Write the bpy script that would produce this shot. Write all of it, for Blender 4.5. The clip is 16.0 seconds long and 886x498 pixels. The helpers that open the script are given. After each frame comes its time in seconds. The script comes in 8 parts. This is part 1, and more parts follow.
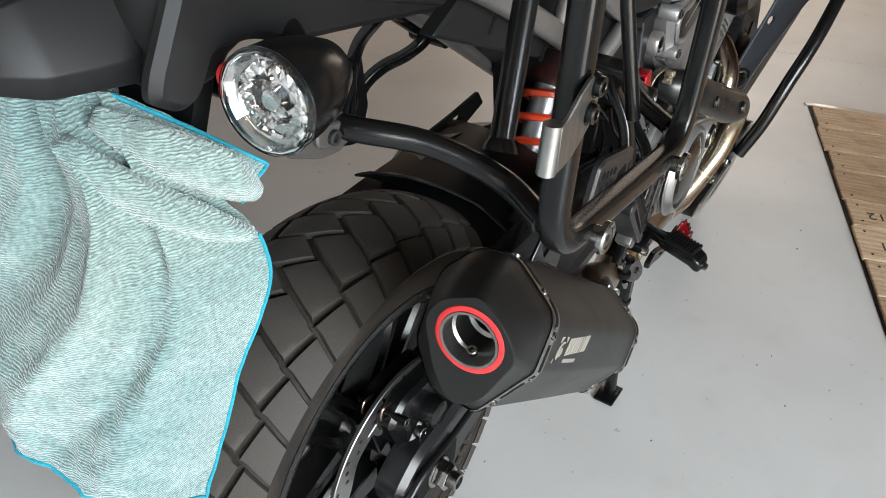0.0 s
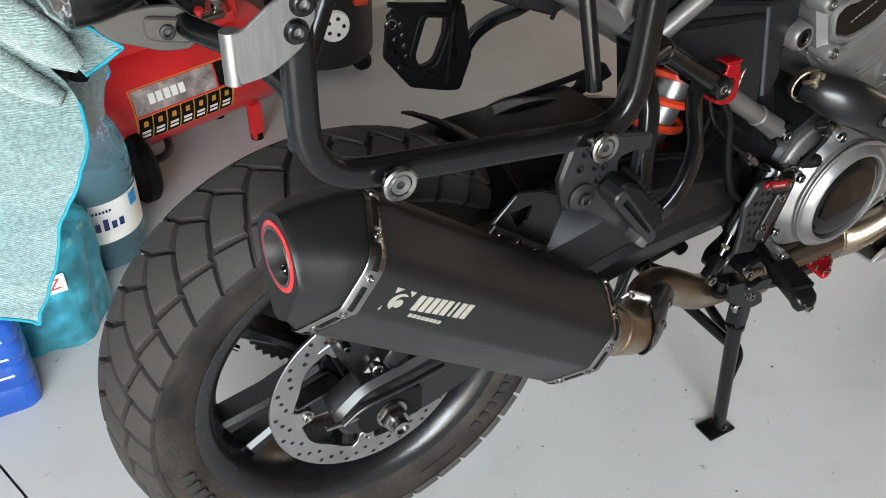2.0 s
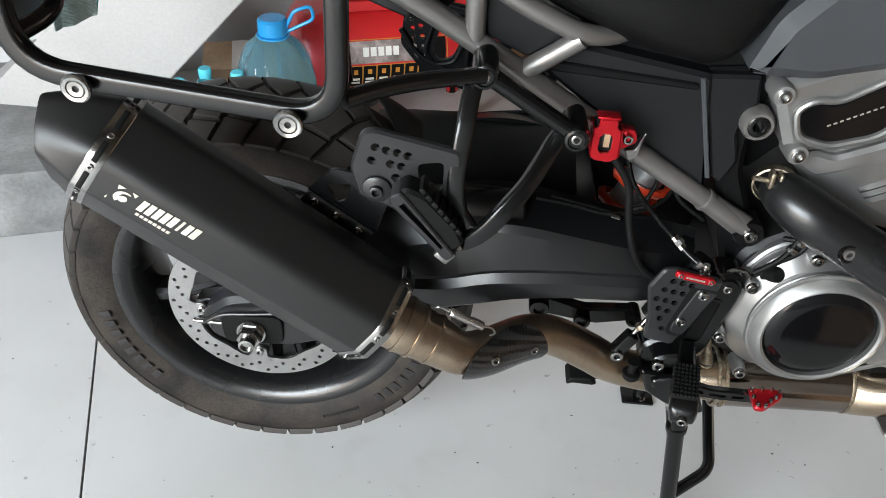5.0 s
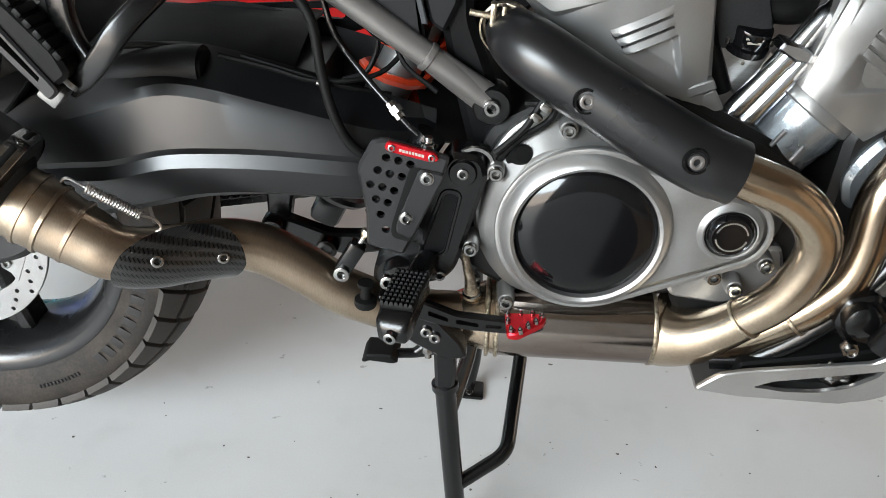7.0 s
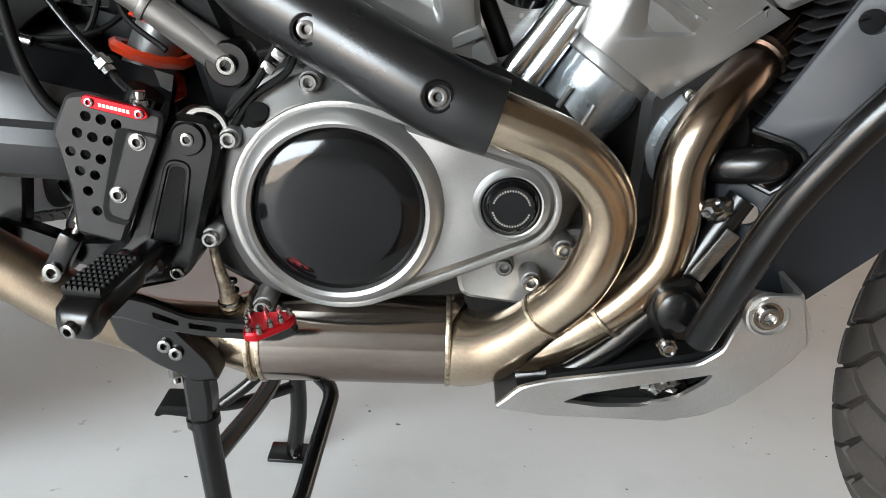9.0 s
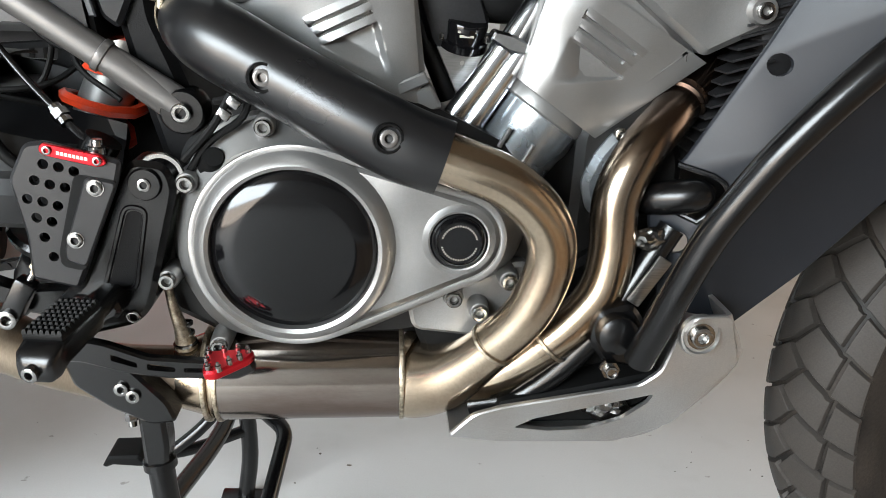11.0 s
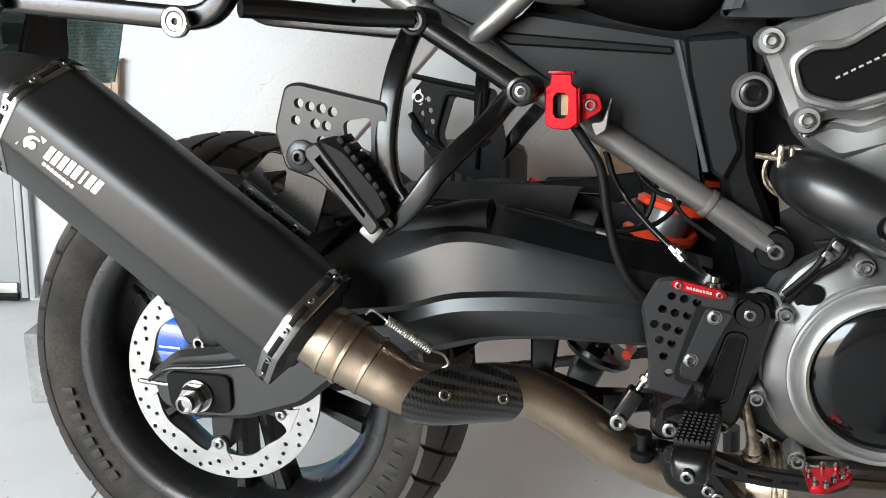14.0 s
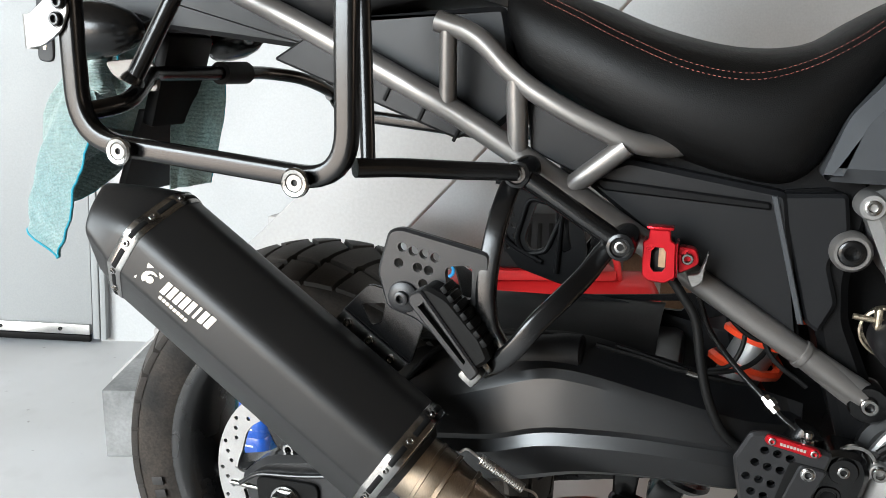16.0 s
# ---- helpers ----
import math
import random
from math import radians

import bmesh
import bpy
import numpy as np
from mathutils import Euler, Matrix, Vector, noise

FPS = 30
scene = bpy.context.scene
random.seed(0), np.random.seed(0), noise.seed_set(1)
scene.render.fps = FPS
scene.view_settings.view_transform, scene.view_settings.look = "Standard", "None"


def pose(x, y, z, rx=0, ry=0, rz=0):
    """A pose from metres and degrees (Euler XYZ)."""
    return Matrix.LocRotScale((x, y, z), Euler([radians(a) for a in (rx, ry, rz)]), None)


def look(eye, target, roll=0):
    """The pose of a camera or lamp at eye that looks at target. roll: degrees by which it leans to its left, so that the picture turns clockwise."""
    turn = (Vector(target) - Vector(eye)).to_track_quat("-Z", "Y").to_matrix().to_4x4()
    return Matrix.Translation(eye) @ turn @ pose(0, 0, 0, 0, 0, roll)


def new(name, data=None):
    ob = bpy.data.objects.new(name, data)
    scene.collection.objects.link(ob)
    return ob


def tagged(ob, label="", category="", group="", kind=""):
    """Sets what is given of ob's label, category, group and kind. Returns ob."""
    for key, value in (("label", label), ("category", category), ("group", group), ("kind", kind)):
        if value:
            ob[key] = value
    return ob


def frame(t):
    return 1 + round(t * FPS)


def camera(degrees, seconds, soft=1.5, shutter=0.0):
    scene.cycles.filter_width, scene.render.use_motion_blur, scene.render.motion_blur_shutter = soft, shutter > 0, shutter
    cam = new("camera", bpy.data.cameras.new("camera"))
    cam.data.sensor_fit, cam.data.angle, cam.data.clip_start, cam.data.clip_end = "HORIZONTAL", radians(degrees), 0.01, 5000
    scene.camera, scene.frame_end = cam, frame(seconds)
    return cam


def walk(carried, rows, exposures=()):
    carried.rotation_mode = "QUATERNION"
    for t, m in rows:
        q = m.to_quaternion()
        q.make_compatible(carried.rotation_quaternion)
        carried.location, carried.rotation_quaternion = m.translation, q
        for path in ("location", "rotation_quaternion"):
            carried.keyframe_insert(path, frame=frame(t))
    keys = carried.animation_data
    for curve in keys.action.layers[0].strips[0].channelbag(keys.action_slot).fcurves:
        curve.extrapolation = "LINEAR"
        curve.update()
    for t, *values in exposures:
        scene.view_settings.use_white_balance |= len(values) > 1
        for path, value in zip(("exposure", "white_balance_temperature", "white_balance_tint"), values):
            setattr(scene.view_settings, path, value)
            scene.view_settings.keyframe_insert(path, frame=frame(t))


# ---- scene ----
cam = camera(56.9, 16.0, soft=0.8)
PATH = [
    (0.00, (-0.606, -0.480, 1.178), (0.825, 0.354, 0.057), 4.6),
    (0.50, (-0.546, -0.506, 1.189), (0.772, 0.411, -0.004), 4.6),
    (1.00, (-0.473, -0.556, 1.173), (0.727, 0.477, -0.048), 2.3),
    (1.50, (-0.391, -0.691, 1.155), (0.603, 0.547, -0.061), 2.6),
    (2.00, (-0.314, -0.772, 1.165), (0.513, 0.592, -0.041), 2.4),
    (2.50, (-0.219, -0.796, 1.162), (0.497, 0.650, -0.019), 2.3),
    (3.00, (-0.107, -0.863, 1.159), (0.411, 0.652, -0.040), 2.0),
    (3.20, (-0.060, -0.905, 1.168), (0.371, 0.632, -0.037), 2.5),
    (3.73, (0.039, -0.955, 1.178), (0.297, 0.619, -0.038), 2.7),
    (4.25, (0.144, -0.978, 1.194), (0.241, 0.606, -0.029), 3.1),
    (4.78, (0.246, -0.985, 1.202), (0.228, 0.599, -0.022), 3.6),
    (5.30, (0.339, -0.986, 1.188), (0.284, 0.602, -0.026), 4.0),
    (5.50, (0.369, -1.005, 1.177), (0.328, 0.583, -0.038), 4.6),
    (6.00, (0.482, -0.987, 1.141), (0.447, 0.619, -0.051), 4.7),
    (6.50, (0.592, -0.929, 1.001), (0.531, 0.707, -0.148), 4.8),
    (7.00, (0.648, -0.901, 0.890), (0.582, 0.818, -0.131), 4.0),
    (7.50, (0.688, -0.891, 0.822), (0.627, 0.894, -0.077), 3.1),
    (8.00, (0.736, -0.869, 0.778), (0.693, 0.944, -0.065), 3.4),
    (8.50, (0.800, -0.839, 0.740), (0.767, 1.001, -0.044), 3.6),
    (9.00, (0.843, -0.816, 0.726), (0.864, 1.034, -0.033), 4.1),
    (9.20, (0.856, -0.813, 0.726), (0.910, 1.041, -0.024), 4.3),
    (9.72, (0.876, -0.808, 0.721), (0.987, 1.055, -0.001), 4.6),
    (10.25, (0.870, -0.820, 0.720), (1.032, 1.054, 0.034), 4.5),
    (10.78, (0.845, -0.842, 0.724), (1.025, 1.043, 0.072), 4.1),
    (11.30, (0.806, -0.867, 0.731), (0.943, 1.026, 0.101), 3.4),
    (11.50, (0.786, -0.882, 0.734), (0.898, 1.016, 0.113), 3.1),
    (12.00, (0.734, -0.907, 0.745), (0.733, 0.998, 0.135), 2.0),
    (12.50, (0.688, -0.927, 0.754), (0.565, 0.979, 0.161), 1.5),
    (13.00, (0.634, -0.949, 0.773), (0.421, 0.957, 0.206), 1.7),
    (13.50, (0.586, -0.965, 0.783), (0.204, 0.929, 0.265), 0.4),
    (14.00, (0.544, -0.979, 0.793), (0.034, 0.896, 0.319), 0.0),
    (14.50, (0.511, -1.001, 0.813), (-0.079, 0.856, 0.362), 0.0),
    (15.00, (0.500, -1.003, 0.816), (-0.123, 0.847, 0.380), 0.5),
    (15.50, (0.501, -0.999, 0.847), (-0.121, 0.856, 0.429), 0.7),
    (16.00, (0.489, -0.991, 0.927), (-0.126, 0.860, 0.486), 0.9),
]
walk(cam, [(t, look(eye, target, roll)) for t, eye, target, roll in PATH],
     exposures=[(0.0, -0.03), (2.5, -0.05), (5.5, 0.07), (7.0, 0.28), (9.0, 0.32), (11.5, 0.34), (12.5, 0.32), (13.5, 0.25), (14.2, 0.12), (16.0, 0.05)])

# ---- daylight: an overcast sky seen through the wide garage opening ----
world = bpy.data.worlds.new("sky")
scene.world = world
world.use_nodes = True
wn = world.node_tree.nodes
sky = wn.new("ShaderNodeTexSky")
sky.sky_type = "NISHITA"
sky.sun_disc = False
sky.sun_elevation, sky.sun_rotation = radians(48), radians(200)
wn["Background"].inputs[1].default_value = 0.10
world.node_tree.links.new(sky.outputs[0], wn["Background"].inputs[0])

sun_data = bpy.data.lights.new("sun", "SUN")
sun_data.energy, sun_data.angle, sun_data.color = 1.2, radians(12), (1.0, 0.95, 0.88)
sun = new("sun", sun_data)
sun.matrix_world = look((-1, -6, 7), (0, 0, 0))


def opening_light(name, eye, target, sx, sy, watts, colour):
    data = bpy.data.lights.new(name, "AREA")
    data.shape, data.size, data.size_y, data.energy, data.color = "RECTANGLE", sx, sy, watts, colour
    ob = new(name, data)
    ob.matrix_world = look(eye, target)
    return ob


opening_light("daylight_from_garage_opening", (-1.30, -3.4, 1.75), (0.7, 0.0, 0.5), 3.6, 1.4, 470, (0.86, 0.95, 1.0))
opening_light("sunlit_drive_through_opening", (-1.30, -3.42, 0.55), (0.7, 0.0, 0.55), 3.6, 0.9, 105, (1.0, 0.87, 0.75))
# Added weak warm fill from the left; its window is assumed, not seen.
opening_light("warm_fill_left", (-3.3, 0.3, 1.7), (-0.5, 0.6, 0.7), 2.0, 1.4, 14, (1.0, 0.90, 0.80))
# Added warm fill for the floor behind the motorcycle; no such source is known.
opening_light("warm_fill_right", (4.9, 1.2, 1.5), (0.6, 1.2, 0.2), 2.6, 1.6, 48, (1.0, 0.86, 0.73))

# ---- building helpers ----
from mathutils.geometry import tessellate_polygon


def V(*a):
    return Vector(a)


def part(name, bm, material, parent=None, label="", sharp=36):
    """Link a bmesh as one mesh object under a thing or a part."""
    bmesh.ops.recalc_face_normals(bm, faces=bm.faces)
    lim = radians(sharp)
    for e in bm.edges:
        e.smooth = not (len(e.link_faces) == 2 and e.calc_face_angle(0.0) > lim)
    for f in bm.faces:
        f.smooth = True
    me = bpy.data.meshes.new(name)
    bm.to_mesh(me)
    bm.free()
    me.materials.append(material)
    ob = new(name, me)
    ob.parent = parent
    if label:
        ob["label"] = label
    return ob


def again(ob, m, parent=None, name=None):
    """One more object on the same mesh, at the pose m."""
    o = new(name or ob.name.split(".")[0], ob.data)
    o.parent = parent or ob.parent
    o.matrix_basis = m
    if "label" in ob:
        o["label"] = ob["label"]
    return o


def at_axis(p, axis):
    return Matrix.Translation(p) @ Vector(axis).to_track_quat("Z", "Y").to_matrix().to_4x4()


def lathe(prof, p=(0, 0, 0), axis=(0, 0, 1), n=32, bm=None, loop=False):
    """Turn (radius, height) round an axis."""
    bm = bm or bmesh.new()
    m = at_axis(p, axis)
    rings = []
    for r, h in prof:
        if r < 1e-6:
            rings.append([bm.verts.new(m @ V(0, 0, h))])
        else:
            rings.append([bm.verts.new(m @ V(r * math.cos(2 * math.pi * k / n), r * math.sin(2 * math.pi * k / n), h)) for k in range(n)])
    pairs = list(zip(rings, rings[1:])) + ([(rings[-1], rings[0])] if loop else [])
    for a, b in pairs:
        for k in range(n):
            j = (k + 1) % n
            if len(a) == 1 and len(b) > 1:
                bm.faces.new((a[0], b[k], b[j]))
            elif len(b) == 1 and len(a) > 1:
                bm.faces.new((a[k], a[j], b[0]))
            elif len(a) > 1:
                bm.faces.new((a[k], a[j], b[j], b[k]))
    return bm


def spline(pts, k=6, closed=False):
    """Catmull-Rom through the points; each may carry more than three values."""
    P = [np.array(p, float) for p in pts]
    n = len(P)
    out = []
    for i in range(n if closed else n - 1):
        if closed:
            a, b, c, d = P[i - 1], P[i], P[(i + 1) % n], P[(i + 2) % n]
        else:
            b, c = P[i], P[i + 1]
            a = P[i - 1] if i else 2 * b - c
            d = P[i + 2] if i + 2 < n else 2 * c - b
        for s in range(k):
            t = s / k
            out.append(0.5 * (2 * b + (c - a) * t + (2 * a - 5 * b + 4 * c - d) * t * t + (3 * b - a - 3 * c + d) * t ** 3))
    if not closed:
        out.append(P[-1])
    return out


def corners(pts, r, k=5):
    """A polyline in space with its corners rounded by the radius r."""
    P = [Vector(p) for p in pts]
    out = [P[0]]
    for a, b, c in zip(P, P[1:], P[2:]):
        u, w = (a - b), (c - b)
        d = min(r, u.length * 0.48, w.length * 0.48)
        s, e = b + u.normalized() * d, b + w.normalized() * d
        for i in range(k + 1):
            t = i / k
            out.append(s * (1 - t) ** 2 + b * 2 * t * (1 - t) + e * t * t)
    out.append(P[-1])
    return [tuple(p) for p in out]


def tube(pts, r, n=14, k=6, bm=None, closed=False, smooth=True, caps=True, flat=1.0, up=None):
    """A round bar along the points. r: a radius or one for each point. flat: how much thinner it is along up."""
    bm = bm or bmesh.new()
    rs = r if isinstance(r, (list, tuple)) else [r] * len(pts)
    q = [(*p, s) for p, s in zip(pts, rs)]
    q = spline(q, k, closed) if smooth and len(q) > 2 else [np.array(p, float) for p in q]
    P = [Vector([float(v) for v in p[:3]]) for p in q]
    R = [float(p[3]) for p in q]
    m = len(P)
    T = []
    for i in range(m):
        a = P[i - 1] if (i or closed) else P[i]
        b = P[(i + 1) % m] if (i + 1 < m or closed) else P[i]
        T.append((b - a).normalized())
    nrm = Vector(up) if up else (V(0, 0, 1) if abs(T[0].z) < 0.9 else V(0, 1, 0))
    rings = []
    for i in range(m):
        if up:
            nrm = Vector(up)
        nrm = (nrm - T[i] * nrm.dot(T[i])).normalized()
        side = T[i].cross(nrm)
        rings.append([bm.verts.new(P[i] + R[i] * (math.cos(2 * math.pi * j / n) * side + math.sin(2 * math.pi * j / n) * flat * nrm)) for j in range(n)])
    for i in range(m if closed else m - 1):
        a, b = rings[i], rings[(i + 1) % m]
        for j in range(n):
            bm.faces.new((a[j], a[(j + 1) % n], b[(j + 1) % n], b[j]))
    if caps and not closed:
        bm.faces.new(rings[0]), bm.faces.new(rings[-1])
    return bm


def area(poly):
    return sum(a[0] * b[1] - b[0] * a[1] for a, b in zip(poly, poly[1:] + poly[:1])) / 2


def offset(poly, d):
    """The outline moved inwards by d."""
    s = 1 if area(poly) > 0 else -1
    out, n = [], len(poly)
    for i in range(n):
        a, b, c = (Vector(poly[j % n]) for j in (i - 1, i, i + 1))
        u, w = (b - a).normalized(), (c - b).normalized()
        nu, nw = Vector((-u.y, u.x)) * s, Vector((-w.y, w.x)) * s
        v = nu + nw
        v = v / max(v.length_squared / 2, 0.35)
        out.append(tuple(b + v * d))
    return out


def rounded(poly, r, k=4):
    """An outline with rounded corners."""
    out, n = [], len(poly)
    for i in range(n):
        a, b, c = (Vector(poly[j % n]) for j in (i - 1, i, i + 1))
        u, w = a - b, c - b
        d = min(r, u.length * 0.45, w.length * 0.45)
        s, e = b + u.normalized() * d, b + w.normalized() * d
        for j in range(k + 1):
            t = j / k
            out.append(tuple(s * (1 - t) ** 2 + b * 2 * t * (1 - t) + e * t * t))
    return out


def round_each(poly, radii, k=5):
    """An outline whose corners have each their own rounding; always k points a corner."""
    out, n = [], len(poly)
    for i in range(n):
        p, a, b = Vector(poly[i]), Vector(poly[i - 1]), Vector(poly[(i + 1) % n])
        u, w = (a - p).normalized(), (b - p).normalized()
        turn = math.pi - math.acos(max(-1.0, min(1.0, u.dot(w))))
        d = min(radii[i] * math.tan(turn / 2), 0.48 * (a - p).length, 0.48 * (b - p).length)
        s, e = p + u * d, p + w * d
        for j in range(k):
            f = j / (k - 1)
            q = s * (1 - f) ** 2 + p * (2 * f * (1 - f)) + e * f ** 2
            out.append((q.x, q.y))
    return out


def bar(pts, w, h, r, up, closed=False):
    """A bar of rounded rectangular section: w across, h along up."""
    P = [Vector(p) for p in pts]
    sec = rounded([(-w / 2, -h / 2), (w / 2, -h / 2), (w / 2, h / 2), (-w / 2, h / 2)], r, 4)
    rings = []
    for i, p in enumerate(P):
        t = (P[min(i + 1, len(P) - 1)] - P[max(i - 1, 0)]).normalized()
        n = Vector(up)
        n = (n - t * n.dot(t)).normalized()
        s = t.cross(n)
        rings.append([p + s * a + n * b for a, b in sec])
    return loft(rings)


def circle(cx, cz, r, n=16, a0=0.0):
    return [(cx + r * math.cos(a0 + 2 * math.pi * k / n), cz + r * math.sin(a0 + 2 * math.pi * k / n)) for k in range(n)]


SIDE = Matrix(((1, 0, 0, 0), (0, 0, 1, 0), (0, 1, 0, 0), (0, 0, 0, 1)))


def slab(poly, y0, y1, holes=(), c=0.002, bm=None, m=SIDE, back=False):
    """A plate from an outline in (x, z), between y0 (its face, with a bevelled edge c) and y1. holes go through."""
    bm = bm or bmesh.new()
    sgn = 1 if y1 > y0 else -1
    c = min(c, abs(y1 - y0) * 0.45)
    put = lambda pl, y: [bm.verts.new(m @ V(p[0], p[1], y)) for p in pl]
    ring = [put(offset(poly, c) if c else poly, y0)] + ([put(poly, y0 + sgn * c)] if c else [])
    ring += ([put(poly, y1 - sgn * c), put(offset(poly, c), y1)] if (back and c) else [put(poly, y1)])
    n = len(poly)
    for a, b in zip(ring, ring[1:]):
        for j in range(n):
            bm.faces.new((a[j], a[(j + 1) % n], b[(j + 1) % n], b[j]))
    hr = []
    for h in holes:
        a, b = put(h, y0), put(h, y1)
        for j in range(len(h)):
            bm.faces.new((a[j], a[(j + 1) % len(h)], b[(j + 1) % len(h)], b[j]))
        hr.append((a, b))
    for k, outer in ((0, ring[0]), (1, ring[-1])):
        flat = outer + [v for h in hr for v in h[k]]
        if not hr and n <= 4:
            bm.faces.new(outer)
            continue
        loops = [[v.co.copy() for v in outer]] + [[v.co.copy() for v in h[k]] for h in hr]
        for tri in tessellate_polygon(loops):
            try:
                bm.faces.new([flat[i] for i in tri])
            except ValueError:
                pass
    return bm


def box(cx, cy, cz, sx, sy, sz, bevel=0.003, turn=None, bm=None, seg=2):
    b = bmesh.new()
    bmesh.ops.create_cube(b, size=1)
    bmesh.ops.scale(b, vec=(sx, sy, sz), verts=b.verts)
    if bevel:
        bmesh.ops.bevel(b, geom=b.edges[:], offset=min(bevel, min(sx, sy, sz) * 0.45), segments=seg, profile=0.5, affect="EDGES")
    bmesh.ops.transform(b, matrix=Matrix.Translation((cx, cy, cz)) @ (turn or Matrix()), verts=b.verts)
    return merge(b, bm)


def merge(b, bm=None):
    if bm is None:
        return b
    me = bpy.data.meshes.new("scratch")
    b.to_mesh(me)
    b.free()
    bm.from_mesh(me)
    bpy.data.meshes.remove(me)
    return bm


def loft(rings, bm=None, caps=True, loop=True):
    """A skin over rings of points that have equal counts."""
    bm = bm or bmesh.new()
    vs = [[bm.verts.new(p) for p in r] for r in rings]
    n = len(vs[0])
    for a, b in zip(vs, vs[1:]):
        for j in range(n if loop else n - 1):
            bm.faces.new((a[j], a[(j + 1) % n], b[(j + 1) % n], b[j]))
    if caps and loop:
        bm.faces.new(vs[0]), bm.faces.new(vs[-1])
    return bm


def thicken(bm, t):
    """Give an open skin the thickness t."""
    bmesh.ops.recalc_face_normals(bm, faces=bm.faces)
    geom = bmesh.ops.solidify(bm, geom=bm.faces[:], thickness=t)
    return bm


def turn_y(a):
    return Matrix.Rotation(radians(a), 4, "Y")


BOLTS = {}


def bolt(p, axis, r, parent, material, name="bolt", h=None, washer=0.0):
    """A socket-head screw with its recess; all of one size share a mesh."""
    h = h or r * 0.9
    key = (round(r, 4), round(h, 4), round(washer, 4), material.name, name)
    if key not in BOLTS:
        prof = [(0, -h * 0.7), (r * 0.48, -h * 0.7), (r * 0.52, h * 0.92), (r * 0.57, h), (r * 0.86, h), (r, h * 0.85), (r, 0.0005)]
        if washer:
            prof += [(washer, 0.0005), (washer, -0.002), (0, -0.002)]
        else:
            prof += [(r, -0.004), (0, -0.004)]
        b = lathe(prof, n=18)
        ob = part(name, b, material, parent)
        BOLTS[key] = ob
        ob.matrix_basis = at_axis(p, axis)
        return ob
    return again(BOLTS[key], at_axis(p, axis), parent, name)


def hexnut(p, axis, r, h, parent, material, name="nut", bore=0.5):
    b = bmesh.new()
    m = at_axis(p, axis)
    rings = []
    for rr, z in ((r * 0.94, 0), (r, h * 0.12), (r, h * 0.85), (r * 0.9, h)):
        rings.append([m @ V(rr * math.cos(math.pi / 3 * k), rr * math.sin(math.pi / 3 * k), z) for k in range(6)])
    loft(rings, b)
    lathe([(0, h * 1.5), (r * bore * 0.7, h * 1.5), (r * bore * 0.72, h * 1.75), (r * bore, h * 1.7), (r * bore, h * 0.5)], p, axis, 18, b)
    return part(name, b, material, parent)

# ---- materials ----
def material(name, base, rough=0.5, metal=0.0, grain=400.0, vary=0.15, patch=6.0, vary2=0.12, bump=0.1, coat=0.0, tint=None, stretch=(1, 1, 1), spec=0.5):
    """A surface with fine grain and broad patches in colour, gloss and relief."""
    mt = bpy.data.materials.new(name)
    mt.use_nodes = True
    nt = mt.node_tree
    N, L = nt.nodes, nt.links
    p = N["Principled BSDF"]
    p.inputs["Metallic"].default_value = metal
    p.inputs["Coat Weight"].default_value = coat
    p.inputs["Coat Roughness"].default_value = 0.08
    p.inputs["Specular IOR Level"].default_value = spec
    tc = N.new("ShaderNodeTexCoord")
    mp = N.new("ShaderNodeMapping")
    mp.inputs["Scale"].default_value = stretch
    L.new(tc.outputs["Object"], mp.inputs[0])
    fine, broad = N.new("ShaderNodeTexNoise"), N.new("ShaderNodeTexNoise")
    fine.inputs["Scale"].default_value, broad.inputs["Scale"].default_value = grain, patch
    fine.inputs["Detail"].default_value, broad.inputs["Detail"].default_value = 3, 5
    for t in (fine, broad):
        L.new(mp.outputs[0], t.inputs["Vector"])
    r1 = N.new("ShaderNodeMapRange")
    r1.inputs[1].default_value, r1.inputs[2].default_value = 0.3, 0.7
    r1.inputs[3].default_value, r1.inputs[4].default_value = 1 - vary, 1 + vary
    L.new(fine.outputs[0], r1.inputs[0])
    r2 = N.new("ShaderNodeMapRange")
    r2.inputs[1].default_value, r2.inputs[2].default_value = 0.35, 0.65
    r2.inputs[3].default_value, r2.inputs[4].default_value = 0.0, 1.0
    L.new(broad.outputs[0], r2.inputs[0])
    mix = N.new("ShaderNodeMix")
    mix.data_type = "RGBA"
    t2 = tint or tuple(min(1, c * (1 - 2 * vary2)) for c in base)
    mix.inputs["A"].default_value, mix.inputs["B"].default_value = (*base, 1), (*t2, 1)
    L.new(r2.outputs[0], mix.inputs[0])
    mul = N.new("ShaderNodeVectorMath")
    mul.operation = "SCALE"
    L.new(mix.outputs["Result"], mul.inputs[0])
    L.new(r1.outputs[0], mul.inputs["Scale"])
    L.new(mul.outputs[0], p.inputs["Base Color"])
    rr = N.new("ShaderNodeMapRange")
    rr.inputs[1].default_value, rr.inputs[2].default_value = 0.3, 0.7
    rr.inputs[3].default_value, rr.inputs[4].default_value = max(0.02, rough * 0.88), min(1, rough * 1.12)
    L.new(broad.outputs[0], rr.inputs[0])
    L.new(rr.outputs[0], p.inputs["Roughness"])
    if bump:
        b = N.new("ShaderNodeBump")
        b.inputs["Strength"].default_value, b.inputs["Distance"].default_value = bump, 0.0006
        L.new(fine.outputs[0], b.inputs["Height"])
        L.new(b.outputs[0], p.inputs["Normal"])
    return mt


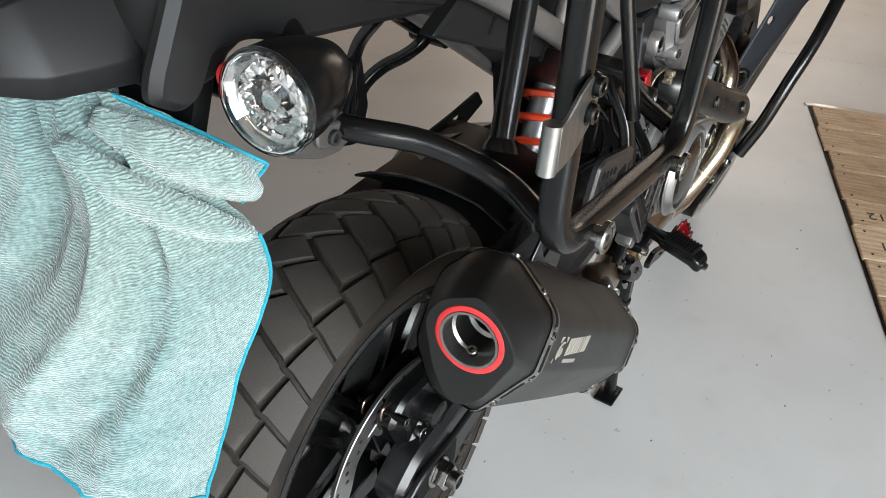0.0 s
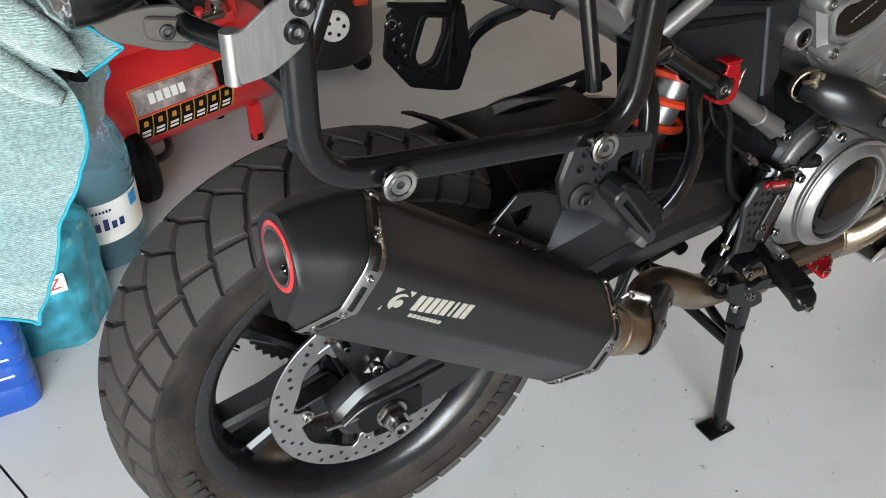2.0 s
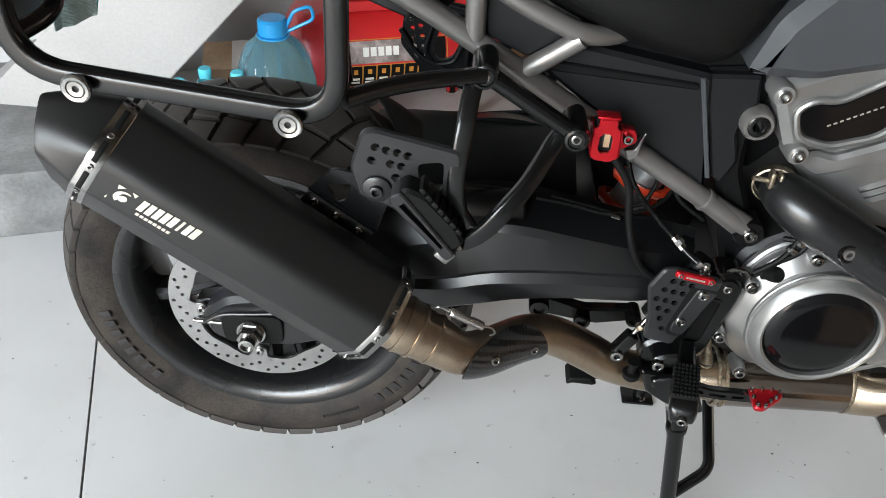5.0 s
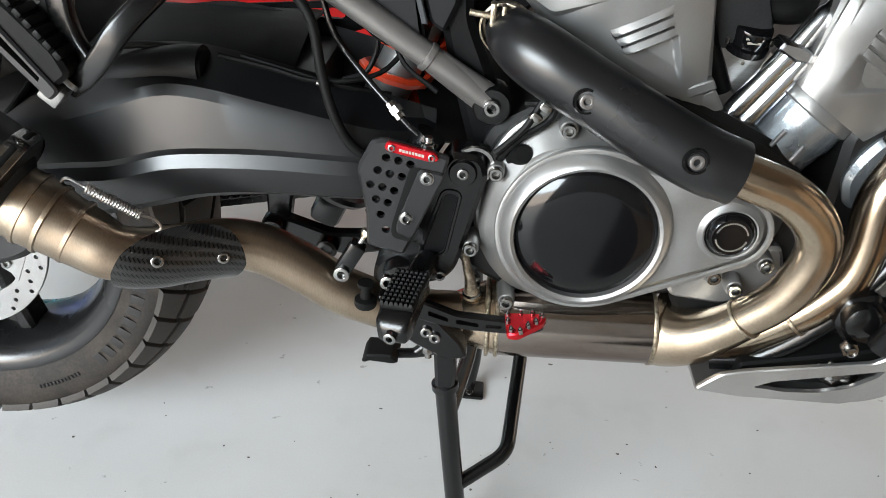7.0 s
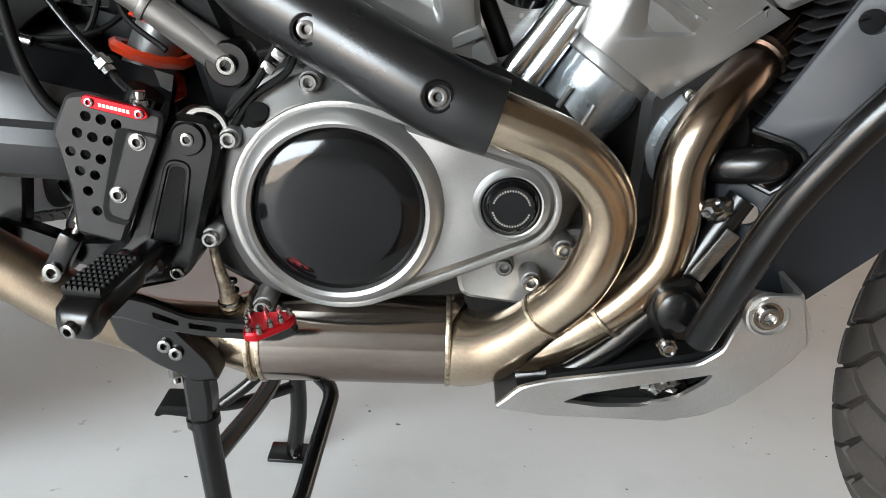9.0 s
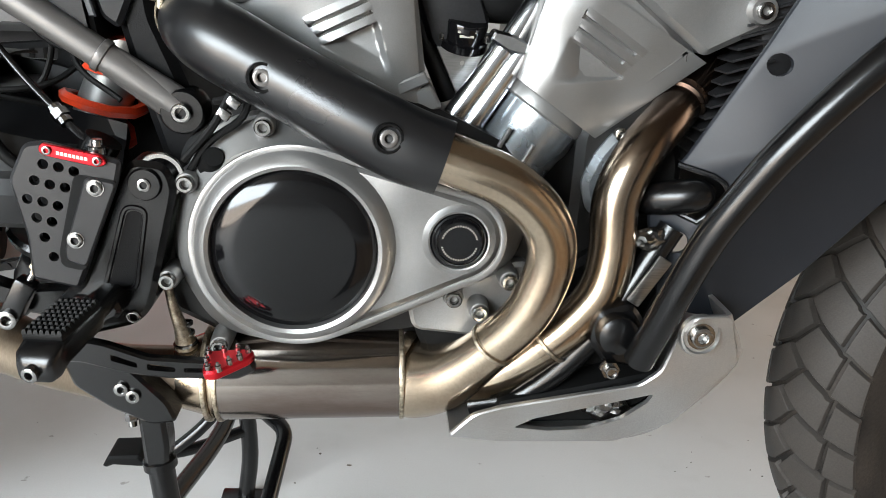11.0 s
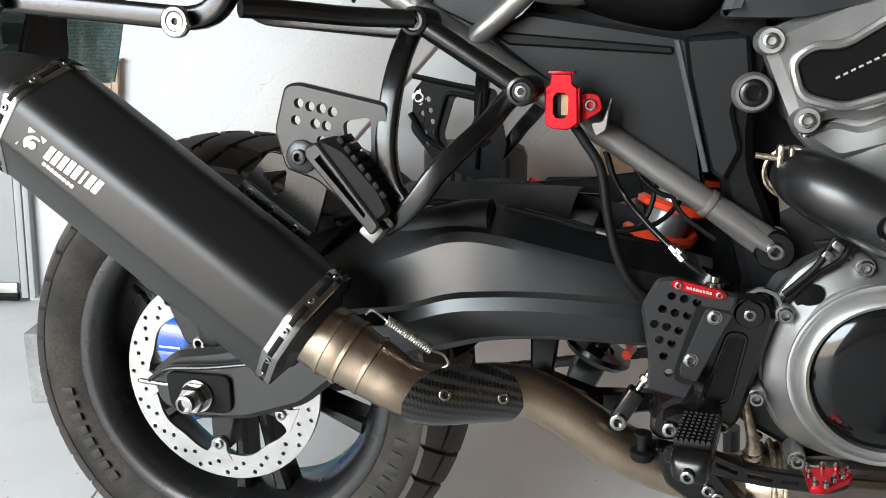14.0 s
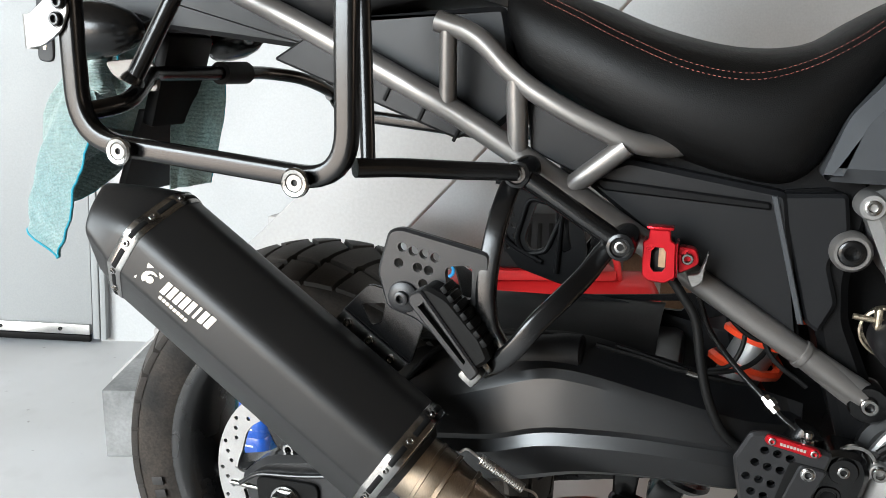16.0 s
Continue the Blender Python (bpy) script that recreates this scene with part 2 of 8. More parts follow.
M_SATIN = material("satin_black_powder_coat", (0.003, 0.003, 0.0032), 0.24, 0.0, 900, 0.2, 12, 0.1, 0.06, spec=0.37)
M_SHIELD = material("satin_black_heat_coating", (0.0065, 0.0065, 0.007), 0.30, 0.0, 1200, 0.2, 9, 0.12, 0.08, spec=0.46)
M_MUFFLER = material("matt_black_ceramic", (0.0075, 0.0073, 0.0073), 0.40, 0.0, 1600, 0.25, 9, 0.15, 0.12, spec=0.34)
M_STAY = material("dull_bronze_grey_sheet", (0.085, 0.078, 0.072), 0.42, 0.6, 1200, 0.12, 10, 0.1, 0.06)
M_FRAME = material("warm_grey_metallic_paint", (0.19, 0.18, 0.172), 0.34, 0.65, 1500, 0.12, 10, 0.1, 0.06)
M_PLASTIC = material("grained_black_plastic", (0.0045, 0.0045, 0.0048), 0.46, 0.0, 700, 0.3, 8, 0.15, 0.35, spec=0.10)
M_SEMI = material("charcoal_satin_panel", (0.0085, 0.0088, 0.0096), 0.40, 0.0, 1200, 0.15, 7, 0.12, 0.1, spec=0.19)
M_SWING = material("semi_gloss_black_swingarm", (0.0042, 0.0044, 0.005), 0.33, 0.0, 1000, 0.2, 9, 0.1, 0.05, spec=0.5)
M_RIM = material("semi_gloss_black_rim", (0.006, 0.006, 0.0063), 0.27, 0.0, 900, 0.2, 12, 0.1, 0.05, spec=0.48)
M_TAIL = material("grained_charcoal_plastic", (0.0085, 0.0082, 0.0085), 0.46, 0.0, 1800, 0.15, 8, 0.15, 0.15, spec=0.22)
M_TANK = material("slate_grey_tank_plastic", (0.040, 0.043, 0.047), 0.42, 0.0, 1200, 0.1, 7, 0.1, 0.08, spec=0.3)
M_RUBBER = material("tyre_rubber", (0.0085, 0.0078, 0.0073), 0.62, 0.0, 260, 0.3, 14, 0.2, 0.5, tint=(0.031, 0.025, 0.0205), spec=0.18)
M_TREAD = material("dusty_tread_rubber", (0.0175, 0.0165, 0.0155), 0.62, 0.0, 500, 0.16, 14, 0.2, 0.25, tint=(0.034, 0.0295, 0.026), spec=0.28)
M_MARK = material("moulded_sidewall_lettering", (0.017, 0.016, 0.0155), 0.55, 0.0, 500, 0.1, 20, 0.1, 0.1, spec=0.3)
M_GRIP = material("soft_black_rubber", (0.0035, 0.0035, 0.0035), 0.55, 0.0, 500, 0.2, 20, 0.1, 0.3, spec=0.13)
M_CAST = material("grey_cast_engine_paint", (0.275, 0.272, 0.267), 0.40, 0.8, 1300, 0.12, 8, 0.08, 0.15)
M_SKIRT = material("satin_blue_grey_casting", (0.30, 0.325, 0.345), 0.27, 0.8, 1300, 0.10, 8, 0.08, 0.05)
M_CASTLIGHT = material("light_silver_casting", (0.30, 0.296, 0.29), 0.34, 0.8, 1300, 0.12, 8, 0.08, 0.15)


def wavy(mt, scale, height):
    """Broad unevenness of a cast skin, so that its light rolls off as on a poured part."""
    N, L = mt.node_tree.nodes, mt.node_tree.links
    p = N["Principled BSDF"]
    old = p.inputs["Normal"].links[0].from_node
    tc, t2, b = N.new("ShaderNodeTexCoord"), N.new("ShaderNodeTexNoise"), N.new("ShaderNodeBump")
    t2.inputs["Scale"].default_value, t2.inputs["Detail"].default_value = scale, 1
    b.inputs["Strength"].default_value, b.inputs["Distance"].default_value = 1.0, height
    L.new(tc.outputs["Object"], t2.inputs["Vector"])
    L.new(t2.outputs[0], b.inputs["Height"])
    L.new(old.outputs[0], b.inputs["Normal"])
    L.new(b.outputs[0], p.inputs["Normal"])


wavy(M_CAST, 9, 0.022)
wavy(M_CASTLIGHT, 10, 0.012)
M_CASE = material("dark_crankcase", (0.006, 0.006, 0.006), 0.5, 0.3, 700, 0.2, 10, 0.15, 0.3)
M_GLOSS = material("gloss_black_cover", (0.003, 0.003, 0.0034), 0.11, 0.0, 300, 0.1, 10, 0.1, 0.0, spec=0.35)
M_CHROME = material("chromed_reflector", (0.72, 0.72, 0.72), 0.07, 1.0, 300, 0.03, 10, 0.03, 0.0)
M_STEEL = material("bright_steel", (0.30, 0.296, 0.288), 0.22, 1.0, 900, 0.1, 15, 0.08, 0.04)
M_TUBE = material("polished_aluminium_tube", (0.56, 0.575, 0.59), 0.20, 1.0, 900, 0.08, 15, 0.1, 0.03)
M_WIRE = material("bright_spring_wire", (0.62, 0.60, 0.585), 0.3, 1.0, 900, 0.05, 15, 0.05, 0.0)
M_BRUSHED = material("brushed_stainless", (0.28, 0.275, 0.267), 0.34, 1.0, 60, 0.15, 12, 0.08, 0.1, stretch=(1, 1, 14))
M_PLATE = material("dull_stainless_sheet", (0.30, 0.295, 0.285), 0.38, 1.0, 60, 0.12, 12, 0.1, 0.1, stretch=(14, 1, 1))
M_DISC = material("worn_brake_disc_steel", (0.37, 0.365, 0.36), 0.34, 1.0, 700, 0.1, 16, 0.12, 0.1)
M_ALU = material("cast_aluminium_skid_plate", (0.45, 0.446, 0.437), 0.34, 0.9, 900, 0.1, 9, 0.08, 0.12)
wavy(M_ALU, 7, 0.03)
M_TITAN = material("heat_tinted_steel_pipe", (0.54, 0.455, 0.345), 0.235, 1.0, 300, 0.08, 10, 0.25, 0.04, tint=(0.38, 0.295, 0.215))
M_LINK = material("brushed_golden_link_pipe", (0.40, 0.325, 0.245), 0.33, 1.0, 300, 0.10, 7, 0.2, 0.08, tint=(0.27, 0.205, 0.15), stretch=(3, 1, 1))
M_TITANB = material("blued_steel_canister", (0.37, 0.335, 0.305), 0.15, 1.0, 350, 0.05, 9, 0.2, 0.03, tint=(0.19, 0.145, 0.125), stretch=(0.5, 2.0, 2.0))
M_HEADER = material("heat_darkened_header", (0.46, 0.375, 0.28), 0.235, 1.0, 300, 0.08, 10, 0.25, 0.04, tint=(0.33, 0.25, 0.18))


def heat_tint(mt, cool, hot, colour):
    """Blue-brown heat tint that deepens from the height cool to the height hot, with a ragged edge."""
    N, L = mt.node_tree.nodes, mt.node_tree.links
    p = N["Principled BSDF"]
    src = p.inputs["Base Color"].links[0].from_socket
    tc, sep, nz = N.new("ShaderNodeTexCoord"), N.new("ShaderNodeSeparateXYZ"), N.new("ShaderNodeTexNoise")
    nz.inputs["Scale"].default_value, nz.inputs["Detail"].default_value = 22, 6
    L.new(tc.outputs["Object"], sep.inputs[0])
    L.new(tc.outputs["Object"], nz.inputs["Vector"])
    add = N.new("ShaderNodeMath")
    add.operation = "MULTIPLY_ADD"
    add.inputs[1].default_value = 0.09
    L.new(nz.outputs["Fac"], add.inputs[0])
    L.new(sep.outputs["Z"], add.inputs[2])
    ramp, mix = N.new("ShaderNodeMapRange"), N.new("ShaderNodeMix")
    ramp.inputs[1].default_value, ramp.inputs[2].default_value = cool + 0.045, hot + 0.045
    mix.data_type = "RGBA"
    mix.inputs[7].default_value = (*colour, 1)
    L.new(add.outputs[0], ramp.inputs[0])
    L.new(ramp.outputs[0], mix.inputs[0])
    L.new(src, mix.inputs[6])
    L.new(mix.outputs[2], p.inputs["Base Color"])


heat_tint(M_HEADER, 0.50, 0.64, (0.12, 0.088, 0.07))
M_BRONZE = material("darkened_bronze_pipe", (0.24, 0.18, 0.14), 0.26, 1.0, 300, 0.12, 14, 0.2, 0.06, tint=(0.13, 0.09, 0.07))
M_WELD = material("weld_bead", (0.55, 0.47, 0.36), 0.35, 1.0, 900, 0.2, 200, 0.3, 0.9)
M_RED = material("red_anodised_aluminium", (0.52, 0.012, 0.02), 0.28, 0.75, 900, 0.1, 20, 0.1, 0.04)
M_SPRING = material("red_orange_spring_paint", (0.62, 0.05, 0.015), 0.35, 0.0, 500, 0.1, 20, 0.1, 0.05, coat=0.3)
M_REDPAINT = material("red_compressor_paint", (0.55, 0.02, 0.022), 0.32, 0.0, 300, 0.06, 5, 0.08, 0.05, coat=0.3)
M_LEATHER = material("black_seat_leather", (0.004, 0.0039, 0.0039), 0.44, 0.0, 900, 0.25, 10, 0.1, 0.6, spec=0.16)
M_THREAD = material("red_stitching", (0.30, 0.10, 0.075), 0.8, 0.0, 900, 0.2, 30, 0.1, 0.3)
M_WHITE = material("etched_metallic_mark", (0.52, 0.485, 0.43), 0.40, 0.75, 500, 0.05, 20, 0.05, 0.0)
# Black for print, and for shade painted into slots, recesses and hollows.
M_BLACKHOLE = material("deep_black_shade_and_print", (0.003, 0.003, 0.003), 0.7, 0.0, 300, 0.2, 10, 0.1, 0.1, spec=0.15)
M_BLUE = material("blue_plastic", (0.02, 0.28, 0.62), 0.3, 0.0, 300, 0.1, 10, 0.1, 0.05)
M_CYAN = material("shrink_wrap_blue_film", (0.20, 0.80, 0.94), 0.12, 0.0, 40, 0.15, 18, 0.25, 0.9, coat=0.3)
M_CYAN.node_tree.nodes["Principled BSDF"].inputs["Transmission Weight"].default_value = 0.8
M_CYAN.node_tree.nodes["Principled BSDF"].inputs["IOR"].default_value = 1.15
M_LABEL = material("paper_label", (0.75, 0.74, 0.7), 0.6, 0.0, 300, 0.06, 12, 0.06, 0.05)
M_BANNER = material("worn_grey_label", (0.36, 0.30, 0.29), 0.5, 0.0, 60, 0.3, 25, 0.3, 0.05)
M_AMBER = material("orange_print", (0.55, 0.24, 0.03), 0.5, 0.0, 300, 0.1, 12, 0.1, 0.0)
M_WALL = material("white_wall_paint", (0.46, 0.468, 0.472), 0.8, 0.0, 160, 0.04, 2.5, 0.04, 0.2)
M_BEIGE = material("beige_wall_paint", (0.64, 0.46, 0.32), 0.8, 0.0, 160, 0.04, 2.5, 0.05, 0.2)
M_STAIR = material("grey_painted_stringer", (0.34, 0.332, 0.325), 0.6, 0.0, 120, 0.05, 2.0, 0.06, 0.15)
M_STEP = material("bare_concrete_step", (0.205, 0.208, 0.207), 0.75, 0.0, 120, 0.12, 9, 0.2, 0.25)
M_DOOR = material("pale_grey_door_laminate", (0.30, 0.31, 0.312), 0.5, 0.0, 200, 0.04, 2.0, 0.04, 0.1)
M_TIMBER = material("beige_timber", (0.33, 0.245, 0.175), 0.7, 0.0, 200, 0.12, 9, 0.12, 0.2, stretch=(6, 6, 1))
M_CEIL = material("dark_timber_ceiling", (0.09, 0.07, 0.05), 0.9, 0.0, 160, 0.04, 2.5, 0.04, 0.2)
M_WOOD = material("weathered_pine_board", (0.52, 0.40, 0.28), 0.65, 0.0, 90, 0.2, 9, 0.22, 0.4, stretch=(1.0, 9, 9), tint=(0.34, 0.24, 0.155))
def vary_boards(mt):
    """Each board has its own tone, from silvery to brown."""
    N, L = mt.node_tree.nodes, mt.node_tree.links
    p = N["Principled BSDF"]
    src = p.inputs["Base Color"].links[0].from_socket
    info, mix, stain, ramp = N.new("ShaderNodeObjectInfo"), N.new("ShaderNodeMix"), N.new("ShaderNodeTexNoise"), N.new("ShaderNodeValToRGB")
    mix.data_type, mix.blend_type = "RGBA", "MULTIPLY"
    mix.inputs[0].default_value = 1.0
    ramp.color_ramp.elements[0].color, ramp.color_ramp.elements[1].color = (1.15, 1.12, 1.08, 1), (0.72, 0.62, 0.52, 1)
    L.new(info.outputs["Random"], ramp.inputs[0])
    L.new(src, mix.inputs["A"])
    L.new(ramp.outputs[0], mix.inputs["B"])
    tc = N.new("ShaderNodeTexCoord")
    stain.inputs["Scale"].default_value, stain.inputs["Detail"].default_value = 7, 6
    L.new(tc.outputs["Object"], stain.inputs["Vector"])
    spot, dark = N.new("ShaderNodeValToRGB"), N.new("ShaderNodeMix")
    spot.color_ramp.elements[0].position, spot.color_ramp.elements[1].position = 0.60, 0.66
    L.new(stain.outputs[0], spot.inputs[0])
    dark.data_type = "RGBA"
    dark.inputs["B"].default_value = (0.24, 0.15, 0.09, 1)
    L.new(mix.outputs["Result"], dark.inputs["A"])
    fac = N.new("ShaderNodeMath")
    fac.operation = "MULTIPLY"
    fac.inputs[1].default_value = 0.6
    L.new(spot.outputs[0], fac.inputs[0])
    L.new(fac.outputs[0], dark.inputs[0])
    L.new(dark.outputs["Result"], p.inputs["Base Color"])


vary_boards(M_WOOD)
M_CARD = material("brown_cardboard", (0.42, 0.28, 0.17), 0.75, 0.0, 150, 0.12, 8, 0.12, 0.2)
M_DARK = material("dark_grey_machine_plastic", (0.012, 0.012, 0.013), 0.5, 0.0, 400, 0.2, 10, 0.1, 0.2, spec=0.3)


def floor_material():
    mt = material("grey_painted_concrete", (0.505, 0.505, 0.505), 0.46, 0.0, 420, 0.03, 2.6, 0.05, 0.06, tint=(0.46, 0.458, 0.452))
    nt = mt.node_tree
    N, L = nt.nodes, nt.links
    p = N["Principled BSDF"]
    src = p.inputs["Base Color"].links[0].from_socket
    tc = N.new("ShaderNodeTexCoord")
    dirt, speck = N.new("ShaderNodeTexNoise"), N.new("ShaderNodeTexNoise")
    dirt.inputs["Scale"].default_value, dirt.inputs["Detail"].default_value = 11, 10
    speck.inputs["Scale"].default_value, speck.inputs["Detail"].default_value = 34, 8
    for t in (dirt, speck):
        L.new(tc.outputs["Object"], t.inputs["Vector"])
    ramp = N.new("ShaderNodeValToRGB")
    ramp.color_ramp.elements[0].position, ramp.color_ramp.elements[1].position = 0.57, 0.78
    L.new(dirt.outputs[0], ramp.inputs[0])
    ramp2 = N.new("ShaderNodeValToRGB")
    ramp2.color_ramp.elements[0].position, ramp2.color_ramp.elements[1].position = 0.70, 0.735
    L.new(speck.outputs[0], ramp2.inputs[0])
    add = N.new("ShaderNodeMath")
    add.operation = "MULTIPLY_ADD"
    add.inputs[1].default_value = 0.12
    L.new(ramp.outputs[0], add.inputs[0])
    sc = N.new("ShaderNodeMath")
    sc.operation = "MULTIPLY"
    sc.inputs[1].default_value = 0.6
    L.new(ramp2.outputs[0], sc.inputs[0])
    L.new(sc.outputs[0], add.inputs[2])
    mix = N.new("ShaderNodeMix")
    mix.data_type = "RGBA"
    mix.inputs["B"].default_value = (0.16, 0.145, 0.13, 1)
    L.new(src, mix.inputs["A"])
    L.new(add.outputs[0], mix.inputs[0])
    L.new(mix.outputs["Result"], p.inputs["Base Color"])
    return mt


M_FLOOR = floor_material()
M_CRUMB = material("dry_dirt_crumbs", (0.12, 0.105, 0.09), 0.9, 0.0, 300, 0.3, 12, 0.3, 0.3)


def carbon_material():
    """Twill weave: tows that run across each other in alternate cells, under clear resin."""
    mt = bpy.data.materials.new("carbon_twill")
    mt.use_nodes = True
    N, L = mt.node_tree.nodes, mt.node_tree.links
    p = N["Principled BSDF"]
    p.inputs["Specular IOR Level"].default_value = 0.4
    p.inputs["Coat Weight"].default_value, p.inputs["Coat Roughness"].default_value = 0.35, 0.06
    tc = N.new("ShaderNodeTexCoord")
    mp = N.new("ShaderNodeMapping")
    mp.inputs["Rotation"].default_value = (0, radians(24), 0)
    L.new(tc.outputs["Object"], mp.inputs[0])
    sep = N.new("ShaderNodeSeparateXYZ")
    L.new(mp.outputs[0], sep.inputs[0])
    def scaled(socket, k):
        m = N.new("ShaderNodeMath")
        m.operation = "MULTIPLY"
        m.inputs[1].default_value = k
        L.new(socket, m.inputs[0])
        return m.outputs[0]
    def op(kind, a, b=None, value=None):
        m = N.new("ShaderNodeMath")
        m.operation = kind
        L.new(a, m.inputs[0])
        if b is not None:
            L.new(b, m.inputs[1])
        if value is not None:
            m.inputs[1].default_value = value
        return m.outputs[0]
    u, v = scaled(sep.outputs["X"], 360.0), scaled(sep.outputs["Z"], 360.0)
    step = op("FLOOR", v)
    cell = op("FLOORED_MODULO", op("ADD", op("FLOOR", u), step), value=4.0)
    warp = op("LESS_THAN", cell, value=2.0)
    fu, fv = op("FRACT", u), op("FRACT", v)
    mix = N.new("ShaderNodeMix")
    L.new(warp, mix.inputs[0])
    L.new(fu, mix.inputs[2])
    L.new(fv, mix.inputs[3])
    crown = op("PINGPONG", scaled(mix.outputs[0], 2.0), value=1.0)
    ramp = N.new("ShaderNodeMix")
    ramp.data_type = "RGBA"
    ramp.inputs["A"].default_value, ramp.inputs["B"].default_value = (0.0015, 0.0015, 0.0016, 1), (0.030, 0.029, 0.028, 1)
    L.new(op("MULTIPLY", crown, warp), ramp.inputs[0])
    L.new(ramp.outputs["Result"], p.inputs["Base Color"])
    rr = N.new("ShaderNodeMapRange")
    rr.inputs[3].default_value, rr.inputs[4].default_value = 0.45, 0.24
    L.new(crown, rr.inputs[0])
    L.new(rr.outputs[0], p.inputs["Roughness"])
    return mt


M_CARBON = carbon_material()


def clear_material(name, colour, rough=0.03, ior=1.45, clear=1.0):
    mt = bpy.data.materials.new(name)
    mt.use_nodes = True
    p = mt.node_tree.nodes["Principled BSDF"]
    p.inputs["Base Color"].default_value = (*colour, 1)
    p.inputs["Roughness"].default_value = rough
    p.inputs["IOR"].default_value = ior
    p.inputs["Transmission Weight"].default_value = clear
    return mt


M_LENS = clear_material("clear_lens", (0.97, 0.97, 0.97), 0.02, 1.4)
M_PET = clear_material("blue_tinted_bottle", (0.40, 0.76, 0.90), 0.03, 1.22, 0.88)
M_AQUA = clear_material("aqua_bottle_plastic", (0.16, 0.78, 0.93), 0.06, 1.20, 0.40)
M_FILM = clear_material("clear_packing_film", (0.93, 0.91, 0.88), 0.12, 1.25)
M_NAVY = material("navy_label_print", (0.012, 0.03, 0.12), 0.5, 0.0, 300, 0.1, 20, 0.1, 0.0)


def towel_material():
    mt = material("teal_microfibre", (0.122, 0.215, 0.215), 0.95, 0.0, 300, 0.3, 6, 0.2, 0.9, tint=(0.178, 0.245, 0.230))
    N, L = mt.node_tree.nodes, mt.node_tree.links
    p = N["Principled BSDF"]
    p.inputs["Sheen Weight"].default_value = 0.35
    tc = N.new("ShaderNodeTexCoord")
    w = N.new("ShaderNodeTexWave")
    w.wave_type, w.bands_direction = "BANDS", "Z"
    w.inputs["Scale"].default_value, w.inputs["Distortion"].default_value = 165, 5.0
    w.inputs["Detail"].default_value, w.inputs["Detail Scale"].default_value = 2.0, 1.6
    L.new(tc.outputs["Object"], w.inputs["Vector"])
    b = N.new("ShaderNodeBump")
    b.inputs["Strength"].default_value, b.inputs["Distance"].default_value = 0.62, 0.0020
    L.new(w.outputs["Fac"], b.inputs["Height"])
    # Shade in the grooves between the ribs is painted into the colour.
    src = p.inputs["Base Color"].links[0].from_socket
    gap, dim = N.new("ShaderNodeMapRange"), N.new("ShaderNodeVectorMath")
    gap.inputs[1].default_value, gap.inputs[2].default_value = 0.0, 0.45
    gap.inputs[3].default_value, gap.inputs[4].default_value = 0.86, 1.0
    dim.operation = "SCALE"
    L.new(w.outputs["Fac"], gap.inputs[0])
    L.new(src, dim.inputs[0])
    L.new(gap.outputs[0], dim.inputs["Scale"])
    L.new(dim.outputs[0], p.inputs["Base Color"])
    old = p.inputs["Normal"].links[0].from_node
    L.new(old.outputs[0], b.inputs["Normal"])
    L.new(b.outputs[0], p.inputs["Normal"])
    return mt


M_TOWEL = towel_material()
M_HEM = material("bright_teal_hem", (0.006, 0.22, 0.30), 0.85, 0.0, 700, 0.2, 20, 0.1, 0.6)

def lettering(text, size, m, mat, parent, name="lettering", depth=0.0003):
    """Raised letters in the built-in font, centred on the pose m and facing its z."""
    cu = bpy.data.curves.new("scratch_text", "FONT")
    cu.body, cu.size, cu.extrude, cu.align_x, cu.align_y = text, size, depth, "CENTER", "CENTER"
    ob = bpy.data.objects.new("scratch_text", cu)
    scene.collection.objects.link(ob)
    me = bpy.data.meshes.new_from_object(ob.evaluated_get(bpy.context.evaluated_depsgraph_get()))
    bpy.data.objects.remove(ob)
    bpy.data.curves.remove(cu)
    me.materials.clear()
    me.materials.append(mat)
    me.name = name
    o = new(name, me)
    o.parent = parent
    o.matrix_basis = m
    return o


# ---- the garage ----
def structure(name, bm, mat, label, category):
    return tagged(part(name, bm, mat), label, category, kind="structure")


# Floor in slabs, parted by saw-cut joints that run slightly askew to the motorcycle.
bm = bmesh.new()


def floor_piece(a0, a1, b0, b1):
    """A slab in the joint's own axes: a across it, b along it."""
    th = radians(108.4)
    u, w = V(math.sin(th), -math.cos(th), 0), V(math.cos(th), math.sin(th), 0)
    o = V(-0.400, 0.073, 0)
    return [o + u * a + w * b for a, b in ((a0, b0), (a1, b0), (a1, b1), (a0, b1))]


g = 0.0022
for a0, a1 in ((-9, -g), (g, 3.3 - g), (3.3 + g, 9)):
    for b0, b1 in ((-9, 2.6 - g), (2.6 + g, 9)):
        q = floor_piece(a0, a1, b0, b1)
        top = [bm.verts.new(p) for p in q]
        low = [bm.verts.new(p - V(0, 0, 0.05)) for p in q]
        bm.faces.new(top)
        for i in range(4):
            bm.faces.new((top[i], low[i], low[(i + 1) % 4], top[(i + 1) % 4]))
box(0, 0, -0.062, 18, 18, 0.02, 0, bm=bm)
structure("floor", bm, M_FLOOR, "pale grey painted concrete floor with saw-cut joints and scuffs", "floor")

WALL_TURN = Matrix.Rotation(radians(19.5), 4, "Z")


def wall_pose(x):
    """A point of the back wall's foot, x metres along it from its reference point."""
    return Matrix.Translation((-1.30, 1.17, 0)) @ WALL_TURN @ Matrix.Rotation(radians(2.6), 4, "Y") @ Matrix.Translation((x, 0, 0))


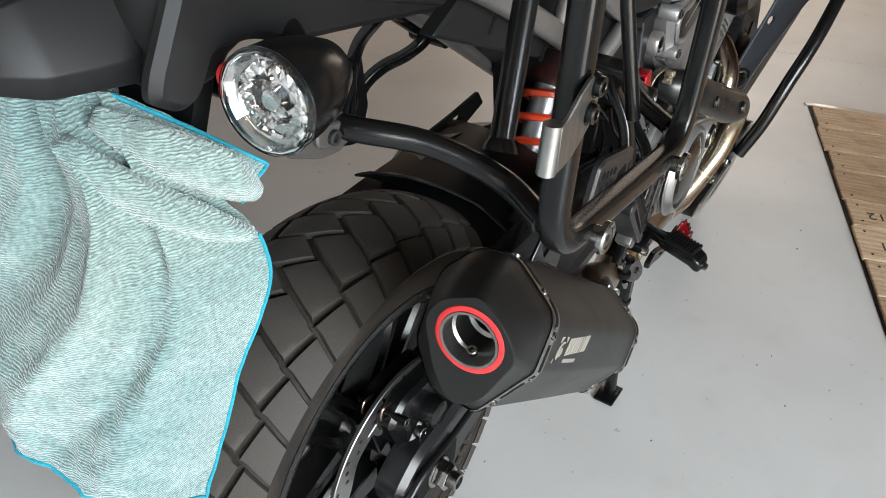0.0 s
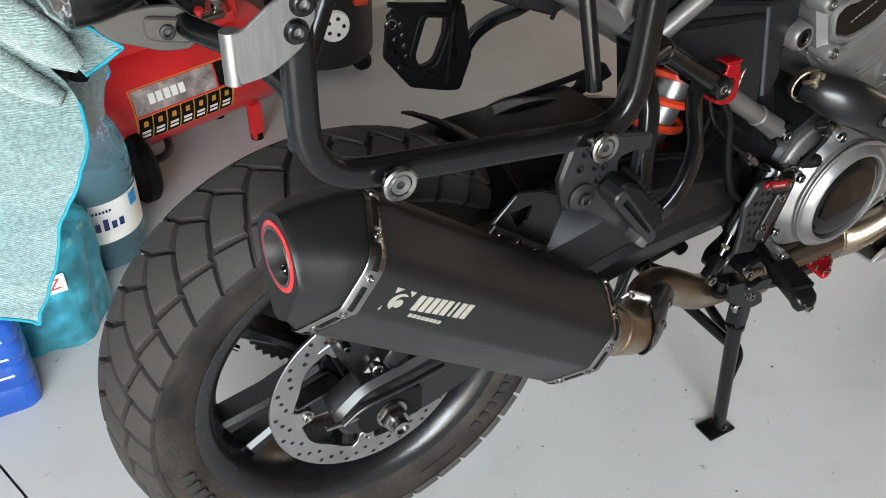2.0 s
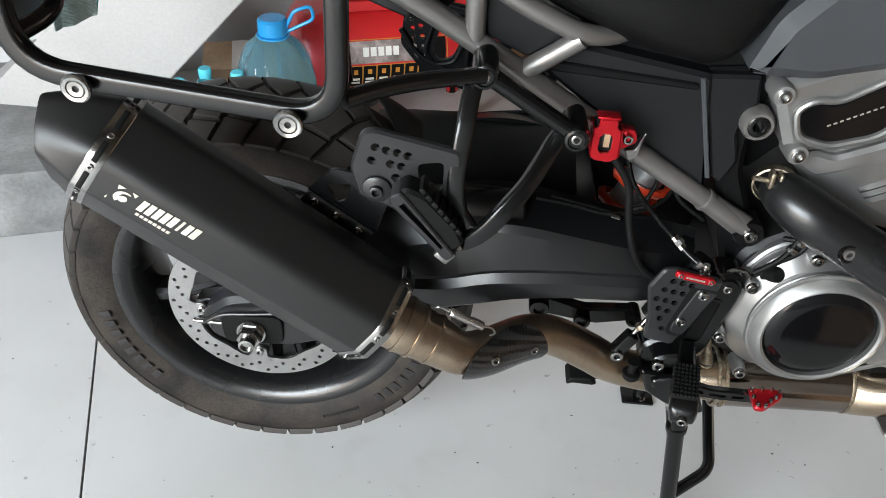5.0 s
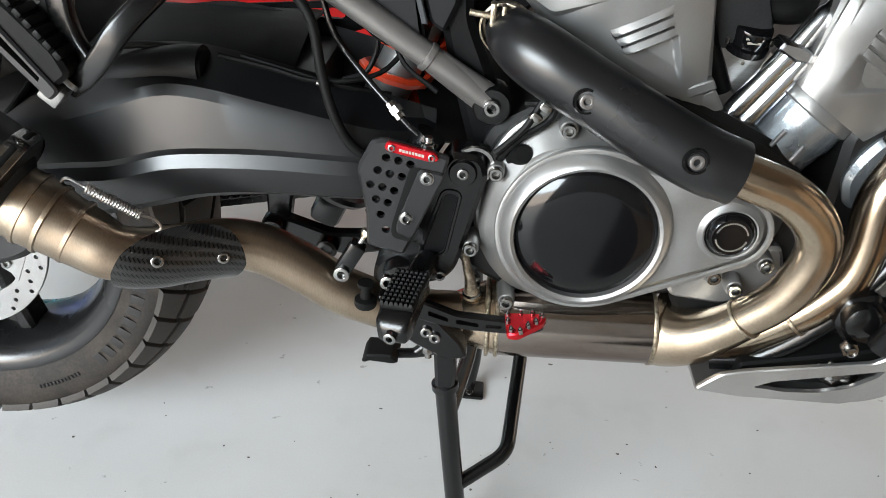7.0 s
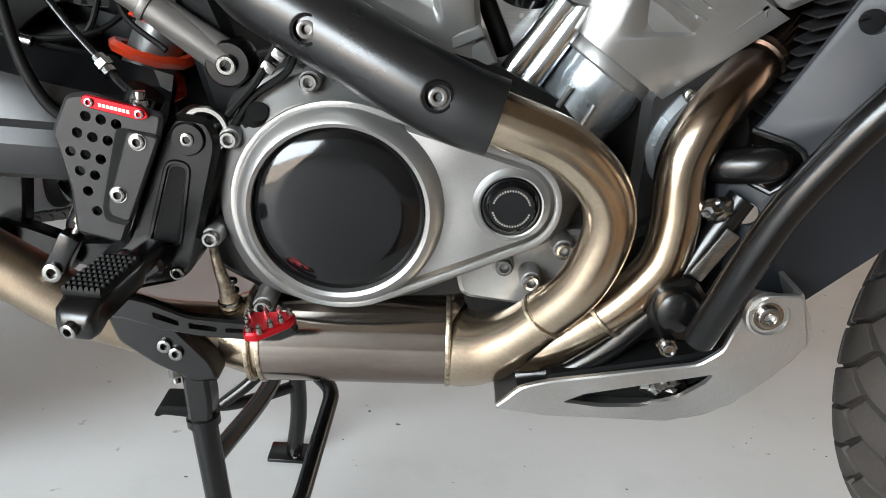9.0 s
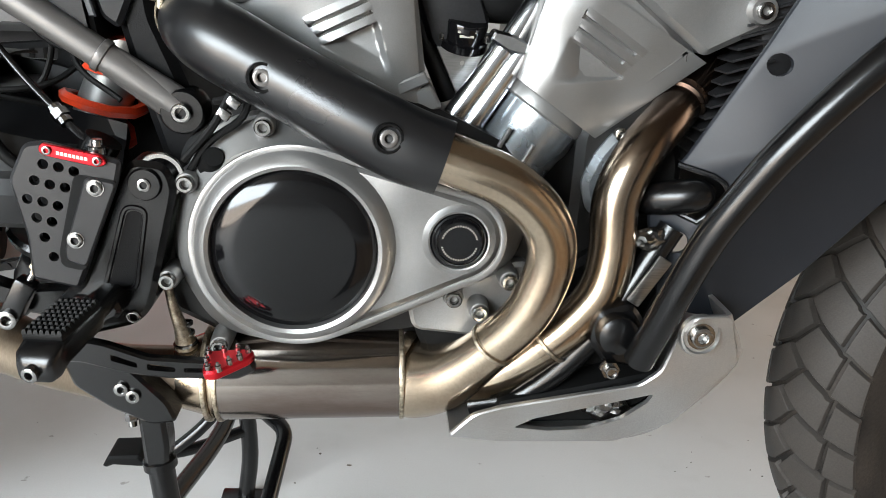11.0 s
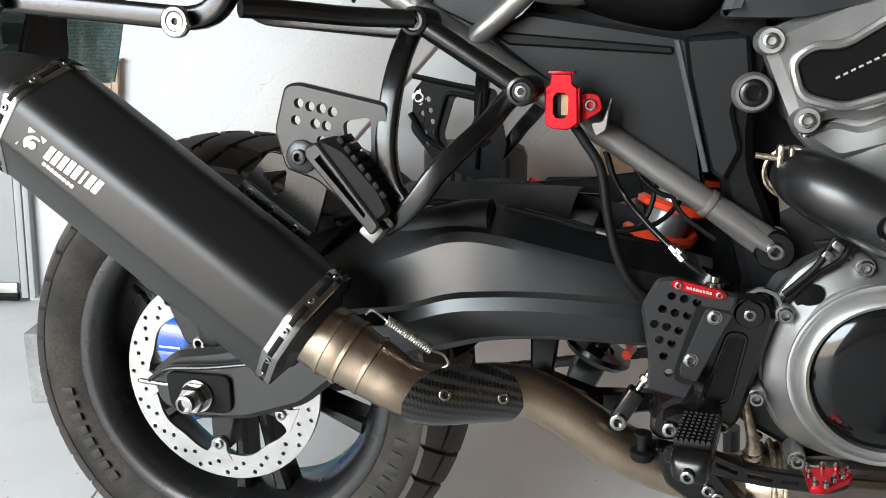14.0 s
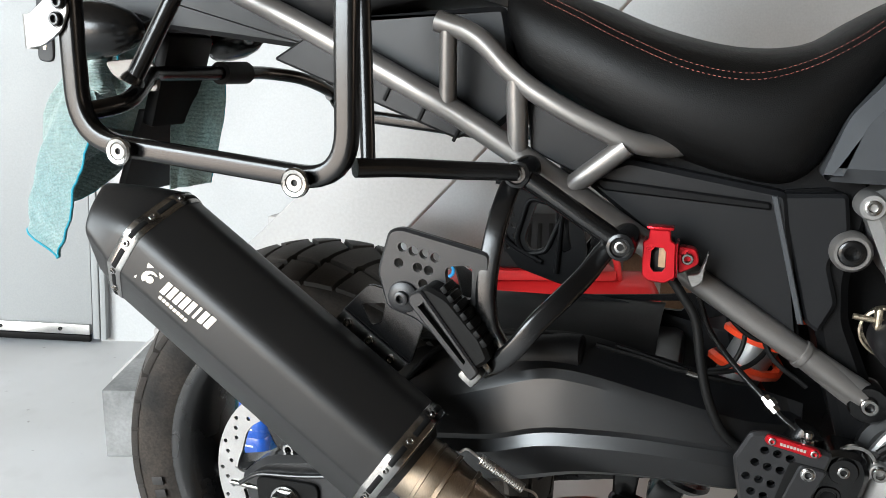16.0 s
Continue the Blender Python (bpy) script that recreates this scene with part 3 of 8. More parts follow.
b = box(1.92, 0.06, 1.3, 4.1, 0.12, 2.7, 0)
bmesh.ops.transform(b, matrix=wall_pose(0), verts=b.verts)
structure("wall_back", b, M_WALL, "white painted plaster wall behind the stairs", "wall")
b = box(-2.1, 0.10, 1.3, 2.6, 0.12, 2.7, 0)
bmesh.ops.transform(b, matrix=wall_pose(0), verts=b.verts)
structure("wall_door_side", b, M_WALL, "white painted plaster wall round the inner door", "wall")
structure("wall_front_left", box(-5.0, -3.55, 1.3, 3.0, 0.12, 2.7, 0), M_WALL, "white painted wall beside the garage opening", "wall")
structure("wall_front_right", box(2.725, -3.55, 1.3, 6.35, 0.12, 2.7, 0), M_WALL, "white painted wall beside the garage opening", "wall")
structure("wall_east", box(5.2, 0.2, 1.3, 0.12, 8.0, 2.7, 0), M_BEIGE, "beige painted end wall of the garage", "wall")
# Side wall is unseen; the window gap between its two parts is made up.
structure("wall_west_low", box(-4.0, -0.2, 0.45, 0.12, 7.4, 0.9, 0), M_WALL, "unseen white side wall, lower part", "wall")
structure("wall_west_high", box(-4.0, -0.2, 2.6, 0.12, 7.4, 0.25, 0), M_WALL, "unseen white side wall, upper part", "wall")
structure("wall_north", box(2.0, 3.4, 1.3, 8.0, 0.12, 2.7, 0), M_BEIGE, "beige painted rear wall of the garage", "wall")
structure("ceiling", box(0.4, 0.0, 2.72, 10.0, 7.6, 0.1, 0), M_CEIL, "dark timber garage ceiling", "ceiling")

# Inner door, closed, with its drip strip.
b = box(-0.575, -0.005, 1.06, 0.86, 0.045, 2.06, 0.004)
bmesh.ops.transform(b, matrix=wall_pose(0), verts=b.verts)
door = structure("door_1", b, M_DOOR, "closed pale grey door with an aluminium bottom strip", "door")
b = box(-0.575, -0.034, 0.045, 0.85, 0.012, 0.034, 0.002)
bmesh.ops.transform(b, matrix=wall_pose(0), verts=b.verts)
part("bottom_strip", b, M_ALU, door, "aluminium bottom strip")
b = box(-0.575, -0.030, 0.014, 0.85, 0.018, 0.022, 0.002)
bmesh.ops.transform(b, matrix=wall_pose(0), verts=b.verts)
part("rubber_seal", b, M_GRIP, door, "black rubber seal")
for x in (-0.245, -0.44, -0.63, -0.82):
    bolt(wall_pose(x) @ V(0, -0.041, 0.046), WALL_TURN @ V(0, -1, 0), 0.006, door, M_DARK, "screw")
b = slab(rounded([(-0.279, 0.905), (-0.279, 1.11), (-0.231, 1.11), (-0.231, 0.905)], 0.02), -0.036, -0.027, c=0.003)
bmesh.ops.transform(b, matrix=wall_pose(0), verts=b.verts)
lock = part("lock_plate", b, M_DARK, door, "dark rounded lock plate with a brass keyhole")
b = slab(rounded([(-0.261, 0.940), (-0.263, 0.967), (-0.257, 0.974), (-0.250, 0.967), (-0.252, 0.940)], 0.003), -0.0385, -0.036, c=0.0008)
bmesh.ops.transform(b, matrix=wall_pose(0), verts=b.verts)
part("keyhole", b, M_WELD, lock)
for x, w in ((-0.132, 0.022), (-0.108, 0.018)):
    b = box(x, 0.0, 1.06, w, 0.075 - 0.1 * abs(x), 2.1, 0.003)
    bmesh.ops.transform(b, matrix=wall_pose(0), verts=b.verts)
    part("door_frame", b, M_DOOR, door)

# Beige bracket on the back wall beside the door
bracket = tagged(new("wall_bracket"), "beige wooden bracket fixed to the white wall", "bracket")
for nm, outline, thick in (("upright", [(0.148, 0.634), (0.144, 0.770), (0.164, 0.770), (0.171, 0.624)], 0.024), ("upright", [(0.166, 0.770), (0.194, 0.770), (0.189, 0.646), (0.176, 0.640)], 0.034), ("foot", [(0.058, 0.654), (0.146, 0.654), (0.146, 0.662), (0.166, 0.658), (0.171, 0.614), (0.058, 0.610)], 0.020), ("lip", [(0.088, 0.770), (0.088, 0.777), (0.202, 0.777), (0.202, 0.770)], 0.030)):
    b = slab(rounded(outline, 0.002), -thick, 0.0, c=0.0015)
    bmesh.ops.transform(b, matrix=wall_pose(0), verts=b.verts)
    part(nm, b, M_TIMBER, bracket)

# Staircase: a plain plate stringer with a soffit, over which the flight climbs.
poly = [(-1.10, 0.0), (-1.10, 0.04), (0.60, 1.61), (0.60, 1.39), (-0.71, 0.0)]
stair = structure("staircase", slab(poly, 0.80, 0.84, c=0.003), M_STAIR, "grey painted staircase with a plain plate stringer", "stairs")
for i in range(8):
    x = -0.86 + 0.19 * i
    part("tread", box(x, 1.02, 0.17 + 0.1756 * i, 0.24, 0.356, 0.03, 0.003), M_STAIR, stair)
# Lowest step, a concrete block square to the back wall.
b = box(0.14, 0.30, 0.085, 0.28, 0.60, 0.17, 0.004)
bmesh.ops.transform(b, matrix=Matrix.Translation((-0.83, 0.458, 0)) @ WALL_TURN, verts=b.verts)
part("lowest_step", b, M_STEP, stair, "grey concrete step")

# ---- the motorcycle, on its centre stand, nose towards +x ----
bike = tagged(new("motorcycle"), "matt black adventure motorcycle parked on its centre stand", "motorcycle")
bike.empty_display_size = 0.2
AX = V(0, 0, 0.37)  # rear axle


# Rear tyre
def tread_r(y):
    return 0.3105 - 0.030 * (abs(y) / 0.083) ** 2.3


def wheel_point(a, y, h, axle=AX, scale=1.0, half=1.0):
    d = 0.0005
    r = tread_r(y)
    slope = (tread_r(y + d) - tread_r(y - d)) / (2 * d)
    k = 1 / math.sqrt(1 + slope * slope)
    rr, yy = (r + h * k) * scale, (y - h * slope * k) * half
    return V(rr * math.sin(a), yy, rr * math.cos(a))


def tyre_mesh(scale=1.0, half=1.0):
    prof = [(0.217, -0.062), (0.227, -0.0715), (0.245, -0.0795), (0.262, -0.0838), (0.276, -0.0850)]
    prof += [(tread_r(y), y) for y in [float(_v) for _v in np.linspace(-0.083, 0.083, 13)]]
    prof += [(r, -y) for r, y in reversed(prof[:5])]
    prof += [(0.210, 0.055), (0.210, -0.055)]
    return lathe([(r * scale, y * half) for r, y in prof], (0, 0, 0), (0, 1, 0), 96, loop=True)


def along_groove(points, v):
    """The point at the share v of a broken line of (degrees, millimetres)."""
    long = [math.hypot((q[0] - p[0]) * 5.5, q[1] - p[1]) for p, q in zip(points, points[1:])]
    s = v * sum(long)
    for (p, q), d in zip(zip(points, points[1:]), long):
        if s <= d or q == points[-1]:
            f = s / d
            return p[0] + (q[0] - p[0]) * f, p[1] + (q[1] - p[1]) * f
        s -= d


def tread_block(right, left, side, scale=1.0, half=1.0):
    """One block of the tread between two slanting grooves, given as broken lines from the shoulder towards the crown."""
    bm = bmesh.new()
    n, m = 5, 8
    def grid(h, cut):
        g = []
        for i in range(n + 1):
            u = cut / 46 + (1 - cut / 23) * i / n
            row = []
            for j in range(m + 1):
                v = cut / 44 + (1 - cut / 22) * j / m
                p, q = along_groove(right, v), along_groove(left, v)
                a, y = p[0] + (q[0] - p[0]) * u, p[1] + (q[1] - p[1]) * u
                row.append(bm.verts.new(wheel_point(radians(a), side * y / 1000, h, scale=scale, half=half)))
            g.append(row)
        return g
    top, edge, low = grid(0.0076, 3.7), grid(0.0070, 3.2), grid(-0.001, 2.1)
    for i in range(n):
        for j in range(m):
            bm.faces.new((top[i][j], top[i + 1][j], top[i + 1][j + 1], top[i][j + 1]))
    loop = lambda g: [g[i][0] for i in range(n + 1)] + [g[n][j] for j in range(1, m + 1)] + [g[i][m] for i in range(n - 1, -1, -1)] + [g[0][j] for j in range(m - 1, 0, -1)]
    for a, b in ((loop(top), loop(edge)), (loop(edge), loop(low))):
        for k in range(len(a)):
            bm.faces.new((a[k], a[(k + 1) % len(a)], b[(k + 1) % len(a)], b[k]))
    bmesh.ops.recalc_face_normals(bm, faces=bm.faces)
    return bm


def wheel_tyre(name, label, axle, parent, scale=1.0, half=1.0, count=39, swing=Matrix(), span=None):
    pose_w = Matrix.Translation(axle) @ swing
    ty = part(name, tyre_mesh(scale, half), M_RUBBER, parent, label)
    ty.matrix_basis = pose_w
    step = 360 / count
    for side, at_crown, start in ((-1, 3.7, -8.0), (1, step - 3.7, -8.0 - 3.7)):
        groove = lambda y: float(np.interp(-y, [-16, 17, 50, 53, 62, 89], [0, -at_crown, -at_crown - 2.9, -at_crown - 3.7, -at_crown - 4.1, -at_crown - 7.2]))
        line = lambda ys, k: [(start + groove(y) - k * step, -y) for y in ys]
        for ys_a, ys_b in (((-62, -53, -50, -17), (-53, -50, -17, 16)), ((-88, -62), (-88, -62, -53))):
            first = None
            for k in range(count):
                ang = radians(-k * step)
                if span and not span(ang % (2 * math.pi)):
                    continue
                if first is None:
                    first = part("tread_block", tread_block(line(ys_a, 0), line(ys_b, 1), side, scale, half), M_TREAD, ty)
                    first.matrix_basis = Matrix.Rotation(ang, 4, "Y")
                else:
                    again(first, Matrix.Rotation(ang, 4, "Y"), ty)
    return ty


rear_tyre = wheel_tyre("rear_tyre", "dusty black dual-sport tyre with deep blocks", AX, bike)

# Rim
prof = [(0.228, -0.073), (0.228, -0.068), (0.214, -0.064), (0.204, -0.052), (0.196, -0.02), (0.196, 0.02), (0.204, 0.052), (0.214, 0.066), (0.228, 0.071), (0.228, 0.076),
        (0.221, 0.077), (0.212, 0.074), (0.204, 0.066), (0.196, 0.05), (0.187, 0.02), (0.187, -0.02), (0.196, -0.05), (0.204, -0.064), (0.212, -0.071), (0.221, -0.074)]
rim = part("rear_rim", lathe(prof, AX, (0, 1, 0), 80, loop=True), M_RIM, bike, "black cast wheel rim")
hub = lathe([(0.0, -0.062), (0.030, -0.062), (0.034, -0.055), (0.040, -0.03), (0.052, -0.02), (0.052, 0.03), (0.045, 0.06), (0, 0.06)], AX, (0, 1, 0), 36)
part("hub", hub, M_SATIN, rim)
for k in range(5):
    for s in (-1, 1):
        a = 360 / 5 * k + 12
        if (k, s) == (0, -1) or (k, s) == (0, 1):
            poly = [(0.030, s * 0.004), (0.19, s * 0.020), (0.19, s * 0.046), (0.12, s * 0.032), (0.04, s * 0.030)]
            b = slab(rounded(poly, 0.006), -0.034, 0.012, c=0.006, back=True)
            spoke_s = part("spoke", b, M_SATIN, rim)
            spoke_s.matrix_basis = Matrix.Translation(AX) @ turn_y(a)
            if s < 0:
                spoke_a = spoke_s
            else:
                spoke_b = spoke_s
        else:
            again(spoke_a if s < 0 else spoke_b, Matrix.Translation(AX) @ turn_y(a), rim)
part("valve", tube([AX + V(-0.165, -0.01, 0.085), AX + V(-0.148, -0.02, 0.075)], 0.004), M_SATIN, rim)

# Brake disc with drilled holes, on its carrier
RY = -0.085
holes = []
for k in range(60):
    a = 2 * math.pi * k / 60
    r = (0.1325, 0.1255, 0.1185)[k % 3]
    holes.append(circle(r * math.cos(a), r * math.sin(a), 0.0031, 8))
inner = [((0.1065 + 0.0022 * math.cos(10 * t)) * math.cos(t), (0.1065 + 0.0022 * math.cos(10 * t)) * math.sin(t)) for t in [float(_v) for _v in np.linspace(0, 2 * math.pi, 100, endpoint=False)]]
disc = part("rear_brake_disc", slab(circle(0, 0, 0.140, 72), RY - 0.0025, RY + 0.0025, holes + [inner], c=0.0006), M_DISC, bike, "drilled steel brake disc")
disc.location = AX
BOLT_A = [math.atan2(0.082, -0.043), math.atan2(-0.013, -0.091), math.atan2(-0.091, -0.010), math.atan2(-0.038, 0.085), math.atan2(0.06, 0.07)]
for a in BOLT_A:
    d, e = V(math.cos(a), 0, math.sin(a)), V(-math.sin(a), 0, math.cos(a))
    pts = [(0.112, -0.022), (0.112, 0.022), (0.100, 0.012), (0.088, 0.011), (0.082, 0.0), (0.088, -0.011), (0.100, -0.012)]
    poly = [tuple((d * p + e * q).xz) for p, q in pts]
    o = part("disc_ear", slab(rounded(poly, 0.004), RY - 0.0032, RY + 0.002, c=0.0006), M_DISC, disc)
    bolt(V(0, RY - 0.003, 0) + d * 0.0925, (0, -1, 0), 0.0065, disc, M_STEEL, h=0.004)
    arm = [(0.10, -0.012), (0.10, 0.012), (0.04, 0.02), (0.04, -0.02)]
    part("carrier_arm", slab([tuple((d * p + e * q).xz) for p, q in arm], RY + 0.003, -0.055, c=0.002), M_SATIN, disc)

# Caliper over the disc
cal = slab(rounded([(-0.060, 0.478), (-0.03, 0.502), (0.05, 0.500), (0.068, 0.468), (0.05, 0.425), (0.0, 0.412), (-0.035, 0.424)], 0.012), -0.112, -0.060, c=0.006)
lathe([(0, 0.026), (0.013, 0.026), (0.018, 0.023), (0.020, 0.014), (0.020, 0.0)], (0.016, -0.108, 0.452), (0, -1, 0), 28, cal)
cal = part("rear_brake_caliper", cal, M_SATIN, bike, "black rear brake caliper")
for y, dx in ((-0.098, 0.0), (-0.074, -0.004)):
    part("pad_clip", tube(corners([(-0.046 + dx, y, 0.476), (-0.060 + dx, y, 0.486), (-0.056 + dx, y, 0.500), (-0.040 + dx, y, 0.497)], 0.005), 0.0032, 8, flat=0.5, up=(0, 1, 0)), M_BRONZE, cal, "copper-coloured pad clip")
part("pad_pin", tube([(-0.046, -0.120, 0.486), (-0.046, -0.056, 0.486)], 0.0045, 12), M_SATIN, cal)
bolt((-0.046, -0.120, 0.486), (0, -1, 0), 0.0058, cal, M_SATIN, h=0.005)
part("slide_boot", lathe([(0.007, 0.0), (0.0095, 0.003), (0.0075, 0.007), (0.0095, 0.011), (0.0075, 0.015), (0.0095, 0.019), (0.006, 0.023), (0, 0.023)], (0.050, -0.112, 0.474), (0, -1, 0), 20), M_GRIP, cal)
part("brake_hose", tube([(0.060, -0.095, 0.486), (0.095, -0.108, 0.505), (0.14, -0.118, 0.535), (0.20, -0.112, 0.600), (0.28, -0.108, 0.625), (0.36, -0.112, 0.628)], 0.0042, 10), M_GRIP, cal)
bolt((-0.007, -0.119, 0.434), (0, -1, 0), 0.0085, cal, M_STEEL, h=0.006)
part("caliper_bracket", slab(rounded([(-0.03, 0.42), (0.0, 0.45), (0.03, 0.44), (0.035, 0.38), (0.0, 0.355), (-0.02, 0.37)], 0.01), -0.118, -0.09, c=0.004), M_SATIN, cal)

# Swingarm: the pressed side with its two facets, then the axle end
st = [  # x, z of top, upper edge, crease, bottom, bulge
    (0.105, 0.545, 0.512, 0.462, 0.392, 0.128), (0.165, 0.572, 0.540, 0.484, 0.414, 0.136), (0.215, 0.588, 0.556, 0.496, 0.430, 0.143), (0.270, 0.603, 0.577, 0.507, 0.448, 0.151), (0.325, 0.612, 0.598, 0.526, 0.466, 0.156), (0.372, 0.610, 0.599, 0.533, 0.480, 0.157),
    (0.44, 0.597, 0.586, 0.536, 0.487, 0.154), (0.53, 0.578, 0.567, 0.533, 0.486, 0.146), (0.565, 0.570, 0.559, 0.530, 0.484, 0.128), (0.60, 0.562, 0.551, 0.528, 0.482, 0.105)]


def arm_rings(s):
    return [[V(x, s * -0.085, t + 0.014), V(x, s * -(bu - 0.028), t), V(x, s * -(bu - 0.006), e + 0.004), V(x, s * -bu, e - 0.006), V(x, s * -(bu + 0.007), c + 0.011), V(x, s * -(bu + 0.003), c + 0.003),
             V(x, s * -(bu + 0.009), c - 0.010), V(x, s * -(bu + 0.008), c - 0.45 * (c - lo)), V(x, s * -(bu + 0.003), c - 0.78 * (c - lo)), V(x, s * -(bu - 0.006), lo + 0.004), V(x, s * -0.085, lo)] for x, t, e, c, lo, bu in spl]


spl = [tuple(p) for p in spline(st, 4)]
swing = part("swingarm", loft(arm_rings(1)), M_SWING, bike, "semi-gloss black pressed swingarm", sharp=22)
part("left_arm", loft(arm_rings(-1)), M_SWING, swing, sharp=22)
b = slab(rounded([(0.26, 0.500), (0.19, 0.500), (0.12, 0.462), (0.03, 0.437), (-0.035, 0.425), (-0.075, 0.392), (-0.062, 0.350), (-0.02, 0.335), (0.06, 0.343), (0.14, 0.372), (0.20, 0.425), (0.26, 0.455)], 0.014), -0.138, -0.100, c=0.008)
part("axle_end", b, M_SWING, swing)
part("axle_end", slab(rounded([(0.26, 0.500), (0.19, 0.500), (0.12, 0.462), (-0.035, 0.425), (-0.075, 0.392), (-0.062, 0.350), (0.06, 0.343), (0.14, 0.372), (0.26, 0.455)], 0.014), 0.138, 0.100, c=0.008), M_SWING, swing)
part("adjuster_slot", slab(rounded([(-0.045, 0.400), (0.045, 0.403), (0.045, 0.353), (-0.04, 0.350)], 0.012), -0.144, -0.135, c=0.001), M_BLACKHOLE, swing)
part("adjuster_rail", tube(corners([(-0.066, -0.146, 0.388), (-0.04, -0.147, 0.408), (0.02, -0.147, 0.414), (0.075, -0.146, 0.424)], 0.02), 0.0045, smooth=False, flat=0.7), M_SWING, swing)
part("adjuster_screw", tube([(-0.085, -0.138, 0.382), (-0.02, -0.138, 0.380)], 0.0035), M_STEEL, swing)
part("crossmember", box(0.425, 0, 0.555, 0.09, 0.22, 0.075, 0.012), M_SWING, swing)
part("washer", lathe([(0, 0.004), (0.021, 0.004), (0.022, 0.002), (0.022, 0), (0, 0)], (0, -0.144, 0.374), (0, -1, 0)), M_STEEL, swing)
hexnut(V(0, -0.147, 0.374), (0, -1, 0), 0.0185, 0.017, swing, M_STEEL, "axle_nut", 0.62)

# Hugger over the front of the rear tyre
rings = []
for a in [float(_v) for _v in np.linspace(26, 78, 14)]:
    th = radians(a)
    near = 0.74 - 1.72 * min(1, (a - 26) / 16)
    r = 0.334 + 0.012 * (a - 18) / 60
    rings.append([AX + V((r - 0.022 * abs(s) ** 3) * math.sin(th), s * 0.098, (r - 0.022 * abs(s) ** 3) * math.cos(th)) for s in [near + (0.98 - near) * k / 12 for k in range(13)]])
b = loft(rings, caps=False, loop=False)
thicken(b, 0.003)
hug = part("rear_hugger", b, M_PLASTIC, bike, "black plastic hugger over the rear tyre")
rings = []
for x, far, near in ((0.15, 0.600, 0.600), (0.20, 0.604, 0.604), (0.26, 0.606, 0.604), (0.32, 0.608, 0.602), (0.37, 0.610, 0.594), (0.41, 0.612, 0.584), (0.44, 0.612, 0.572)):
    rings.append([V(x, 0.018 + 0.114 * s, near + (far - near) * (0.5 + 0.5 * s) + 0.020 * (1 - s * s)) for s in [float(_v) for _v in np.linspace(-1, 1, 13)]])
b = loft(rings, caps=False, loop=False)
thicken(b, 0.003)
part("chain_cover", b, M_PLASTIC, hug)
part("chain_guard", slab(rounded([(0.20, 0.590), (0.33, 0.612), (0.44, 0.624), (0.515, 0.636), (0.535, 0.610), (0.47, 0.586), (0.36, 0.585), (0.22, 0.560)], 0.006), 0.136, 0.128, [rounded([(0.405, 0.604), (0.415, 0.613), (0.470, 0.619), (0.462, 0.603)], 0.004)], c=0.002, back=True), M_PLASTIC, hug)
b = tube([(0.215, -0.098, 0.560), (0.255, -0.106, 0.585), (0.300, -0.113, 0.600), (0.340, -0.118, 0.610), (0.366, -0.120, 0.613)], [0.012, 0.020, 0.023, 0.023, 0.022], 20)
duct = part("cable_duct", b, M_PLASTIC, hug)
part("duct_mouth", lathe([(0, 0.0006), (0.017, 0.0006), (0.019, -0.002)], (0.3665, -0.120, 0.613), (1, 0, 0.05), 20), M_BLACKHOLE, duct)

# ---- silencer ----
A0, D, U, O = V(0.200, -0.232, 0.512), V(-0.817, 0, 0.577), V(0.577, 0, 0.817), V(0, -1, 0)


CAN = [(-0.050, 0.030), (-0.024, 0.061), (0.010, 0.065), (0.063, 0.030), (0.063, -0.020), (0.027, -0.072), (-0.020, -0.070), (-0.050, -0.036)]
CAN_R = (0.03, 0.03, 0.032, 0.026, 0.013, 0.012, 0.02, 0.03)


def can_section(scale_o, scale_u, shift_o=0.0, shift_u=0.0):
    return [(o * scale_o + shift_o, u * scale_u + shift_u) for o, u in round_each(CAN, CAN_R, 6)]


def can_ring(d, so=1.0, su=1.0, sh_o=0.0, sh_u=0.0, tilt=0.0):
    return [A0 + D * (d + tilt * o) + O * o + U * u for o, u in can_section(so, su, sh_o, sh_u)]


muff = part("silencer", loft([can_ring(0.0), can_ring(0.01, 1.004, 1.004), can_ring(0.18, 1.01, 1.01), can_ring(0.37, 1.004, 1.004), can_ring(0.378)]), M_MUFFLER, bike, "matt black slip-on silencer can")


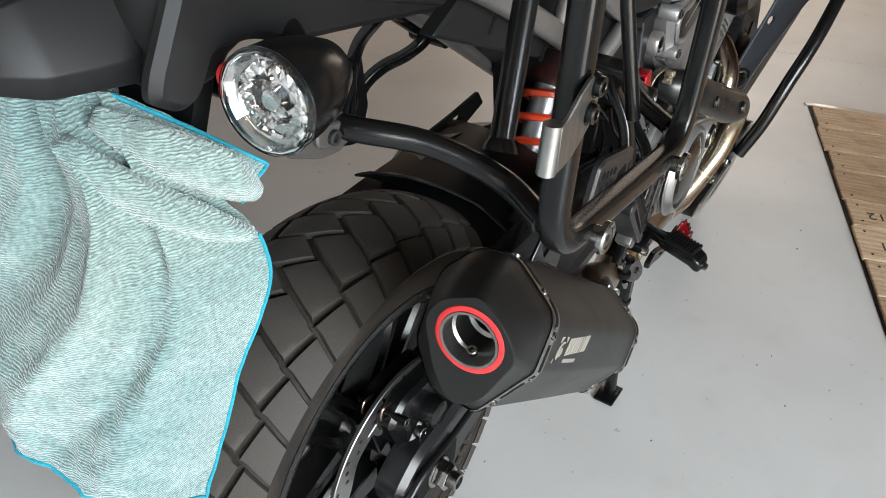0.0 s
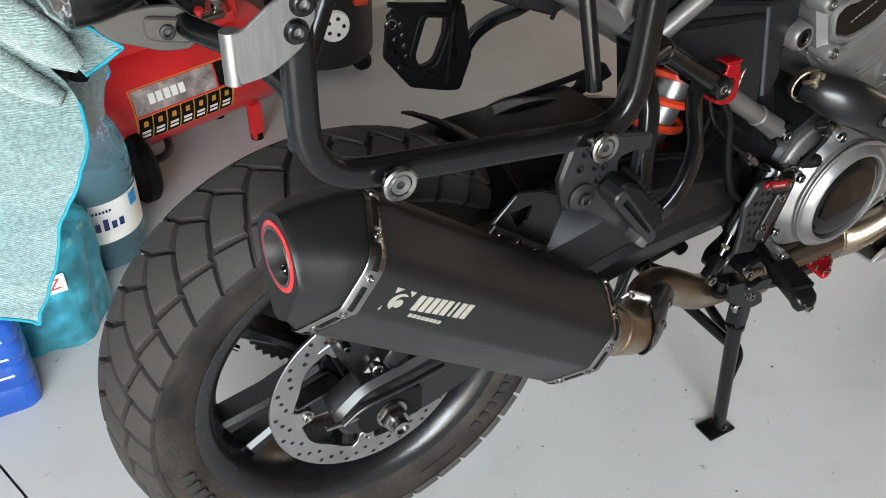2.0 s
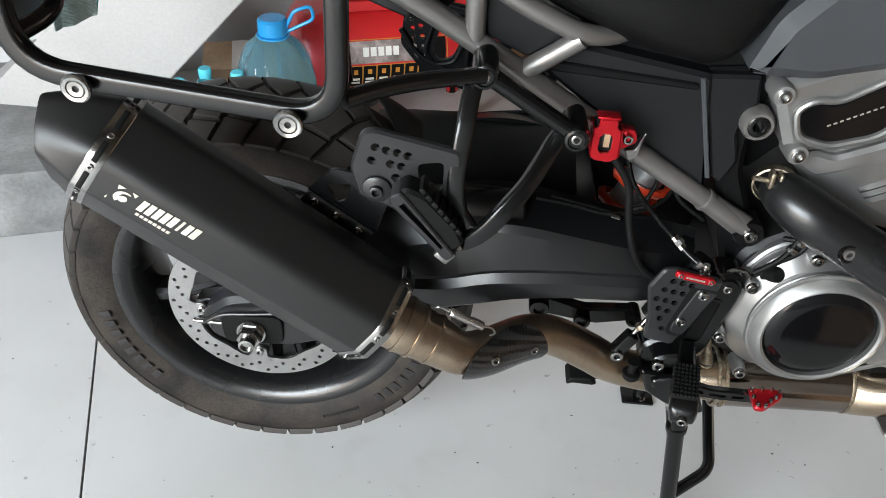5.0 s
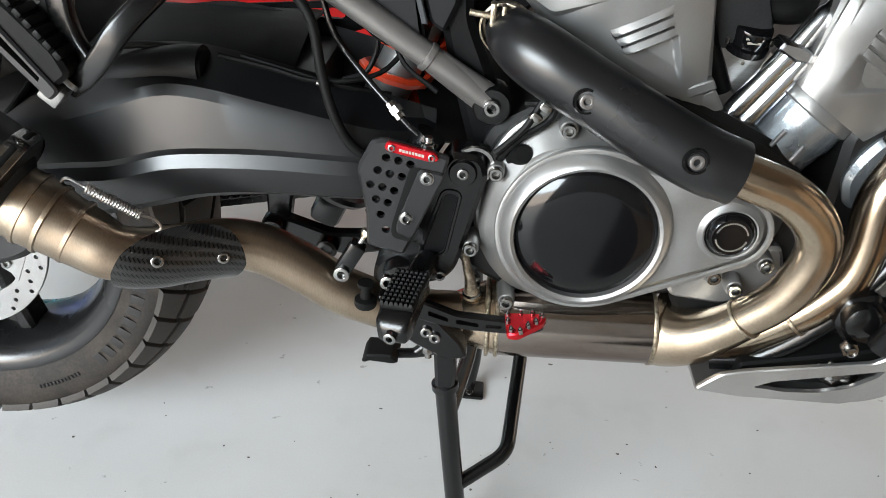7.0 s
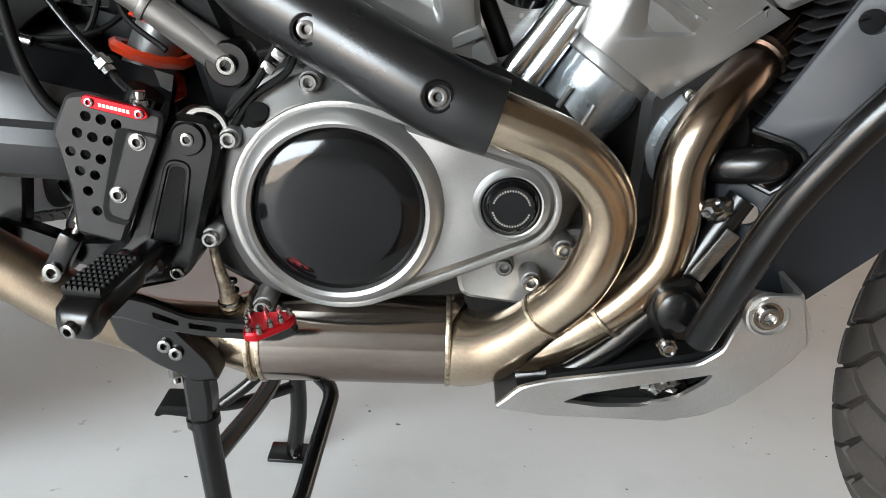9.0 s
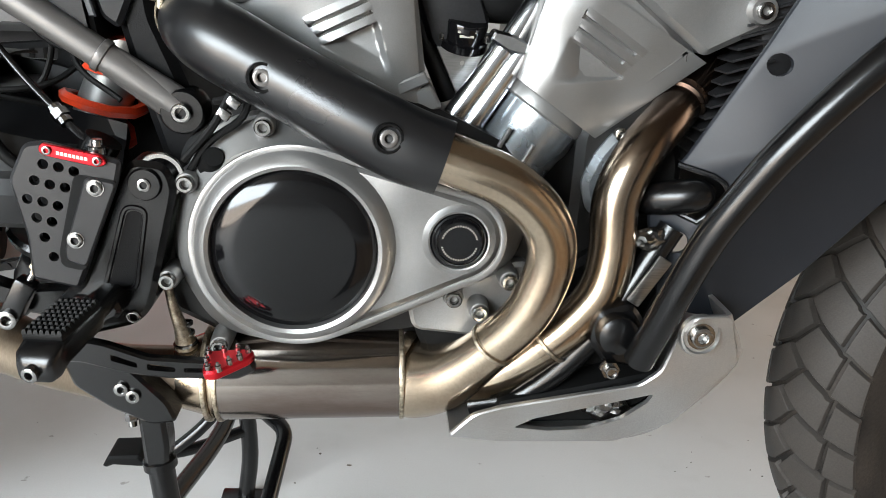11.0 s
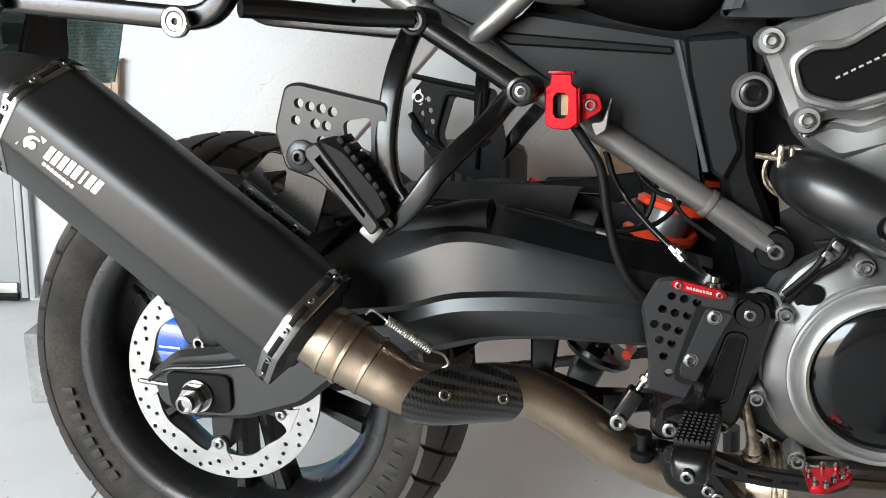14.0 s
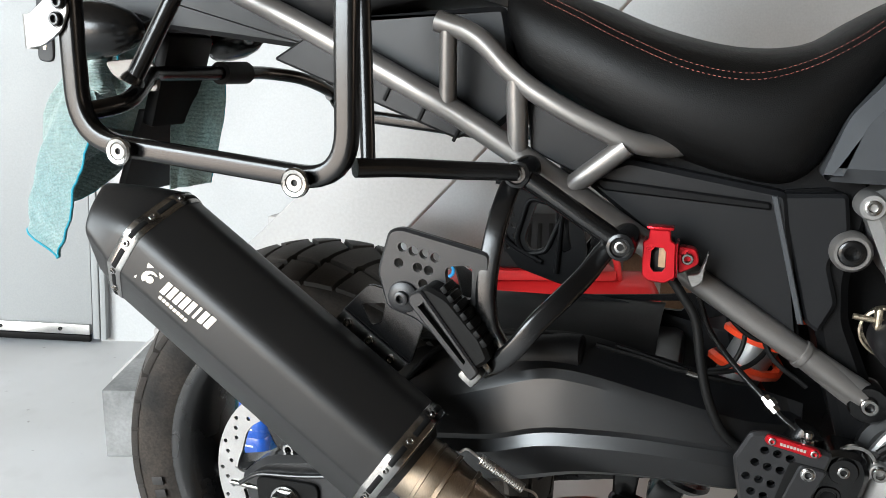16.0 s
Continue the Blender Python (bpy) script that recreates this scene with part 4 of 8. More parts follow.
def strap(d0, d1, name):
    bm = loft([can_ring(d0, 1.012, 1.012), can_ring(d0 + 0.001, 1.022, 1.022), can_ring(d1 - 0.001, 1.022, 1.022), can_ring(d1, 1.012, 1.012)], caps=False)
    ob = part(name, bm, M_STEEL, muff, "polished steel strap with slots")
    sec = can_section(1.025, 1.025)
    n = len(sec)
    mid = (d0 + d1) / 2
    L = [0]
    for i in range(n):
        a, b = Vector(sec[i]), Vector(sec[(i + 1) % n])
        L.append(L[-1] + (b - a).length)
    def on(s):
        s %= L[-1]
        for i in range(n):
            if L[i + 1] >= s:
                f = (s - L[i]) / max(1e-9, L[i + 1] - L[i])
                o, u = Vector(sec[i]).lerp(Vector(sec[(i + 1) % n]), f)
                return A0 + D * mid + O * o + U * u
    cnt = 10
    for k in range(cnt):
        s0 = L[-1] * (k + 0.20) / cnt
        s1 = L[-1] * (k + 0.80) / cnt
        pts = [on(s0 + (s1 - s0) * j / 6) for j in range(7)]
        part("slot", tube(pts, 0.0031, 8, 2, flat=0.25, up=tuple((on((s0 + s1) / 2) - A0 - D * mid).normalized())), M_BLACKHOLE, ob)
        p = on(L[-1] * k / cnt)
        out = (p - A0 - D * mid).normalized()
        bolt(p, out, 0.0036, ob, M_STEEL, "rivet", h=0.002)
    return ob


strap(0.361, 0.380, "rear_strap")
strap(-0.001, 0.018, "front_strap")
# End cap: it narrows to a flat slanted face round the outlet
FACE_O = [(-0.026, -0.008), (-0.012, 0.012), (0.022, 0.027), (0.048, 0.007), (0.059, -0.012), (0.033, -0.060), (0.006, -0.076), (-0.014, -0.045)]
EN = (D + O * 0.07 - U * 0.62).normalized()
EC = A0 + D * 0.4276 + O * 0.0168 + U * -0.0111
END_D = 0.4276


def cap_ring(f, grow=1.0, back=0.0):
    poly = [(a[0] * (1 - f) + b[0] * f, a[1] * (1 - f) + b[1] * f) for a, b in zip(CAN, FACE_O)]
    rr = [a * (1 - f) + b * f for a, b in zip(CAN_R, (0.022, 0.03, 0.016, 0.05, 0.014, 0.05, 0.016, 0.05))]
    out = []
    for o, u in round_each(poly, rr, 6):
        o, u = 0.012 + (o - 0.012) * grow, -0.008 + (u + 0.008) * grow
        de = END_D - 0.07 * (o - 0.0168) + 0.62 * (u + 0.0111)
        out.append(A0 + D * (0.379 + (de - 0.379) * f - back) + O * o + U * u)
    return out


face = cap_ring(1.0, 0.975)
mouth = []
for p in face:
    q = p - EC
    q = (q - EN * q.dot(EN)).normalized()
    mouth.append(EC + q * 0.0300)
cap = loft([cap_ring(0.0, 0.985), cap_ring(0.04), cap_ring(0.3), cap_ring(0.6), cap_ring(0.9), cap_ring(0.985), cap_ring(1.0, 0.992), face, mouth, [p - EN * 0.012 for p in mouth]], caps=False)
cap = part("end_cap", cap, M_MUFFLER, muff, "matt black slanted end cap", sharp=30)
part("outlet_ring", lathe([(0.0264, -0.006), (0.0264, 0.0004), (0.0268, 0.0010), (0.0305, 0.0010), (0.0314, 0.0004), (0.0314, -0.004)], EC, EN, 48, loop=True), M_REDPAINT, muff, "red outlet ring")
part("outlet_pipe", lathe([(0.0, -0.075), (0.0165, -0.075), (0.0170, -0.040), (0.0205, -0.038), (0.0210, -0.016), (0.0234, -0.014), (0.0240, 0.0014), (0.0264, 0.0016), (0.0264, -0.004)], EC, EN, 48), M_BRUSHED, muff, "bare steel outlet pipe")
bolt(EC - EN * 0.016 + U * -0.0175 + O * 0.002, (EN + U * 0.9).normalized(), 0.0042, muff, M_STEEL, h=0.004)
# Front cone, link pipe and springs
PIPE = [(0.205, -0.232, 0.507, 0.0365), (0.232, -0.232, 0.492, 0.0365), (0.250, -0.2325, 0.482, 0.0335), (0.274, -0.233, 0.469, 0.0315), (0.300, -0.233, 0.456, 0.0285), (0.330, -0.216, 0.447, 0.0280), (0.358, -0.192, 0.442, 0.0275),
        (0.386, -0.170, 0.438, 0.0275), (0.415, -0.158, 0.431, 0.0275), (0.445, -0.152, 0.417, 0.0275), (0.480, -0.149, 0.396, 0.0275), (0.515, -0.144, 0.373, 0.0275), (0.580, -0.130, 0.346, 0.0275), (0.650, -0.118, 0.336, 0.030)]
exh = part("exhaust_pipe", tube([p[:3] for p in PIPE], [p[3] for p in PIPE], 24, 6), M_LINK, bike, "heat-tinted golden steel exhaust pipe")
b = loft([can_ring(0.0, 0.98, 0.98), can_ring(-0.002, 0.90, 0.90), can_ring(-0.003, 0.72, 0.72), can_ring(-0.010, 0.60, 0.60)])
part("front_cone", b, M_MUFFLER, muff)
dirp = (V(*PIPE[4][:3]) - V(*PIPE[1][:3])).normalized()
for f, r, w in ((-0.010, 0.0383, 0.003), (0.010, 0.0372, 0.003), (0.036, 0.0340, 0.003)):
    part("collar", lathe([(r - 0.003, -w), (r, -w + 0.001), (r, w - 0.001), (r - 0.003, w)], V(*PIPE[1][:3]) + dirp * f, dirp, 32), M_LINK, exh)
# Carbon guard: a curved shell over the pipe's outer side
rings = []
gp = [Vector(p[:3]) for p in [(0.297, -0.233, 0.455), (0.312, -0.227, 0.450), (0.332, -0.214, 0.4445), (0.353, -0.196, 0.4405), (0.373, -0.180, 0.4375), (0.389, -0.169, 0.4355), (0.401, -0.162, 0.4335)]]
gq = [Vector([float(c) for c in q]) for q in spline([tuple(p) for p in gp], 7)]
for i, p in enumerate(gq):
    f = 2 * i / (len(gq) - 1) - 1
    wd = 3 + 88 * max(0.0, 1 - f * f) ** 0.72
    t = (gq[min(i + 1, len(gq) - 1)] - gq[max(i - 1, 0)]).normalized()
    out = V(0.55, -1, -0.16)
    out = (out - t * out.dot(t)).normalized()
    si = t.cross(out)
    rings.append([p + 0.0335 * (math.cos(radians(a)) * out + math.sin(radians(a)) * si) for a in [float(_v) for _v in np.linspace(-wd, wd, 15)]])
b = loft(rings, caps=False, loop=False)
thicken(b, 0.002)
guard = part("carbon_guard", b, M_CARBON, exh, "woven carbon-fibre heat guard")
bolt((0.345, -0.2420, 0.456), (0.5, -1, 0.35), 0.0062, guard, M_STEEL, h=0.004)
bolt((0.3965, -0.2015, 0.4415), (0.6, -1, 0.2), 0.0062, guard, M_STEEL, h=0.004)


def spring(a, b, r, wire, coils, mat, parent, name="spring"):
    a, b = Vector(a), Vector(b)
    t = (b - a).normalized()
    u = t.orthogonal().normalized()
    w = t.cross(u)
    n = int(coils * 10)
    pts = [a + (b - a) * (i / n) + r * (math.cos(2 * math.pi * i / 10) * u + math.sin(2 * math.pi * i / 10) * w) for i in range(n + 1)]
    return part(name, tube(pts, wire, 6, 1, smooth=False), mat, parent)


spring((0.283, -0.236, 0.527), (0.326, -0.222, 0.494), 0.0046, 0.0013, 20, M_WIRE, exh)
part("spring_hook", tube(corners([(0.262, -0.240, 0.533), (0.270, -0.244, 0.541), (0.283, -0.236, 0.527)], 0.006), 0.0014, 6), M_WIRE, exh)
part("spring_hook", tube(corners([(0.326, -0.222, 0.494), (0.338, -0.217, 0.489), (0.343, -0.216, 0.478), (0.336, -0.216, 0.474)], 0.006), 0.0014, 6), M_WIRE, exh)

# Canister and headers
can = tube([(0.640, -0.118, 0.336), (0.668, -0.114, 0.337), (0.684, -0.112, 0.337)], [0.030, 0.040, 0.045], 32, 4)
part("canister_cone", can, M_TITAN, exh)
part("canister", tube([(0.684, -0.112, 0.337), (0.864, -0.112, 0.345)], 0.0455, 40), M_TITANB, exh, "blued steel canister with weld seams")
for x, z in ((0.675, 0.3367), (0.686, 0.337), (0.862, 0.345)):
    part("weld_seam", lathe([(0.0435, -0.003), (0.0472, -0.0018), (0.0476, 0.0), (0.0472, 0.0018), (0.0435, 0.003)], (x, -0.112, z), (1, 0, 0.044), 40), M_WELD, exh)
part("collector", tube([(0.862, -0.112, 0.345), (0.881, -0.122, 0.344), (0.904, -0.145, 0.358), (0.926, -0.161, 0.382), (0.945, -0.172, 0.407)], [0.045, 0.041, 0.032, 0.025, 0.0222], 28, 6), M_TITAN, exh)
part("collector", tube([(0.885, -0.118, 0.348), (0.920, -0.130, 0.352), (0.950, -0.142, 0.361), (0.975, -0.149, 0.381), (0.992, -0.154, 0.398)], [0.034, 0.029, 0.025, 0.0228, 0.022], 28, 6), M_TITAN, exh)
H1 = [(0.700, -0.150, 0.662), (0.760, -0.182, 0.636), (0.840, -0.203, 0.600), (0.890, -0.207, 0.584), (0.938, -0.205, 0.566), (0.972, -0.200, 0.535), (0.983, -0.194, 0.497), (0.970, -0.185, 0.446), (0.943, -0.171, 0.405), (0.912, -0.152, 0.367)]
part("header_pipe", tube(H1, 0.0215, 24, 6), M_TITAN, exh)
H2 = [(1.150, -0.060, 0.672), (1.118, -0.090, 0.632), (1.092, -0.120, 0.611), (1.064, -0.144, 0.585), (1.046, -0.152, 0.545), (1.047, -0.156, 0.495), (1.041, -0.158, 0.457), (1.021, -0.158, 0.427), (0.997, -0.155, 0.402), (0.966, -0.146, 0.374)]
part("header_pipe", tube(H2, 0.0218, 24, 6), M_HEADER, exh, "header pipe with a heat-darkened bronze end")
for pth, f in ((H1, 8), (H2, 8)):
    p, q = Vector(pth[f]), Vector(pth[f - 1])
    part("weld_seam", lathe([(0.0205, -0.003), (0.0238, -0.0015), (0.0238, 0.0015), (0.0205, 0.003)], p, q - p, 28), M_WELD, exh)
part("pipe_joint", lathe([(0.021, -0.006), (0.0245, -0.004), (0.023, 0), (0.0245, 0.004), (0.021, 0.006)], (1.112, -0.097, 0.627), (-0.55, -0.62, -0.5), 28), M_BRONZE, exh)
HS = [(0.664, -0.118, 0.676, 0.022), (0.676, -0.142, 0.672, 0.029), (0.700, -0.162, 0.662, 0.032), (0.745, -0.176, 0.641, 0.0315), (0.800, -0.192, 0.616, 0.0315), (0.850, -0.203, 0.595, 0.0315), (0.884, -0.206, 0.585, 0.0305)]
shield = part("heat_shield", tube([p[:3] for p in HS], [p[3] for p in HS], 28, 6), M_SHIELD, exh, "satin black exhaust heat shield")
for p in ((0.739, -0.206, 0.641), (0.838, -0.233, 0.604)):
    part("cup", lathe([(0, -0.004), (0.0085, -0.004), (0.0095, 0.0015), (0.0115, 0.0015), (0.0125, -0.002)], p, (0.12, -1, 0.12), 24), M_SATIN, shield)
    bolt(p, (0.12, -1, 0.12), 0.0068, shield, M_FRAME, h=0.003)
part("pipe_clamp", lathe([(0.024, -0.006), (0.0265, -0.005), (0.0265, 0.005), (0.024, 0.006)], (0.664, -0.122, 0.676), (-0.3, -0.9, -0.1), 28), M_WELD, exh, "brass-coloured exhaust clamp")
part("clamp_bolt", tube([(0.628, -0.14, 0.694), (0.662, -0.14, 0.690)], 0.003), M_WELD, exh)
part("clamp_lug", box(0.650, -0.14, 0.694, 0.006, 0.014, 0.022, 0.002), M_WELD, exh)
part("clamp_lug", box(0.660, -0.14, 0.692, 0.005, 0.014, 0.022, 0.002), M_WELD, exh)

# ---- engine ----
eng = part("engine", slab(rounded([(0.63, 0.41), (0.655, 0.57), (0.75, 0.63), (0.86, 0.62), (0.96, 0.575), (1.02, 0.50), (1.0, 0.42), (0.86, 0.385), (0.70, 0.375)], 0.02), -0.118, 0.12, c=0.008), M_CASE, bike, "dark crankcase of a large V-twin engine")
CC, CP = V(0.762, 0, 0.492), V(0.904, 0, 0.505)
out = rounded([(0.652, 0.46), (0.657, 0.53), (0.690, 0.585), (0.745, 0.602), (0.815, 0.588), (0.945, 0.545), (0.968, 0.512), (0.955, 0.468), (0.90, 0.440), (0.81, 0.395), (0.745, 0.385), (0.685, 0.400)], 0.03, 6)
cover = part("clutch_cover", slab(out, -0.160, -0.112, c=0.020), M_CAST, eng, "grey cast clutch cover")
part("cover_flange", slab(offset(out, -0.006), -0.128, -0.110, c=0.003), M_CAST, cover)
# teardrop ridge round clutch lid and timing cap
R1, R2 = 0.0885, 0.040
dx = CP - CC
al = math.atan2(dx.z, dx.x)
be = math.acos((R1 - R2) / dx.length)
path = [(CC.x + R1 * math.cos(al + be + (2 * math.pi - 2 * be) * k / 36), CC.z + R1 * math.sin(al + be + (2 * math.pi - 2 * be) * k / 36)) for k in range(37)]
path += [(CP.x + R2 * math.cos(al - be + 2 * be * k / 14), CP.z + R2 * math.sin(al - be + 2 * be * k / 14)) for k in range(15)]
part("cover_dome", slab(path, -0.172, -0.155, c=0.009), M_CAST, cover)
part("cover_ridge", tube([(x, -0.172, z) for x, z in path], 0.0035, 8, 1, closed=True, smooth=False, flat=0.7, up=(0, 1, 0)), M_CASTLIGHT, cover)
part("lid_ring", lathe([(0.071, 0.0), (0.0722, 0.014), (0.0755, 0.016), (0.0815, 0.013), (0.0885, 0.0)], V(0.762, -0.170, 0.492), (0, -1, 0), 72), M_CASTLIGHT, cover)
lid = part("clutch_lid", lathe([(0, 0.0145), (0.050, 0.0145), (0.055, 0.0138), (0.065, 0.0105), (0.0703, 0.007), (0.0710, 0.0)], V(0.762, -0.172, 0.492), (0, -1, 0), 72), M_GLOSS, cover, "gloss black round clutch lid")
capb = part("timing_cap", lathe([(0, 0.009), (0.0185, 0.009), (0.0195, 0.010), (0.0235, 0.0065), (0.0255, 0.0)], V(0.904, -0.172, 0.505), (0, -1, 0), 48), M_GLOSS, cover, "black timing cap with a ring of tiny lettering")
for k in range(44):
    if k in (0, 1, 21, 22, 23, 43):
        continue
    a = 2 * math.pi * k / 44
    o = box(0, 0, 0, 0.0009, 0.0006, 0.0016, 0)
    o = part("lettering_mark", o, M_WHITE, capb)
    o.matrix_basis = Matrix.Translation(V(0.904 + 0.0155 * math.cos(a), -0.1813, 0.505 + 0.0155 * math.sin(a))) @ Matrix.Rotation(math.pi / 2 - a, 4, "Y")
part("timing_rim", lathe([(0.0252, 0), (0.0256, 0.0045), (0.0272, 0.005), (0.0300, 0.002), (0.0330, 0)], V(0.904, -0.1715, 0.505), (0, -1, 0), 48), M_CAST, cover)
part("front_frame_casting", slab(rounded([(1.015, 0.41), (1.015, 0.60), (1.085, 0.645), (1.120, 0.57), (1.112, 0.45), (1.08, 0.405)], 0.015), -0.112, 0.112, c=0.008), M_CASE, eng)
for p in ((0.667, 0.541), (0.733, 0.593), (0.648, 0.451), (0.692, 0.388), (0.905, 0.443), (0.955, 0.462), (0.93, 0.43)):
    part("screw_boss", lathe([(0.0, 0.030), (0.0085, 0.030), (0.0095, 0.028), (0.0105, 0.0)], V(p[0], -0.125, p[1]), (0, -1, 0), 20), M_CAST, cover)
    bolt(V(p[0], -0.155, p[1]), (0, -1, 0), 0.0075, cover, M_STEEL, h=0.007)

# cylinders
def face_y(face, u):
    """How far out the skin of a cylinder lies at the share u between its two flanks."""
    y0, bulge, peak = face[4:]
    f = u / peak if u < peak else (1 - u) / (1 - peak)
    return y0 - bulge * math.sin(0.5 * math.pi * min(1.0, max(0.0, f))) ** 0.8


def across(face, p):
    """The share u between the flanks at which a point (x, z) of the face lies."""
    bl, br, tr, tl = [Vector(q) for q in face[:4]]
    p, lo, hi = Vector(p), 0.0, 1.0
    for _ in range(24):
        mid = 0.5 * (lo + hi)
        a, b = bl.lerp(br, mid), tl.lerp(tr, mid)
        if (b.x - a.x) * (p.y - a.y) - (b.y - a.y) * (p.x - a.x) < 0:
            lo = mid
        else:
            hi = mid
    return 0.5 * (lo + hi)


def rounded_face(face, wedge, deep, pocket, thick=0.03):
    """The outer skin of a cylinder: it swells between its two flanks, and a three-cornered hollow sinks into it towards the louvres."""
    n, m = 96, 72
    bl, br, tr, tl = [Vector(q) for q in face[:4]]
    w0, w1, w2 = [Vector(q) for q in wedge]
    area = (w1 - w0).cross(w2 - w0)
    ptl, ptr, pbr, pbl = [Vector(q) for q in pocket]
    inside = lambda p: all((b - a).cross(p - a) < 0 for a, b in ((ptl, ptr), (ptr, pbr), (pbr, pbl), (pbl, ptl)))
    rows = []
    for j in range(m + 1):
        row = []
        for i in range(n + 1):
            u = i / n
            p = bl.lerp(br, u).lerp(tl.lerp(tr, u), j / m)
            y = face_y(face, u)
            c0, c1 = (w1 - p).cross(w2 - p) / area, (w2 - p).cross(w0 - p) / area
            if min(c0, c1, 1 - c0 - c1) > 0:
                y += deep * (c0 + c1) * min(1.0, c0 / 0.10) * min(1.0, c1 / 0.35) * min(1.0, (1 - c0 - c1 + 0.02) / 0.04)
            row.append(V(p.x, y + (0.006 if inside(p) else 0), p.y))
        rows.append(row)
    b = loft(rows, caps=False, loop=False)
    edge = [rows[0][i] for i in range(n + 1)] + [rows[j][n] for j in range(1, m + 1)] + [rows[m][i] for i in range(n - 1, -1, -1)] + [rows[j][0] for j in range(m - 1, 0, -1)]
    loft([edge, [V(p.x, face[4] + thick, p.z) for p in edge]], b, caps=False)
    bmesh.ops.remove_doubles(b, verts=b.verts, dist=0.00002)
    return b


def louvres(face, tl, tr, br, bl, parent):
    """Three slanting fins on the skin of a cylinder, each standing out most at its lower edge."""
    tl, tr, br, bl = [Vector(q) for q in (tl, tr, br, bl)]
    for k in range(3):
        v0, v1 = (k + 0.10) / 3, (k + 0.84) / 3
        rings = []
        for i in range(13):
            e = i / 12
            a, b = tl.lerp(tr, 0.02 + 0.96 * e), bl.lerp(br, 0.02 + 0.96 * e)
            end = 0.35 + 0.65 * min(1.0, min(e, 1 - e) * 9)
            ring = []
            for v, out in ((v0, -0.007), (v0 + 0.012, 0.0004), (0.5 * (v0 + v1), 0.0012 * end), (v1 - 0.02, 0.0022 * end), (v1 - 0.004, 0.0018 * end), (v1, -0.007)):
                p = a.lerp(b, v)
                ring.append(V(p.x, face_y(face, across(face, p)) - out, p.y))
            rings.append(ring)
        b = loft(rings)
        bmesh.ops.recalc_face_normals(b, faces=b.faces)
        part("fin", b, M_CAST, parent)


rear_cyl = part("rear_cylinder", slab(rounded([(0.665, 0.715), (0.700, 0.680), (0.795, 0.605), (0.835, 0.598), (0.872, 0.628), (0.853, 0.745), (0.835, 0.800), (0.70, 0.74)], 0.014), -0.112, 0.10, c=0.010), M_CAST, eng, "grey cast rear cylinder")
part("cylinder_band", slab(rounded([(0.668, 0.712), (0.698, 0.726), (0.722, 0.720), (0.792, 0.752), (0.838, 0.798), (0.850, 0.745), (0.775, 0.712), (0.705, 0.690)], 0.008), -0.124, -0.10, c=0.005), M_CAST, rear_cyl)
part("rocker_cover", slab(rounded([(0.622, 0.808), (0.650, 0.820), (0.690, 0.838), (0.762, 0.870), (0.810, 0.866), (0.836, 0.815), (0.835, 0.796), (0.805, 0.786), (0.784, 0.755), (0.722, 0.727), (0.697, 0.731), (0.664, 0.716), (0.653, 0.740)], 0.012), -0.132, 0.08, c=0.010), M_CAST, rear_cyl)
inset = part("rocker_badge", slab(rounded([(0.657, 0.783), (0.672, 0.793), (0.698, 0.793), (0.761, 0.836), (0.781, 0.850), (0.797, 0.816), (0.779, 0.790), (0.748, 0.760), (0.702, 0.745), (0.668, 0.753)], 0.010), -0.136, -0.128, c=0.002), M_GLOSS, rear_cyl, "black rocker-cover inlay with a small white mark")
part("badge_rim", tube([(x, -0.134, z) for x, z in rounded([(0.653, 0.783), (0.671, 0.797), (0.697, 0.797), (0.759, 0.840), (0.783, 0.856), (0.802, 0.816), (0.782, 0.787), (0.750, 0.756), (0.702, 0.740), (0.664, 0.749)], 0.011)], 0.0045, 8, 1, closed=True, smooth=False), M_CASTLIGHT, rear_cyl)
for k in range(12):
    o = part("lettering_mark", box(0, 0, 0, 0.0042, 0.0006, 0.0020, 0), M_WHITE, inset)
    o.matrix_basis = Matrix.Translation((0.694 + 0.0062 * k, -0.1365, 0.768 + 0.0034 * k)) @ turn_y(-28)
for p in ((0.633, 0.801), (0.817, 0.806), (0.671, 0.728)):
    part("screw_boss", lathe([(0, 0.03), (0.0115, 0.03), (0.013, 0.027), (0.014, 0)], V(p[0], -0.110, p[1]), (0, -1, 0), 20), M_CASTLIGHT, rear_cyl)
    bolt(V(p[0], -0.140, p[1]), (0, -1, 0), 0.0075, rear_cyl, M_STEEL, h=0.004)
REAR_FACE = ((0.735, 0.650), (0.868, 0.612), (0.851, 0.742), (0.690, 0.700), -0.1115, 0.012, 0.45)
part("cylinder_face", rounded_face(REAR_FACE, ((0.776, 0.661), (0.826, 0.683), (0.843, 0.628)), 0.009, ((0.763, 0.680), (0.814, 0.706), (0.822, 0.684), (0.780, 0.663))), M_CAST, rear_cyl)
louvres(REAR_FACE, (0.759, 0.683), (0.817, 0.712), (0.825, 0.681), (0.780, 0.659), rear_cyl)
part("base_flange", slab(rounded([(0.838, 0.628), (0.869, 0.642), (0.874, 0.633), (0.842, 0.617)], 0.002), -0.1175, -0.10, c=0.0015), M_CAST, rear_cyl)
part("base_flange", slab(rounded([(0.842, 0.615), (0.874, 0.631), (0.887, 0.611), (0.858, 0.598)], 0.003), -0.113, -0.08, c=0.002), M_CAST, rear_cyl)
front_cyl = part("front_cylinder", slab(rounded([(0.974, 0.745), (0.955, 0.640), (1.024, 0.590), (1.118, 0.667), (1.09, 0.70), (1.03, 0.745), (0.99, 0.765)], 0.007), -0.118, 0.09, c=0.013), M_CAST, eng, "grey cast front cylinder")
